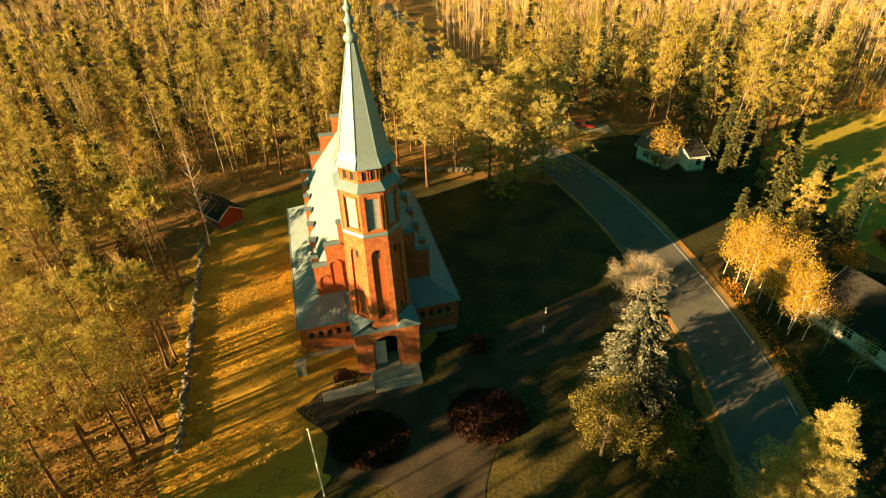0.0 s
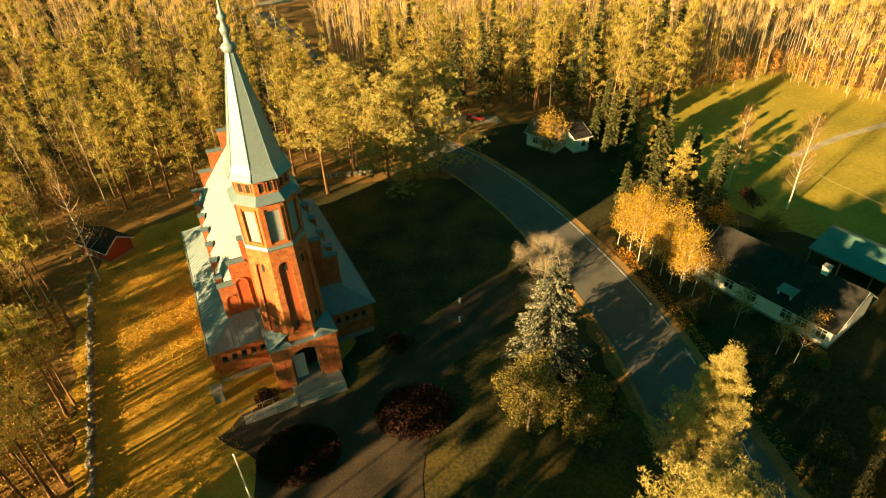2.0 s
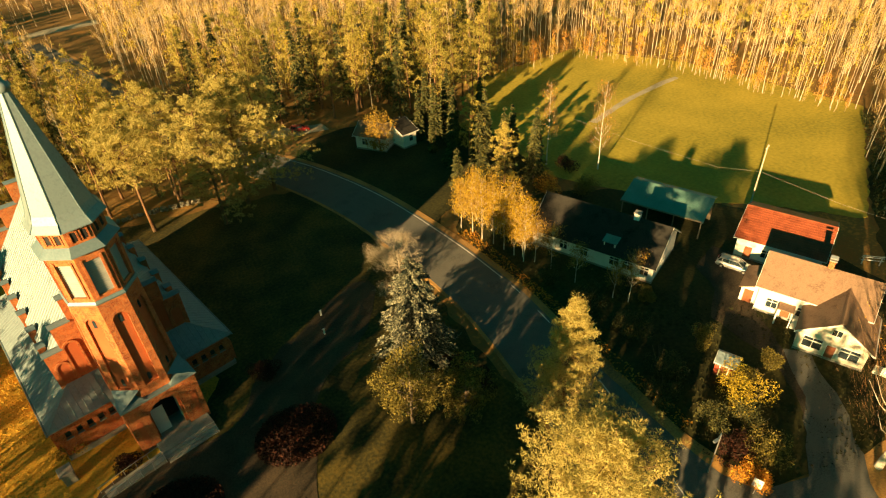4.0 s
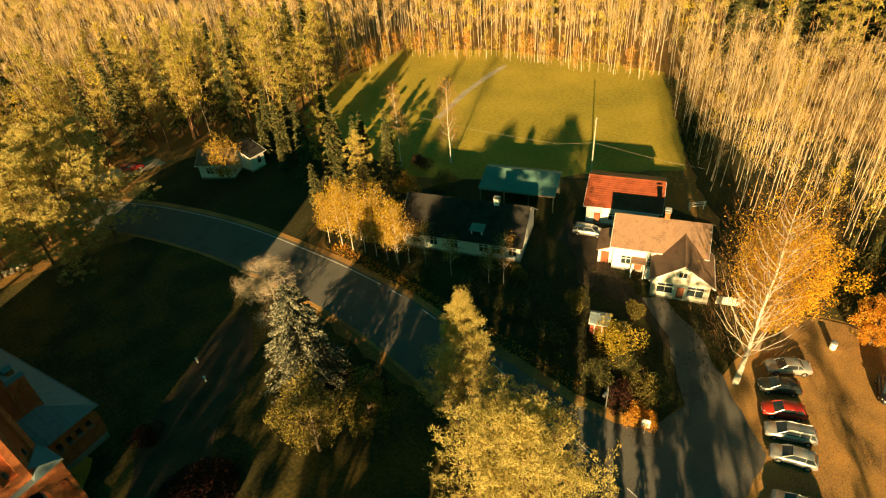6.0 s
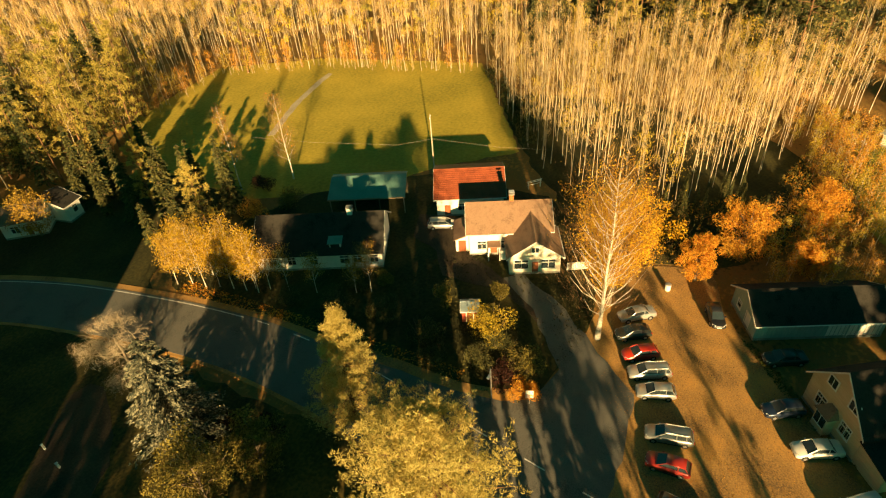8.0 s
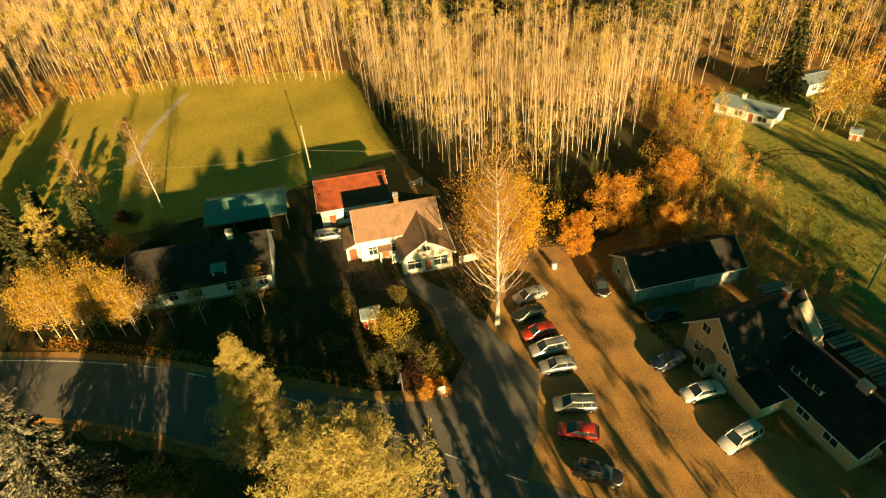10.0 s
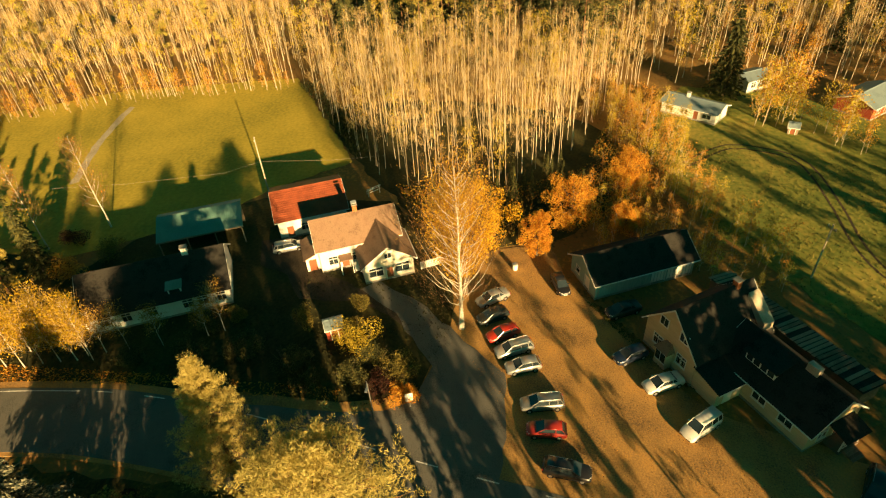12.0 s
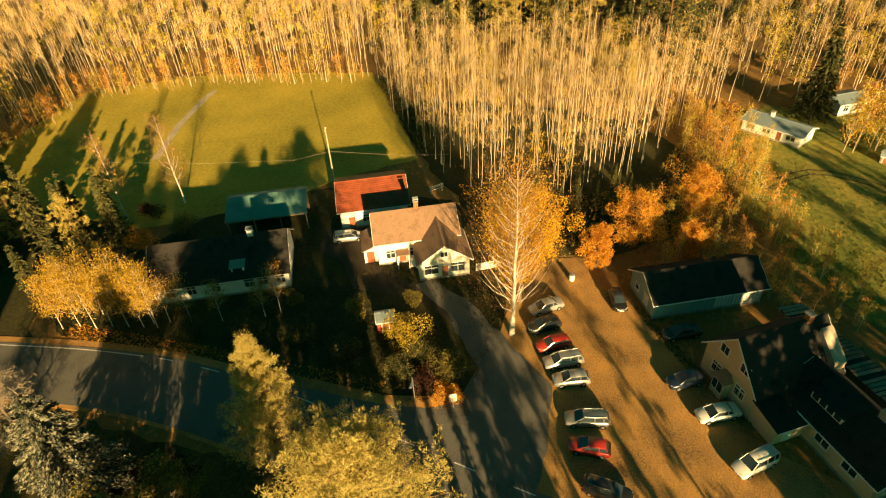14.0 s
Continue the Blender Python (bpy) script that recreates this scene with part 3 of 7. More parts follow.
def church():
    ob = thing("church", pose(-6.64, 48.40, 0, 0, 0, 13.5), "red brick church with octagonal tower, pale spire and stepped gables", "church")
    cy = 3.8
    # the porch
    arch = arch_pts(-0.1, 1.65, 0.0, 4.0)
    front = [(-3.7, 0.0)] + arch + [(3.7, 0.0), (3.7, 6.6), (-3.7, 6.6)]
    part("porch_wall", MB().extrude([(x, 0.0, z) for x, z in front], (0, 0.5, 0)), BRICK, ob)
    inner = [(-2.9, 0.0)] + arch_pts(-0.1, 1.4, 0.0, 4.0) + [(2.9, 0.0), (2.9, 6.4), (-2.9, 6.4)]
    part("porch_arch", MB().extrude([(x, 0.5, z) for x, z in inner], (0, 0.4, 0)), BRICK, ob)
    part("porch_side", MB().box(-3.7, 0.5, 0, -3.15, 7.6, 6.6), BRICK, ob)
    part("porch_side", MB().box(3.15, 0.5, 0, 3.7, 7.6, 6.6), BRICK, ob)
    part("porch_back", MB().box(-3.15, 2.6, 0, 3.15, 2.9, 6.4), INSIDE_SHADE, ob)
    part("porch_floor", MB().box(-3.15, 0.0, 0.0, 3.15, 2.6, 0.5), STONE, ob)
    part("door_leaf", MB().box(-1.5, 0.95, 0.5, -0.15, 1.05, 4.1), WHITE, ob, "white door leaf", bevel=0.02)
    part("door_leaf", MB().box(1.3, 0.95, 0.5, 1.4, 2.2, 4.1), WHITE, ob, "white door leaf standing open", bevel=0.02)
    for x in (-3.15, 2.55):
        part("niche", MB().extrude([(px, -0.04, pz) for px, pz in arch_pts(x + 0.3, 0.28, 1.2, 4.2, 6)], (0, 0.06, 0)), PLASTER_RED, ob)
    part("cornice", MB().box(-3.9, -0.2, 6.6, 3.9, 7.8, 6.78), TEAL_SHEET, ob)
    r0 = 3.42

    def octo(k, a, z, d, r):
        th = math.radians(-90 + 45 * k)
        nx, ny = math.cos(th), math.sin(th)
        return (nx * (r + d) - ny * a, cy + ny * (r + d) + nx * a, z)
    for sx in (-1, 1):
        for sy in (-1, 1):
            c = (sx * 3.88, cy + sy * 3.98, 6.78)
            k = {(-1, -1): 7, (1, -1): 1, (1, 1): 3, (-1, 1): 5}[(sx, sy)]
            hw = r0 * 0.4142
            p, q = octo(k, -hw, 7.95, 0.03, r0), octo(k, hw, 7.95, 0.03, r0)
            e, g = (sx * 3.88, cy + sy * 1.2, 6.78), (sx * 1.2, cy + sy * 3.98, 6.78)
            base = (sx * 1.2, cy + sy * 1.2, 6.78)
            mb = MB().add([c, e, base, g, p, q], [(0, 1, 2, 3), (0, 4, 5), (0, 1, 4) if sx * sy < 0 else (0, 1, 5), (0, 5, 3) if sx * sy < 0 else (0, 4, 3), (1, 2, 4) if sx * sy < 0 else (1, 2, 5), (2, 3, 5) if sx * sy < 0 else (2, 3, 4), (2, 4, 5)])
            part("broach", mb, TEAL_SHEET, ob, "sloping sheet-metal corner roof")

    # the shaft: a core behind eight arched face frames
    def rz(z):
        return r0 + (3.0 - r0) * (z - 6.78) / (18.7 - 6.78)
    part("tower_core", MB().lathe([((rz(z) - 0.22) / math.cos(math.pi / 8), z) for z in (6.7, 18.8)], 8, (0, cy), math.pi / 8), PLASTER_RED, ob)
    for k in range(8):
        z0, z1 = 6.78, 18.7
        nb, nh, ns = 8.0, 0.68, 16.4

        def P(a, z, d):
            return octo(k, a, z, d, rz(z))

        def slab(poly, d0=-0.24, d1=0.0):
            mb.rings([[P(a, z, d0) for a, z in poly], [P(a, z, d1) for a, z in poly]])
        h0, h1 = rz(z0) * 0.4142, rz(z1) * 0.4142
        hb, hs = rz(nb) * 0.4142, rz(ns) * 0.4142
        mb = MB()
        slab([(-h0, z0), (h0, z0), (hb, nb), (-hb, nb)])
        slab([(-hb, nb), (-nh, nb), (-nh, ns), (-hs, ns)])
        slab([(nh, nb), (hb, nb), (hs, ns), (nh, ns)])
        slab([(-hs, ns)] + arch_pts(0, nh, ns, ns)[1:-1] + [(hs, ns), (h1, z1), (-h1, z1)])
        face = part("tower_face", mb, BRICK, ob)
        for wz in (8.3, 15.9):
            mb = MB()
            slab([(-0.16, wz), (0.16, wz), (0.16, wz + 0.75), (0, wz + 0.95), (-0.16, wz + 0.75)], -0.23, -0.19)
            part("slit_window", mb, DARKGLASS, face)
    part("string_course", MB().lathe([(3.08 / math.cos(math.pi / 8), 18.7), (3.12 / math.cos(math.pi / 8), 18.85), (3.0 / math.cos(math.pi / 8), 19.1)], 8, (0, cy), math.pi / 8), TEAL_SHEET, ob)
    # the belfry
    rb = 2.92
    part("belfry_core", MB().lathe([(2.45, 19.1), (2.45, 24.0)], 8, (0, cy), math.pi / 8), INSIDE_SHADE, ob)
    for k in range(8):
        mb = MB()
        hb, ow = rb * 0.4142, 0.68

        def slab(poly, d0, d1):
            mb.rings([[octo(k, a, z, d0, rb) for a, z in poly], [octo(k, a, z, d1, rb) for a, z in poly]])
        for poly in ([(-hb, 19.1), (-ow, 19.1), (-ow, 24.0), (-hb, 24.0)], [(ow, 19.1), (hb, 19.1), (hb, 24.0), (ow, 24.0)], [(-ow, 19.1), (ow, 19.1), (ow, 19.5), (-ow, 19.5)], [(-ow, 23.1), (ow, 23.1), (ow, 24.0), (-ow, 24.0)]):
            slab(poly, -0.4, 0.0)
        face = part("belfry_face", mb, BRICK, ob)
        mb = MB()
        slab([(-ow, 19.5), (ow, 19.5), (ow, 23.1), (-ow, 23.1)], -0.3, -0.24)
        for i in range(16):
            z = 19.58 + i * 0.22
            mb.rings([[octo(k, a, z + dz, d, rb) for d, dz in ((-0.25, 0.12), (-0.14, 0.0), (-0.14, -0.03), (-0.25, 0.09))] for a in (-ow, ow)])
        part("louvre", mb, LOUVRE, face, "grey belfry louvre")
        for s in (-1, 1):
            mb = MB()
            slab([(s * (ow + 0.12) - 0.08, 19.4), (s * (ow + 0.12) + 0.08, 19.4), (s * (ow + 0.12) + 0.08, 23.4), (s * (ow + 0.12) - 0.08, 23.4)], 0.0, 0.09)
            part("pilaster", mb, BRICK, face)
    q = 1 / math.cos(math.pi / 8)
    part("skirt_roof", MB().lathe([(3.0 * q, 23.92), (3.3 * q, 24.0), (3.3 * q, 24.08), (2.62 * q, 24.75)], 8, (0, cy), math.pi / 8), TEAL_SHEET, ob)
    part("attic", MB().lathe([(2.58 * q, 24.7), (2.58 * q, 26.35)], 8, (0, cy), math.pi / 8), BRICK, ob)
    for k in range(8):
        for a in (-0.42, 0.42):
            mb = MB()
            poly = arch_pts(a, 0.2, 25.05, 25.75, 6)
            mb.rings([[octo(k, x, z, -0.1, 2.58) for x, z in poly], [octo(k, x, z, 0.012, 2.58) for x, z in poly]])
            w = part("attic_opening", mb, INSIDE_SHADE, ob)
            for dx in (-0.29, 0.29):
                mb = MB()
                pl = [(a + dx - 0.06, 25.0), (a + dx + 0.06, 25.0), (a + dx + 0.06, 26.0), (a + dx - 0.06, 26.0)]
                mb.rings([[octo(k, x, z, -0.05, 2.58) for x, z in pl], [octo(k, x, z, 0.07, 2.58) for x, z in pl]])
                part("jamb", mb, BRICK, w)
    part("spire", MB().lathe([(2.6 * q, 26.3), (3.02 * q, 26.32), (3.02 * q, 26.42), (2.62 * q, 27.0), (2.38 * q, 27.7), (0.4 * q, 37.35)], 8, (0, cy), math.pi / 8), SHEET, ob, "tall pale sheet-metal spire")
    for k in range(8):
        th = math.pi / 8 + k * math.pi / 4
        prof = [(3.02 * q, 26.44), (2.62 * q, 27.0), (2.38 * q, 27.7), (0.4 * q, 37.35)]
        part("spire_rib", MB().tube([(r * math.cos(th), cy + r * math.sin(th), z) for r, z in prof], [0.05, 0.05, 0.05, 0.04], 5), TEAL_SHEET, ob)
    part("finial", MB().lathe([(0.4, 37.3), (0.56, 37.45), (0.68, 37.75), (0.56, 38.0), (0.32, 38.15), (0.27, 38.7), (0.4, 38.95), (0.46, 39.2), (0.32, 39.4), (0.22, 39.6), (0.24, 39.9), (0.42, 40.1), (0.38, 40.3), (0.18, 40.5), (0.13, 41.0), (0.1, 41.5), (0.05, 42.0)], 12, (0, cy)), SHEET, ob, "turned pale finial", smooth=True)
    # the aisles
    xs = [(-8.72 + i * 1.08) for i in range(5)]
    holes = [(x + 9.4, 2.85, x + 9.4 + 0.55, 3.75) for x in xs] + [(9.4 - x - 0.55, 2.85, 9.4 - x, 3.75) for x in xs]
    part("aisle_front_wall", wall_mesh(18.8, 4.85, 0.5, holes), BRICK, ob, m=pose(-9.4, 5.0, 0))
    for x0, z0, x1, z1 in holes:
        w = part("aisle_window", MB().box(x0, 0.3, z0, x1, 0.34, z1), DARKGLASS, ob, m=pose(-9.4, 5.0, 0))
        part("sill", MB().box(x0 - 0.08, -0.1, z0 - 0.12, x1 + 0.08, 0.1, z0), STONE, w)
    side = [(1.6 + i * 3.1 + j * 1.05, 2.2, 1.6 + i * 3.1 + j * 1.05 + 0.6, 3.8) for i in range(8) for j in (0, 1)]
    for m in (pose(-9.4, 32.0, 0, 0, 0, -90), pose(9.4, 5.5, 0, 0, 0, 90)):
        part("aisle_side_wall", wall_mesh(26.5, 4.85, 0.5, side), BRICK, ob, m=m)
        for x0, z0, x1, z1 in side:
            part("aisle_window", MB().box(x0, 0.3, z0, x1, 0.34, z1), DARKGLASS, ob, m=m)
        for i in range(9):
            part("buttress", MB().extrude([(0.35 + i * 3.1, 0, 0), (0.35 + i * 3.1, -0.55, 0), (0.35 + i * 3.1, -0.55, 2.9), (0.35 + i * 3.1, 0, 3.7)], (0.6, 0, 0)), BRICK, ob, m=m)
    part("aisle_back_wall", MB().box(-9.4, 32.0, 0, 9.4, 32.5, 4.85), BRICK, ob)
    part("plinth", MB().box(-9.5, 4.9, -0.05, 9.5, 32.6, 0.7), STONE, ob)
    o, e = [(-9.85, 4.5), (9.85, 4.5), (9.85, 32.9), (-9.85, 32.9)], [(-6.3, 7.6), (6.3, 7.6), (6.3, 29.8), (-6.3, 29.8)]
    part("aisle_roof", MB().rings([[(*p, 4.87) for p in o], [(*p, 5.02) for p in o], [(*p, 7.15) for p in e]]), SHEET, ob, "pale standing-seam aisle roof")
    # seams of the aisle roofs
    def seam(p, r):
        part("seam", MB().tube([p, r], [0.035, 0.035], 4), SHEET, ob)
    for i in range(32):
        x = -9.5 + i * 0.61
        t = min(1.0, (9.85 - abs(x)) / 3.55)
        if abs(x) > 3.6:
            seam((x, 4.5, 5.04), (x, 4.5 + 3.1 * t, 5.04 + 2.13 * t))
    for s in (-1, 1):
        for i in range(46):
            y = 4.9 + i * 0.61
            t = min(1.0, (y - 4.5) / 3.1, (32.9 - y) / 3.1)
            seam((s * 9.85, y, 5.04), (s * (9.85 - 3.55 * t), y, 5.04 + 2.13 * t))
        part("eave_gutter", MB().tube([(s * 9.95, 4.4, 4.95), (s * 9.95, 33.0, 4.95)], [0.09, 0.09], 6), TEAL_SHEET, ob)
        seam((s * 9.85, 4.5, 5.05), (s * 6.3, 7.6, 7.19))
    # the nave
    nh = [(1.2 + i * 2.5, 1.3, 2.0 + i * 2.5, 3.1) for i in range(9)]
    for m in (pose(-6.3, 32.0, 6.5, 0, 0, -90), pose(6.3, 8.2, 6.5, 0, 0, 90)):
        part("nave_wall", wall_mesh(23.8, 3.5, 0.5, nh), BRICK, ob, m=m)
        for x0, z0, x1, z1 in nh:
            part("clerestory_window", MB().box(x0, 0.3, z0, x1, 0.34, z1), DARKGLASS, ob, m=m)
    for s in (-1, 1):
        part("nave_roof", MB().extrude([(s * 6.75, 8.2, 9.55), (0, 8.2, 18.0), (0, 8.2, 18.22), (s * 6.75, 8.2, 9.77)], (0, 23.8, 0)), SHEET, ob, "steep pale standing-seam nave roof")
        for i in range(1, 39):
            y = 8.2 + i * 0.61
            seam((s * 6.75, y, 9.79), (0, y, 18.24))
        for i, y in enumerate((10.6, 14.2, 18.0, 21.8, 25.6, 29.2)):
            pr = part("pier", MB().box(s * 6.62 - 0.36, y - 0.5, 8.6, s * 6.62 + 0.36, y + 0.5, 10.9), BRICK, ob, bevel=0.02)
            part("pier_cap", MB().extrude([(s * 6.62 - 0.44, y - 0.6, 10.902), (s * 6.62 - 0.44, y + 0.6, 10.902), (s * 6.62 - 0.44, y, 11.14)], (0.88, 0, 0)), TEAL_SHEET, pr)
    part("ridge", MB().tube([(0, 8.3, 18.24), (0, 31.8, 18.24)], [0.12, 0.12], 6), TEAL_SHEET, ob)
    steps = [(6.9, 11.3), (5.25, 14.0), (3.5, 16.7), (1.45, 19.4)]
    for y in (7.6, 31.9):
        z0 = 6.5 if y < 10 else 0
        poly = [(-6.9, z0)] + [p for i, (x, z) in enumerate(steps) for p in ((-x, z), (-(steps[i + 1][0] if i < 3 else 0), z))]
        poly += [(-x, z) for x, z in reversed(poly[:-1])]
        g = part("stepped_gable", MB().extrude([(x, y, z) for x, z in poly], (0, 0.7, 0)), BRICK, ob)
        for i, (x, z) in enumerate(steps):
            xi = steps[i + 1][0] if i < 3 else -1.45
            spans = [(-x, -xi), (xi, x)] if i < 3 else [(-1.45, 1.45)]
            for a, b in spans:
                part("step_cap", MB().extrude([(a - 0.12, y - 0.14, z + 0.003), (a - 0.12, y + 0.84, z + 0.003), (a - 0.12, y + 0.84, z + 0.1), (a - 0.12, y + 0.35, z + 0.3), (a - 0.12, y - 0.14, z + 0.1)], (b - a + 0.24, 0, 0)), TEAL_SHEET, g)
        if y < 10:
            for s in (-1, 1):
                for cx, hw, zb, zs in ((5.9, 0.5, 7.6, 9.3), (4.4, 0.58, 7.6, 11.2)):
                    poly = arch_pts(s * cx, hw, zb, zs)
                    part("blind_arch", MB().extrude([(px, y - 0.03, pz) for px, pz in poly], (0, 0.05, 0)), PLASTER_RED, g)
                    rim = arch_pts(s * cx, hw + 0.2, zb, zs)
                    inn = arch_pts(s * cx, hw, zb, zs)
                    part("arch_rim", MB().rings([[(px, y - 0.12, pz) for px, pz in rim + inn[::-1]], [(px, y + 0.05, pz) for px, pz in rim + inn[::-1]]]), BRICK, g)
    return ob


church()


# ---- cars ----
def car(x, y, heading, color, style, label, lit=None):
    """A parked car: style is hatch, wagon, sedan or van."""
    ob = thing("car", pose(x, y, 0.06, 0, 0, heading), label, "car", "parked cars")
    L, Wd = {"hatch": (4.15, 1.74), "wagon": (4.7, 1.78), "sedan": (4.6, 1.8), "van": (4.6, 1.84)}[style]
    f, r = L / 2, -L / 2
    hood = {"hatch": 0.92, "wagon": 0.92, "sedan": 0.9, "van": 1.0}[style]
    top = {"hatch": 1.47, "wagon": 1.5, "sedan": 1.45, "van": 1.78}[style]
    hw = Wd / 2
    pm = PAINTS[color]

    def ring(px, zb, zt, w):
        return [(px, -w * 0.86, zb), (px, w * 0.86, zb), (px, w * 0.99, zb + 0.12), (px, w, (zb + zt) / 2), (px, w * 0.95, zt - 0.06), (px, w * 0.84, zt), (px, -w * 0.84, zt), (px, -w * 0.95, zt - 0.06), (px, -w, (zb + zt) / 2), (px, -w * 0.99, zb + 0.12)]
    tail = 0.98 if style != "sedan" else 1.0
    st = [(f, 0.32, 0.62, hw * 0.78), (f - 0.12, 0.24, 0.72, hw * 0.9), (f - 0.5, 0.2, hood - 0.08, hw * 0.98), (f - 1.05, 0.2, hood, hw), (0.2, 0.2, hood + 0.04, hw), (r + 1.1, 0.2, tail, hw), (r + 0.35, 0.22, tail, hw * 0.97), (r + 0.06, 0.28, tail - 0.06, hw * 0.9), (r, 0.36, tail - 0.2, hw * 0.85)]
    part("body", MB().rings([ring(*s) for s in st]), pm, ob, smooth=True)
    rear = {"hatch": (r + 0.12, r + 0.55), "wagon": (r + 0.1, r + 0.45), "sedan": (r + 0.75, r + 1.35), "van": (r + 0.06, r + 0.22)}[style]
    w0, w1 = f - 1.0, f - 1.85 if style != "van" else f - 1.7
    zb = hood - 0.02

    def cab(px, z, w):
        return [(px, -w, z), (px, w, z)]
    part("greenhouse", MB().add([(w0, -hw * 0.82, zb), (w0, hw * 0.82, zb), (rear[0], hw * 0.84, zb), (rear[0], -hw * 0.84, zb),
                                 (w1, -hw * 0.68, top - 0.05), (w1, hw * 0.68, top - 0.05), (rear[1], hw * 0.68, top - 0.05), (rear[1], -hw * 0.68, top - 0.05)],
                                [(3, 2, 1, 0), (4, 5, 6, 7), (0, 1, 5, 4), (1, 2, 6, 5), (2, 3, 7, 6), (3, 0, 4, 7)]), DARKGLASS, ob, "dark car windows")
    part("roof", MB().rings([[(px, -hw * w, z), (px, hw * w, z), (px, hw * w * 0.9, z + 0.06), (px, -hw * w * 0.9, z + 0.06)] for px, z, w in ((w1 + 0.02, top - 0.075, 0.7), ((w1 + rear[1]) / 2, top - 0.045, 0.73), (rear[1] - 0.03, top - 0.075, 0.7))]), pm, ob, smooth=True)
    mid = (w0 + w1) / 2 - 1.55
    for s in (-1, 1):
        for bx, tx in ((w0, w1), (mid, mid), (rear[0] + 0.05, rear[1])) + (((mid - 0.95, mid - 0.9),) if style in ("wagon", "van") else ()):
            part("pillar", MB().tube([(bx, s * hw * 0.835, zb), (tx, s * hw * 0.695, top - 0.06)], [0.05, 0.045], 5), pm, ob)
        part("headlight", MB().add([(f - 0.1, s * hw * 0.84, 0.62), (f - 0.02, s * hw * 0.5, 0.6), (f - 0.06, s * hw * 0.5, 0.73), (f - 0.35, s * hw * 0.92, 0.78)], [(0, 1, 2, 3)]).add([(f - 0.14, s * hw * 0.8, 0.62), (f - 0.06, s * hw * 0.5, 0.6), (f - 0.1, s * hw * 0.5, 0.73), (f - 0.39, s * hw * 0.88, 0.78)], [(0, 1, 2, 3)]), LAMPGLASS, ob, "clear headlight")
        part("tail_light", MB().box(r - 0.01, s * hw * 0.72 - 0.13, 0.66, r + 0.3, s * hw * 0.72 + 0.13, 0.9), TAILRED, ob, "red tail light", bevel=0.02)
        part("mirror", MB().box(w0 - 0.55, s * (hw + 0.02) - 0.1, hood + 0.02, w0 - 0.38, s * (hw + 0.02) + 0.1, hood + 0.16), pm, ob, bevel=0.03)
        part("sill_trim", MB().box(r + 1.15, s * hw * 0.97 - 0.03, 0.2, f - 1.25, s * hw * 0.97 + 0.03, 0.3), TRIM, ob)
        part("door_gap", MB().box(mid + 0.0, s * hw * 1.0 - 0.012, 0.32, mid + 0.02, s * hw * 1.0 + 0.004, hood), TRIM, ob)
        for wx in (f - 0.85, r + 0.85):
            wheel = part("wheel", MB().tube([(wx, s * (hw - 0.22), 0.31), (wx, s * (hw + 0.012), 0.31)], [0.36, 0.36], 16), TRIM, ob)
            part("tyre", MB().tube([(wx, s * (hw - 0.2), 0.31), (wx, s * (hw + 0.02), 0.31)], [0.315, 0.315], 16), RUBBER, wheel)
            part("rim", MB().tube([(wx, s * (hw - 0.02), 0.31), (wx, s * (hw + 0.032), 0.31)], [0.2, 0.18], 10), STEEL, wheel)
    part("bumper", MB().box(f - 0.1, -hw * 0.72, 0.3, f + 0.02, hw * 0.72, 0.46), TRIM, ob, bevel=0.03)
    part("number_plate", MB().box(f + 0.021, -0.26, 0.4, f + 0.03, 0.26, 0.5), WHITE, ob)
    part("bumper", MB().box(r - 0.03, -hw * 0.74, 0.32, r + 0.1, hw * 0.74, 0.5), pm, ob, bevel=0.03)
    if style in ("wagon", "van"):
        for s in (-1, 1):
            part("roof_rail", MB().tube([(w1 - 0.1, s * hw * 0.62, top + 0.05), (rear[1] + 0.1, s * hw * 0.62, top + 0.05)], [0.02, 0.02], 5), STEEL, ob)
    return ob


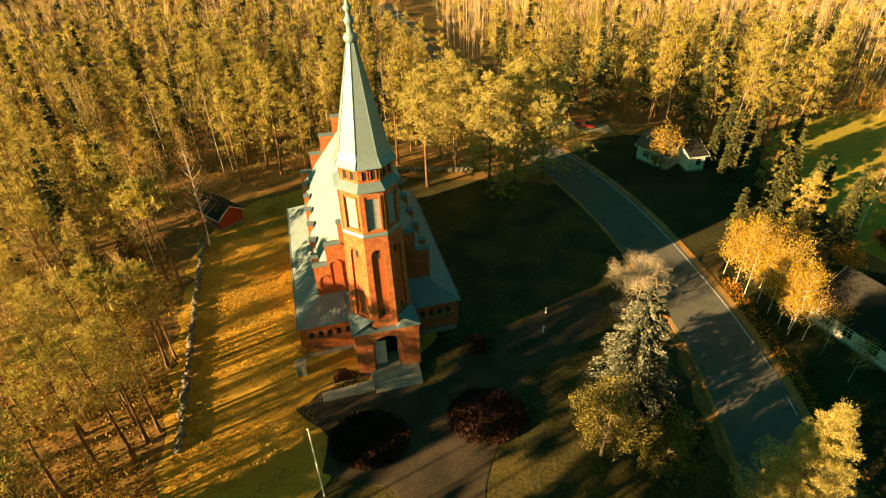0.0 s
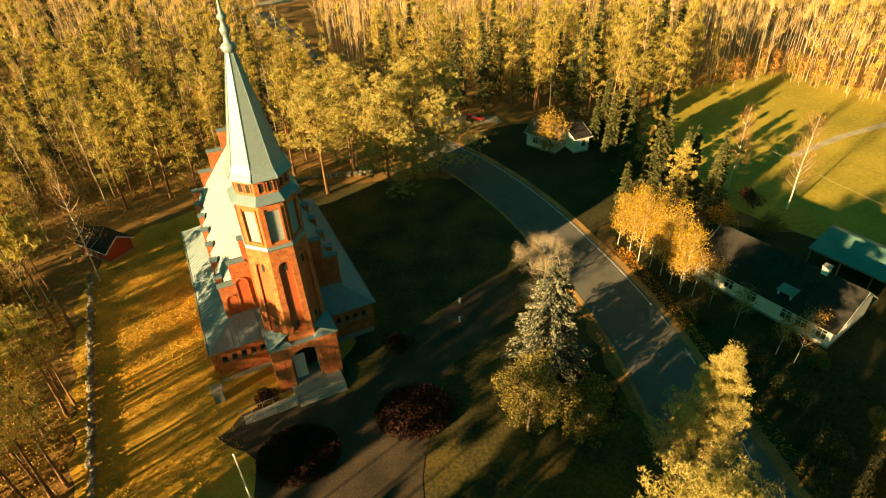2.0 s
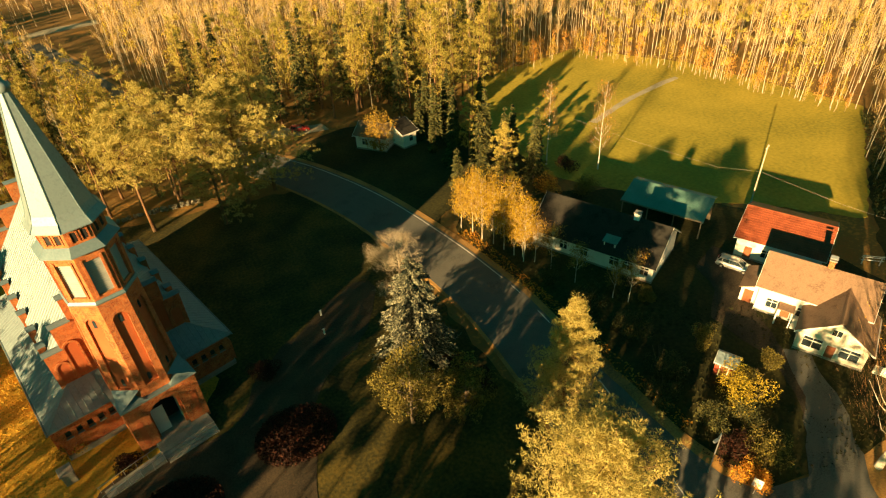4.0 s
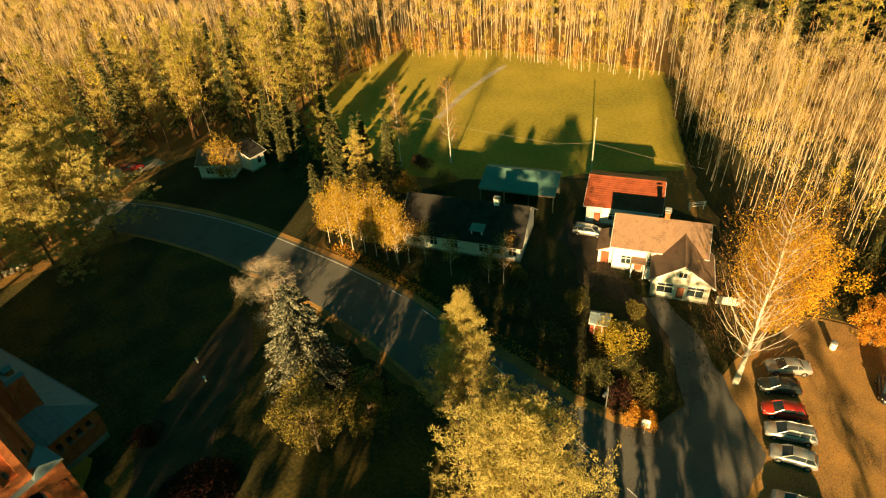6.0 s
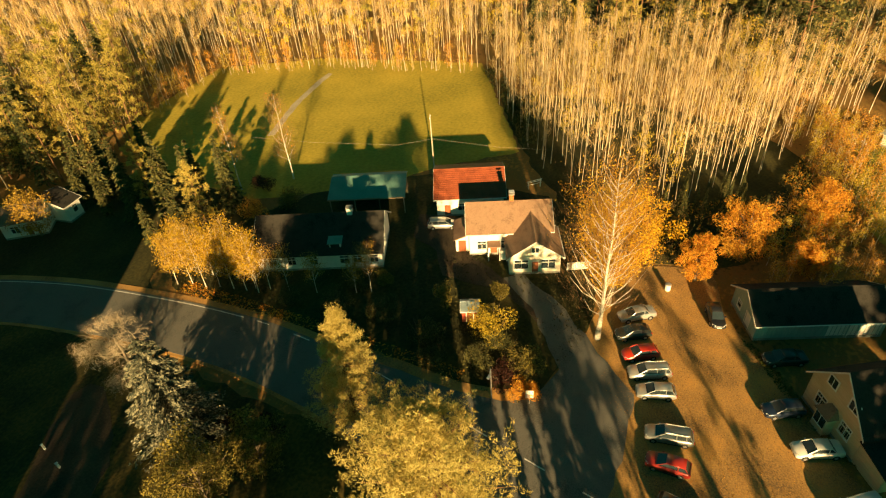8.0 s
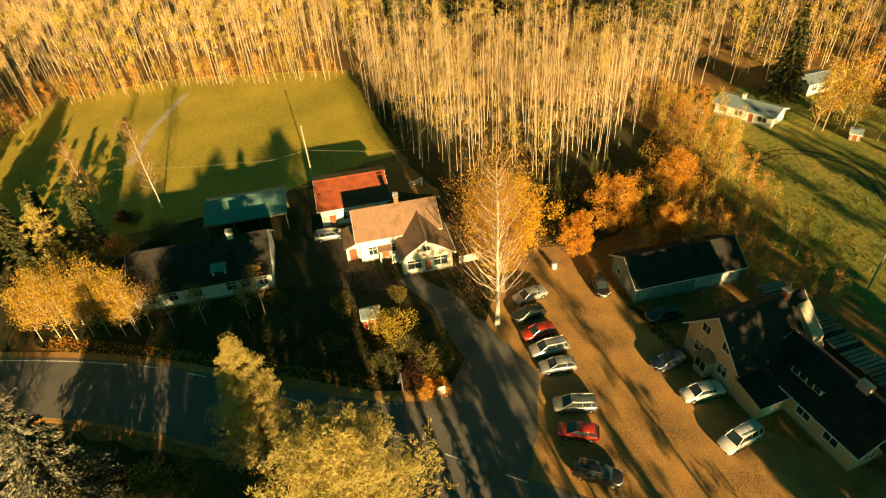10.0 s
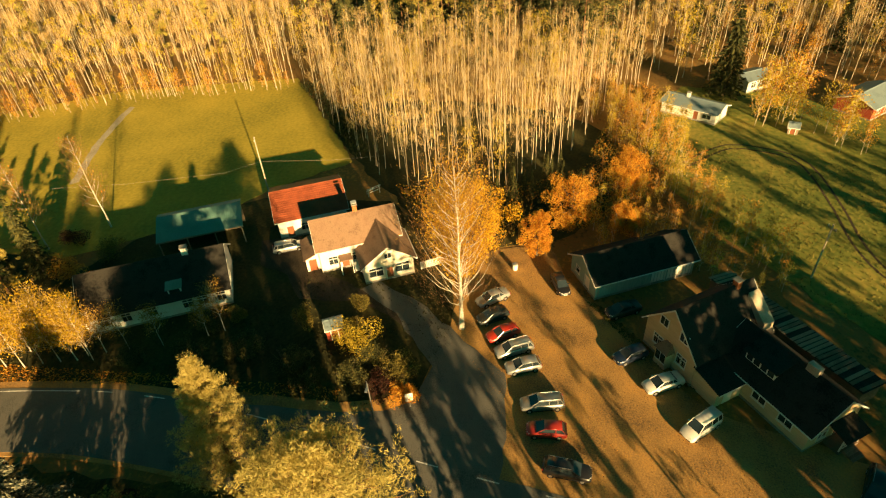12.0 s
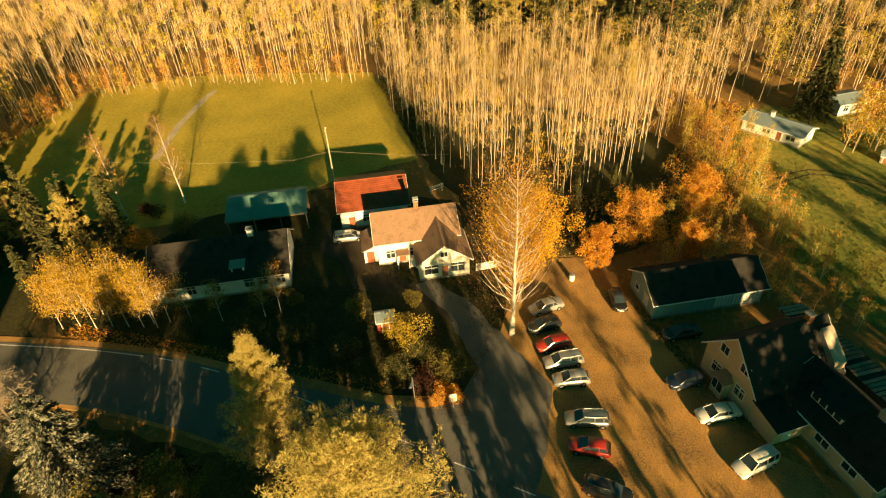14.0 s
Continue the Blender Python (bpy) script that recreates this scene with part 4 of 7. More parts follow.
PAINTS = {"silver": paint_mat("silver_paint", (0.5, 0.51, 0.5), 0.5), "white": paint_mat("white_car_paint", (0.72, 0.71, 0.67), 0), "red": paint_mat("red_car_paint", (0.5, 0.03, 0.018), 0.0),
          "dark": paint_mat("dark_green_paint", (0.025, 0.035, 0.035), 0.3), "black": paint_mat("black_car_paint", (0.02, 0.02, 0.022), 0.2), "blue": paint_mat("dark_blue_paint", (0.02, 0.035, 0.07), 0.3),
          "grey": paint_mat("grey_car_paint", (0.3, 0.31, 0.3), 0.5), "darkred": paint_mat("dark_red_car_paint", (0.3, 0.025, 0.018), 0.1)}
for x, y, hd, color, style, label in (
        (56.3, 3.5, 125, "silver", "sedan", "silver saloon parked under the big birch"), (52.9, 3.3, 120, "dark", "hatch", "dark green hatchback in the row"),
        (49.9, 1.9, 120, "red", "hatch", "bright red hatchback in the row"), (47.5, 0.5, 114, "silver", "wagon", "silver estate car in the row"),
        (44.9, -0.6, 108, "silver", "hatch", "silver hatchback glinting in the sun"), (39.8, -2.7, 100, "grey", "wagon", "grey estate car on the gravel"),
        (36.4, -3.1, 91, "darkred", "hatch", "dark red hatchback on the gravel"), (32.0, -5.0, -98, "black", "wagon", "black estate car at the road end of the row"),
        (59.4, -5.4, -163, "black", "hatch", "dark hatchback parked alone by the grass"), (55.0, -13.0, 115, "dark", "sedan", "dark saloon in the shade of the barn"),
        (47.4, -12.9, 118, "blue", "hatch", "dark blue hatchback by the tan house"), (43.5, -15.9, 114, "white", "sedan", "white saloon by the tan house"),
        (38.1, -18.7, 128, "white", "van", "white people carrier on the gravel"), (32.6, -32.9, 150, "dark", "wagon", "dark estate car beside the tan house"),
        (65.9, 34.8, -67, "silver", "wagon", "silver estate car on the gravel drive"), (31.0, 116.4, -10, "red", "hatch", "small red car on the side road")):
    car(x, y, hd, color, style, label)


# ---- the houses ----
def houses():
    A = -66
    h1 = gable_house("white_house", pose(46.5, 55.2, 0, 0, 0, A), 18.1, 9.6, 3.1, 6.45, WHITE, ROOFDARK, "long white rendered house with a dark felt roof", front=[("w", 1.6, 1.0, 1.1, 1.3), ("w", 4.4, 1.0, 1.1, 1.3), ("w", 7.6, 1.0, 1.1, 1.3), ("w", 12.0, 1.0, 1.3, 1.3), ("w", 13.9, 1.0, 1.3, 1.3), ("w", 16.4, 1.0, 1.1, 1.3)],
                     left=[("w", 3.0, 1.0, 1.2, 1.3)], right=[("w", 3.4, 1.0, 1.2, 1.3)], gutter=ROOFDARK)
    chimney(h1, 13.5, 4.8, 6.4, 1.0, 0.8, WHITE)
    d = part("dormer", MB().extrude([(10.7, 0.45, 3.35), (10.7, 0.45, 4.25), (10.7, 2.2, 4.5), (10.7, 1.9, 4.2)], (1.7, 0, 0)), WHITE, h1)
    part("dormer_roof", MB().extrude([(10.5, 0.2, 4.25), (10.5, 2.3, 4.55), (10.5, 2.3, 4.63), (10.5, 0.2, 4.33)], (2.1, 0, 0)), ROOFGREEN, d)
    part("pane", MB().box(10.9, 0.43, 3.5, 12.2, 0.45, 4.1), DARKGLASS, d)
    # open shed with a green sheet roof
    gs = thing("open_shed", pose(62.3, 53.5, 0, 0, 0, A), "open pole shed with a green sheet-metal roof", "shed")
    part("roof", MB().extrude([(0, 0, 3.1), (0, 5.4, 4.3), (0, 5.4, 4.42), (0, 0, 3.22)], (12.6, 0, 0)), ROOFGREEN, gs)
    part("roof", MB().extrude([(0, 5.4, 4.3), (0, 6.9, 3.9), (0, 6.9, 4.02), (0, 5.4, 4.42)], (12.6, 0, 0)), ROOFGREEN, gs)
    for i in range(1, 21):
        part("seam", MB().tube([(i * 0.6, 0.02, 3.235), (i * 0.6, 5.4, 4.435)], [0.022, 0.022], 4), ROOFGREEN, gs)
    part("fascia", MB().box(0, -0.04, 2.98, 12.6, -0.001, 3.22), OLDWOOD, gs)
    for x in (0.3, 4.3, 8.3, 12.3):
        for y in (0.3, 6.4):
            part("post", MB().box(x - 0.08, y - 0.08, 0, x + 0.08, y + 0.08, 3.15 if y < 1 else 3.95), OLDWOOD, gs)
    part("back_wall", MB().box(0.2, 6.5, 0, 12.4, 6.56, 3.8), OLDWOOD, gs)
    # red-roofed barn
    rb = gable_house("barn", pose(68.35, 36.85, 0, 0, 0, A), 10.6, 10.4, 3.4, 5.5, WHITE, ROOFRED, "barn with a bright red tile-pattern sheet roof", "barn", front=[("d", 1.2, 0, 1.0, 2.1), ("w", 3.4, 1.0, 1.2, 1.2), ("g", 6.2, 0, 2.6, 2.4)], left=[("w", 4, 1.0, 1.2, 1.2)])
    sl = math.atan2(2.1, 5.2)
    row = MB().box(-0.45, -0.05, 0, 11.05, 0.03, 0.05).mesh("batten", ROOFRED)
    for i in range(1, 15):
        y = -0.45 + i * 0.385
        part("batten", row, None, rb, m=pose(0, y, 3.4 + 0.165 + y * math.tan(sl), math.degrees(sl), 0, 0))
    for i in range(1, 27):
        x = -0.45 + i * 0.42
        part("tile_seam", MB().tube([(x, -0.45, 3.38), (x, 5.2, 5.67)], [0.03, 0.03], 4), ROOFRED, rb)
    # cream house with a brown roof and a gabled veranda
    bh = gable_house("cream_house", pose(60.75, 28.0, 0, 0, 0, A), 11.6, 7.4, 4.1, 6.6, WHITE, ROOFBROWN, "cream house with a weathered brown roof and gabled veranda", front=[("w", 1.2, 1.1, 1.2, 1.3), ("d", 3.0, 0, 1.0, 2.1), ("w", 4.6, 1.1, 1.0, 1.3)], left=[("w", 2.0, 1.1, 1.1, 1.3), ("w", 2.4, 3.0, 0.9, 0.8)])
    chimney(bh, 6.3, 3.9, 6.6, 1.2, 0.65)
    part("chimney_hood", MB().box(5.9, 3.3, 8.3, 6.7, 4.1, 8.36), LAMPGLASS, bh)
    gable_house("veranda", None, 6.5, 7.0, 3.1, 5.6, CREAM, ROOFBROWN, "", left=[("w", 0.5, 0.9, 1.9, 1.5), ("d", 2.9, 0, 0.9, 2.1), ("w", 4.2, 0.9, 1.9, 1.5)], host=bh, off=pose(12.4, -4.7, 0, 0, 0, 90))
    part("gable_window", MB().box(8.45, -4.76, 3.7, 9.35, -4.7, 4.5), DARKGLASS, bh)
    part("window_trim", MB().box(8.32, -4.78, 3.57, 8.45, -4.7, 4.63).box(9.35, -4.78, 3.57, 9.48, -4.7, 4.63).box(8.45, -4.78, 4.5, 9.35, -4.7, 4.63).box(8.45, -4.78, 3.57, 9.35, -4.7, 3.7).box(8.87, -4.78, 3.7, 8.93, -4.7, 4.5), WHITE, bh)
    part("lean_to", MB().extrude([(-2.0, 1.0, 0), (0, 1.0, 0), (0, 1.0, 3.0), (-2.0, 1.0, 2.2)], (0, 4.6, 0)), WHITE, bh)
    part("lean_to_roof", MB().extrude([(-2.3, 0.7, 2.15), (-0.01, 0.7, 3.06), (-0.01, 0.7, 3.18), (-2.3, 0.7, 2.27)], (0, 5.2, 0)), ROOFBROWN, bh)
    part("lean_to_door", MB().box(-1.6, 0.94, 0.05, -0.5, 1.0, 2.0), DOORBROWN, bh)
    part("entrance_canopy", MB().box(2.6, -1.6, 2.4, 4.4, -0.05, 2.5), ROOFBROWN, bh)
    for x in (2.7, 4.3):
        part("canopy_post", MB().box(x - 0.06, -1.55, 0, x + 0.06, -1.43, 2.4), WHITE, bh)
    part("entrance_screen", MB().box(2.6, -1.5, 0.1, 2.66, -0.1, 1.6), WHITE, bh)
    part("garden_screen", MB().box(4.5, -1.5, 0.1, 5.6, -1.44, 1.7), WHITE, bh)
    # long grey-green outbuilding
    ba = gable_house("outbuilding", pose(57.3, -9.7, 0, 0, 0, A), 14.6, 6.6, 2.8, 4.9, TEALWALL, ROOFDARK, "long grey-green boarded outbuilding with a dark roof", "outbuilding", left=[("w", 1.2, 1.0, 0.9, 1.0), ("g", 3.6, 0, 1.1, 2.1)], front=[("g", 8.3, 0, 2.0, 2.2), ("g", 10.7, 0, 1.0, 2.1), ("g", 12.1, 0, 2.0, 2.2)], trim=WHITE)
    for i in range(1, 30):
        part("batten", MB().box(i * 0.48 - 0.02, -0.035, 0.3, i * 0.48 + 0.02, 0.0, 2.75), TEALWALL, ba)
    # tan house with two wings
    T = pose(50.28, -14.82, 0, 0, 0, -148.3)
    th = thing("tan_house", T, "tan boarded house with dark roofs, white trim and a cross wing", "house")
    gable_house("", None, 11.6, 7.0, 3.2, 6.1, TAN, ROOFDARK, "", front=[("w", 5.1, 1.35, 1.5, 1.4), ("w", 8.3, 1.35, 1.5, 1.4)], right=[("w", 1.4, 0.9, 1.2, 1.3), ("d", 3.8, 0, 1.0, 2.1)], host=th, off=pose(7.2, 3.7, 0))
    gable_house("", None, 10.2, 7.67, 4.2, 8.3, TAN, ROOFDARK, "", left=[("w", 1.25, 1.5, 1.3, 1.4), ("w", 4.9, 1.5, 1.3, 1.4)], host=th, off=pose(7.67, 0, 0, 0, 0, 90), gutter=ROOFDARK)
    for x, z in ((1.9, 4.85), (4.95, 4.85)):
        part("gable_window", MB().box(x, -0.03, z, x + 1.1, 0.0, z + 1.1), DARKGLASS, th)
        part("window_trim", MB().box(x - 0.14, -0.06, z - 0.14, x, 0.0, z + 1.24).box(x + 1.1, -0.06, z - 0.14, x + 1.24, 0.0, z + 1.24).box(x, -0.06, z + 1.1, x + 1.1, 0.0, z + 1.24).box(x, -0.06, z - 0.14, x + 1.1, 0.0, z).box(x + 0.52, -0.05, z, x + 0.58, 0, z + 1.1), WHITE, th)
    for i in range(1, 26):
        x = i * 0.295
        part("board_strip", MB().box(x - 0.018, -0.022, 0.3, x + 0.018, 0.0, 4.15), TAN, th)
    bay = part("bay", MB().extrude([(2.9, -1.0, 0), (4.6, -1.0, 0), (4.6, 0.0, 0), (2.9, 0.0, 0)], (0, 0, 2.5)), TAN, th)
    part("bay_roof", MB().rings([[(2.7, -1.25, 2.5), (4.8, -1.25, 2.5), (4.8, 0, 2.5), (2.7, 0, 2.5)], [(3.3, -0.1, 3.3), (4.2, -0.1, 3.3), (4.2, 0, 3.3), (3.3, 0, 3.3)]]), ROOFBROWN, bay)
    part("bay_pane", MB().box(3.05, -1.03, 0.9, 4.45, -1.0, 2.2).box(2.87, -0.85, 0.9, 2.9, -0.15, 2.2), DARKGLASS, bay)
    part("bay_trim", MB().box(2.95, -1.05, 0.78, 4.55, -1.0, 0.9).box(2.95, -1.05, 2.2, 4.55, -1.0, 2.32).box(3.72, -1.05, 0.9, 3.78, -1.0, 2.2), WHITE, bay)
    ext = part("extension", MB().box(7.67, 0.1, 0, 11.0, 3.7, 2.5), TAN, th)
    part("extension_roof", MB().extrude([(7.7, -0.3, 3.25), (11.5, -0.3, 2.55), (11.5, -0.3, 2.69), (7.7, -0.3, 3.39)], (0, 3.95, 0)), ROOFDARK, ext)
    part("fascia", MB().box(11.5, -0.3, 2.5, 11.54, 3.6, 2.66), WHITE, ext)
    part("porch_door", MB().box(11.0, 1.2, 0.05, 11.05, 2.3, 2.1), WHITE, ext)
    dm = part("dormer", MB().box(9.6, 4.7, 3.9, 13.2, 6.9, 5.2), WHITE, th)
    part("dormer_roof", MB().extrude([(9.3, 4.4, 5.22), (9.3, 7.4, 6.1), (9.3, 7.4, 6.22), (9.3, 4.4, 5.34)], (4.2, 0, 0)), ROOFDARK, dm)
    for i in range(4):
        part("dormer_pane", MB().box(9.75 + i * 0.87, 4.67, 4.3, 10.45 + i * 0.87, 4.7, 5.05), DARKGLASS, dm)
    chimney(th, 3.83, 8.2, 8.2, 0.9, 0.7)
    part("roof_gable", MB().extrude([(5.0, 8.9, 4.4), (7.9, 8.9, 4.4), (7.9, 8.9, 5.4), (5.0, 8.9, 7.9)], (0, 1.5, 0)), PALEWOOD, th, "pale boarded gable standing up from the roof")
    part("broad_chimney", MB().box(14.4, 6.9, 5.0, 15.7, 7.6, 7.0), PALEWOOD, th, "broad pale chimney", bevel=0.03)
    po = part("porch", MB().box(18.9, 6.4, 0, 20.6, 9.2, 0.4), OLDWOOD, th)
    part("porch_roof", MB().extrude([(18.85, 6.1, 2.9), (21.0, 6.1, 2.3), (21.0, 6.1, 2.42), (18.85, 6.1, 3.02)], (0, 3.4, 0)), ROOFDARK, po)
    for y in (6.5, 9.1):
        part("porch_post", MB().box(20.4, y - 0.06, 0.4, 20.52, y + 0.06, 2.35), WHITE, po)
    part("porch_rail", MB().box(20.42, 6.5, 1.2, 20.5, 9.1, 1.28).box(20.42, 6.5, 0.7, 20.5, 9.1, 0.76), WHITE, po)
    for i in range(4):
        part("step", MB().box(20.6 + i * 0.3, 7.0, 0, 20.9 + i * 0.3, 8.6, 0.36 - i * 0.09), OLDWOOD, po)
    # plank-roofed shed behind it
    ws = thing("plank_shed", T @ pose(-3.0, 12.6, 0), "long low shed with a roof of weathered planks", "shed")
    part("shed_wall", MB().box(0.2, 0.2, 0, 20.6, 0.3, 2.6).box(0.2, 3.1, 0, 20.6, 3.2, 2.2).box(0.2, 0.3, 0, 0.3, 3.1, 2.2).box(20.5, 0.3, 0, 20.6, 3.1, 2.2), OLDWOOD, ws)
    part("roof_deck", MB().extrude([(0, -0.2, 2.68), (0, 3.6, 2.3), (0, 3.6, 2.34), (0, -0.2, 2.72)], (20.8, 0, 0)), ROOFDARK, ws)
    pl = MB().box(-0.2, -1.9, 0, 0.2, 1.9, 0.07).mesh("plank", OLDWOOD)
    rng = random.Random(4)
    for i in range(38):
        if rng.random() < 0.9:
            part("plank", pl, None, ws, m=pose(0.3 + i * 0.545, 1.7 + rng.uniform(-0.12, 0.12), 2.54 + rng.uniform(0, 0.03), -5.7, rng.uniform(-2, 2), rng.uniform(-1.2, 1.2)))
    # the white house by the side road
    wh = gable_house("bungalow", pose(37.8, 101.5, 0, 0, 0, -52), 6.6, 6.0, 3.0, 4.6, WHITE, OLDWOOD, "small white bungalow under a low roof", front=[("w", 1.4, 1.0, 1.2, 1.2), ("d", 3.6, 0, 0.9, 2.0)])
    w2 = gable_house("bungalow", pose(45.4, 95.4, 0, 0, 0, 10), 3.2, 7.5, 3.2, 4.6, WHITE, ROOFDARK, "white garage with a dark roof beside the bungalow", front=[("w", 1.5, 1.2, 0.9, 1.3)])
    # far houses by the meadow
    f1 = gable_house("villa", pose(115.0, -27.6, 0, 0, 0, -126), 11.0, 5.4, 2.3, 3.2, WHITE, SHEET, "low white villa with a pale sheet roof", front=[("w", 1.0, 0.9, 1.4, 1.2), ("w", 4.0, 0.9, 1.4, 1.2), ("d", 6.6, 0, 0.9, 2.0), ("w", 8.4, 0.9, 1.6, 1.2)])
    chimney(f1, 4.0, 2.7, 3.2, 0.9, 0.6, WHITE)
    gable_house("villa", pose(124.0, -46.5, 0, 0, 0, -60), 6.5, 5.0, 2.6, 3.3, WHITE, SHEET, "white house with a flat pale roof", front=[("w", 1.0, 0.9, 1.2, 1.2), ("w", 4.0, 0.9, 1.2, 1.2)])
    gable_house("villa", pose(110.5, -65.0, 0, 0, 0, -50), 11.0, 7.0, 2.6, 4.0, REDWOOD, SHEET, "red villa with a pale sheet roof by the meadow", front=[("w", 1.5, 0.9, 1.4, 1.2), ("d", 4.6, 0, 0.9, 2.0), ("w", 7.5, 0.9, 1.8, 1.2)])
    gable_house("log_shed", pose(-40.9, 84.2, 0, 0, 0, -40), 6.4, 4.2, 2.3, 3.7, REDWOOD, ROOFDARK, "red boarded shed with a dark roof at the forest edge", "shed", front=[("d", 2.4, 0, 1.0, 1.9)])
    gable_house("playhouse", pose(105.2, -48.6, 0, 0, 0, -110), 1.7, 1.6, 1.3, 2.0, OLDWOOD, SHEET, "tiny brown playhouse with white trim by the meadow", "shed", front=[("d", 0.4, 0, 0.8, 1.2)], over=0.15, t=0.1, base=False)
    # little garden shed
    sh = gable_house("garden_shed", pose(47.6, 23.5, 0, 0, 0, A), 2.1, 2.0, 1.9, 2.5, REDWOOD, SHEET, "tiny red garden shed with a pale roof", "shed", front=[("d", 0.6, 0, 0.8, 1.6)], over=0.15, t=0.1, base=False)


houses()


# ---- trees ----
RNG = np.random.default_rng(7)


def tube_np(pts, radii, n):
    pts = np.asarray(pts, float)
    k = len(pts)
    t = np.gradient(pts, axis=0)
    t /= np.linalg.norm(t, axis=1)[:, None] + 1e-9
    ref = np.where(np.abs(t[:, 2:3]) > 0.9, [[1.0, 0.2, 0]], [[0, 0, 1.0]])
    a = np.cross(t, ref)
    a /= np.linalg.norm(a, axis=1)[:, None] + 1e-9
    b = np.cross(t, a)
    ang = 2 * np.pi * np.arange(n) / n
    v = pts[:, None] + (a[:, None] * np.cos(ang)[None, :, None] + b[:, None] * np.sin(ang)[None, :, None]) * np.asarray(radii)[:, None, None]
    i, j = np.meshgrid(np.arange(k - 1), np.arange(n), indexing="ij")
    f = np.stack([i * n + j, i * n + (j + 1) % n, (i + 1) * n + (j + 1) % n, (i + 1) * n + j], -1).reshape(-1, 4)
    return v.reshape(-1, 3), f


def cards(c, size, aspect=1.0, up=0.0, rng=RNG, along=None):
    """A small pointed leaf at each centre, turned at random; along: the way that the long side runs."""
    n = len(c)
    d = rng.normal(size=(n, 3)) if along is None else along + rng.normal(size=(n, 3)) * 0.35
    d[:, 2] += up
    d /= np.linalg.norm(d, axis=1)[:, None] + 1e-9
    e = np.cross(d, rng.normal(size=(n, 3)))
    e /= np.linalg.norm(e, axis=1)[:, None] + 1e-9
    s = (size * rng.uniform(0.6, 1.4, n))[:, None]
    p, q = d * s * aspect * 0.5, e * s * 0.5
    v = np.stack([c - p - q * 0.8, c + p, c - p * 0.6 + q], 1).reshape(-1, 3)
    return v, np.arange(3 * n).reshape(-1, 3)


def join(parts):
    vs, fs, o = [], [], 0
    for v, f in parts:
        vs.append(v), fs.append(f + o)
        o += len(v)
    return (np.concatenate(vs), np.concatenate(fs)) if vs else (np.zeros((0, 3)), np.zeros((0, 4), int))


def trunk_np(h, r, rng, bend=0.02, n=7, k=7, tip=0.12):
    z = np.linspace(0, 1, k)
    off = np.cumsum(rng.normal(size=(k, 2)) * bend * h / k, 0)
    off -= off[0]
    pts = np.c_[off, z * h]
    rad = r * (1 - (1 - tip) * z ** 0.8)
    rad[0] *= 1.35
    return pts, rad, tube_np(pts, rad, n)


def at_height(pts, z):
    return np.array([np.interp(z, pts[:, 2], pts[:, i]) for i in range(3)])


def pine(h, rng, tufts=260, size=0.6, wide=0.15, low=0.42, limbs=16, n=6, cone=0.4, sub=0, clump=0.4, needle=4.2):
    """A Scots pine: bare lower trunk, irregular clumps above. cone: how pointed the crown is; sub: number of small needle clumps."""
    pts, rad, tr = trunk_np(h, 0.011 * h + 0.03, rng, 0.03, n)
    wood, cen, out = [tr], [], []
    for i in range(limbs):
        u = low + (0.97 - low) * (i + rng.uniform(0, 0.9)) / limbs
        v = (u - low) / (1 - low)
        dome = 0.55 + 0.9 * math.sin(math.pi * min(1, v * 0.75 + 0.22))
        point = 1.5 * (1 - v) ** 0.75 + 0.12
        reach = h * wide * (dome * (1 - cone) + point * cone) * rng.uniform(0.6, 1.15)
        if u > 0.9:
            reach *= 0.55
        th = i * 2.4 + rng.uniform(-0.5, 0.5)
        p0 = at_height(pts, u * h)
        p1 = p0 + np.array([math.cos(th) * reach, math.sin(th) * reach, reach * rng.uniform(-0.05, 0.45)])
        pm = (p0 + p1) / 2 + np.array([0, 0, -0.06 * reach])
        wood.append(tube_np([p0, pm, p1], [0.025 + 0.012 * reach, 0.02 + 0.006 * reach, 0.012], 3))
        for w in (0.4, 0.7, 0.95, 1.08):
            cen.append(p0 + (p1 - p0) * w + rng.normal(size=3) * reach * 0.12)
            out.append(max(0.3, reach * 0.28))
    for w in (0.93, 0.99):
        cen.append(at_height(pts, h * w)), out.append(h * wide * 0.22)
    cen, out = np.array(cen), np.array(out)
    if sub:
        k = rng.integers(0, len(cen), sub)
        d = rng.normal(size=(sub, 3))
        d /= np.linalg.norm(d, axis=1)[:, None]
        cen = cen[k] + d * (out[k] * rng.uniform(0.3, 1.25, sub))[:, None] * np.array([1.2, 1.2, 0.7])
        out = clump * rng.uniform(0.6, 1.3, sub)
    k = rng.integers(0, len(cen), tufts)
    d = rng.normal(size=(tufts, 3))
    d[:, 2] += 0.35
    d /= np.linalg.norm(d, axis=1)[:, None]
    c = cen[k] + d * (out[k] * rng.uniform(0.35, 1.0, tufts) ** 0.5)[:, None] * np.array([1.1, 1.1, 0.75])
    return join(wood), cards(c, size * (0.5 if needle > 3 else 0.62), needle, 0.0, rng, d + np.array([0, 0, 0.4]))


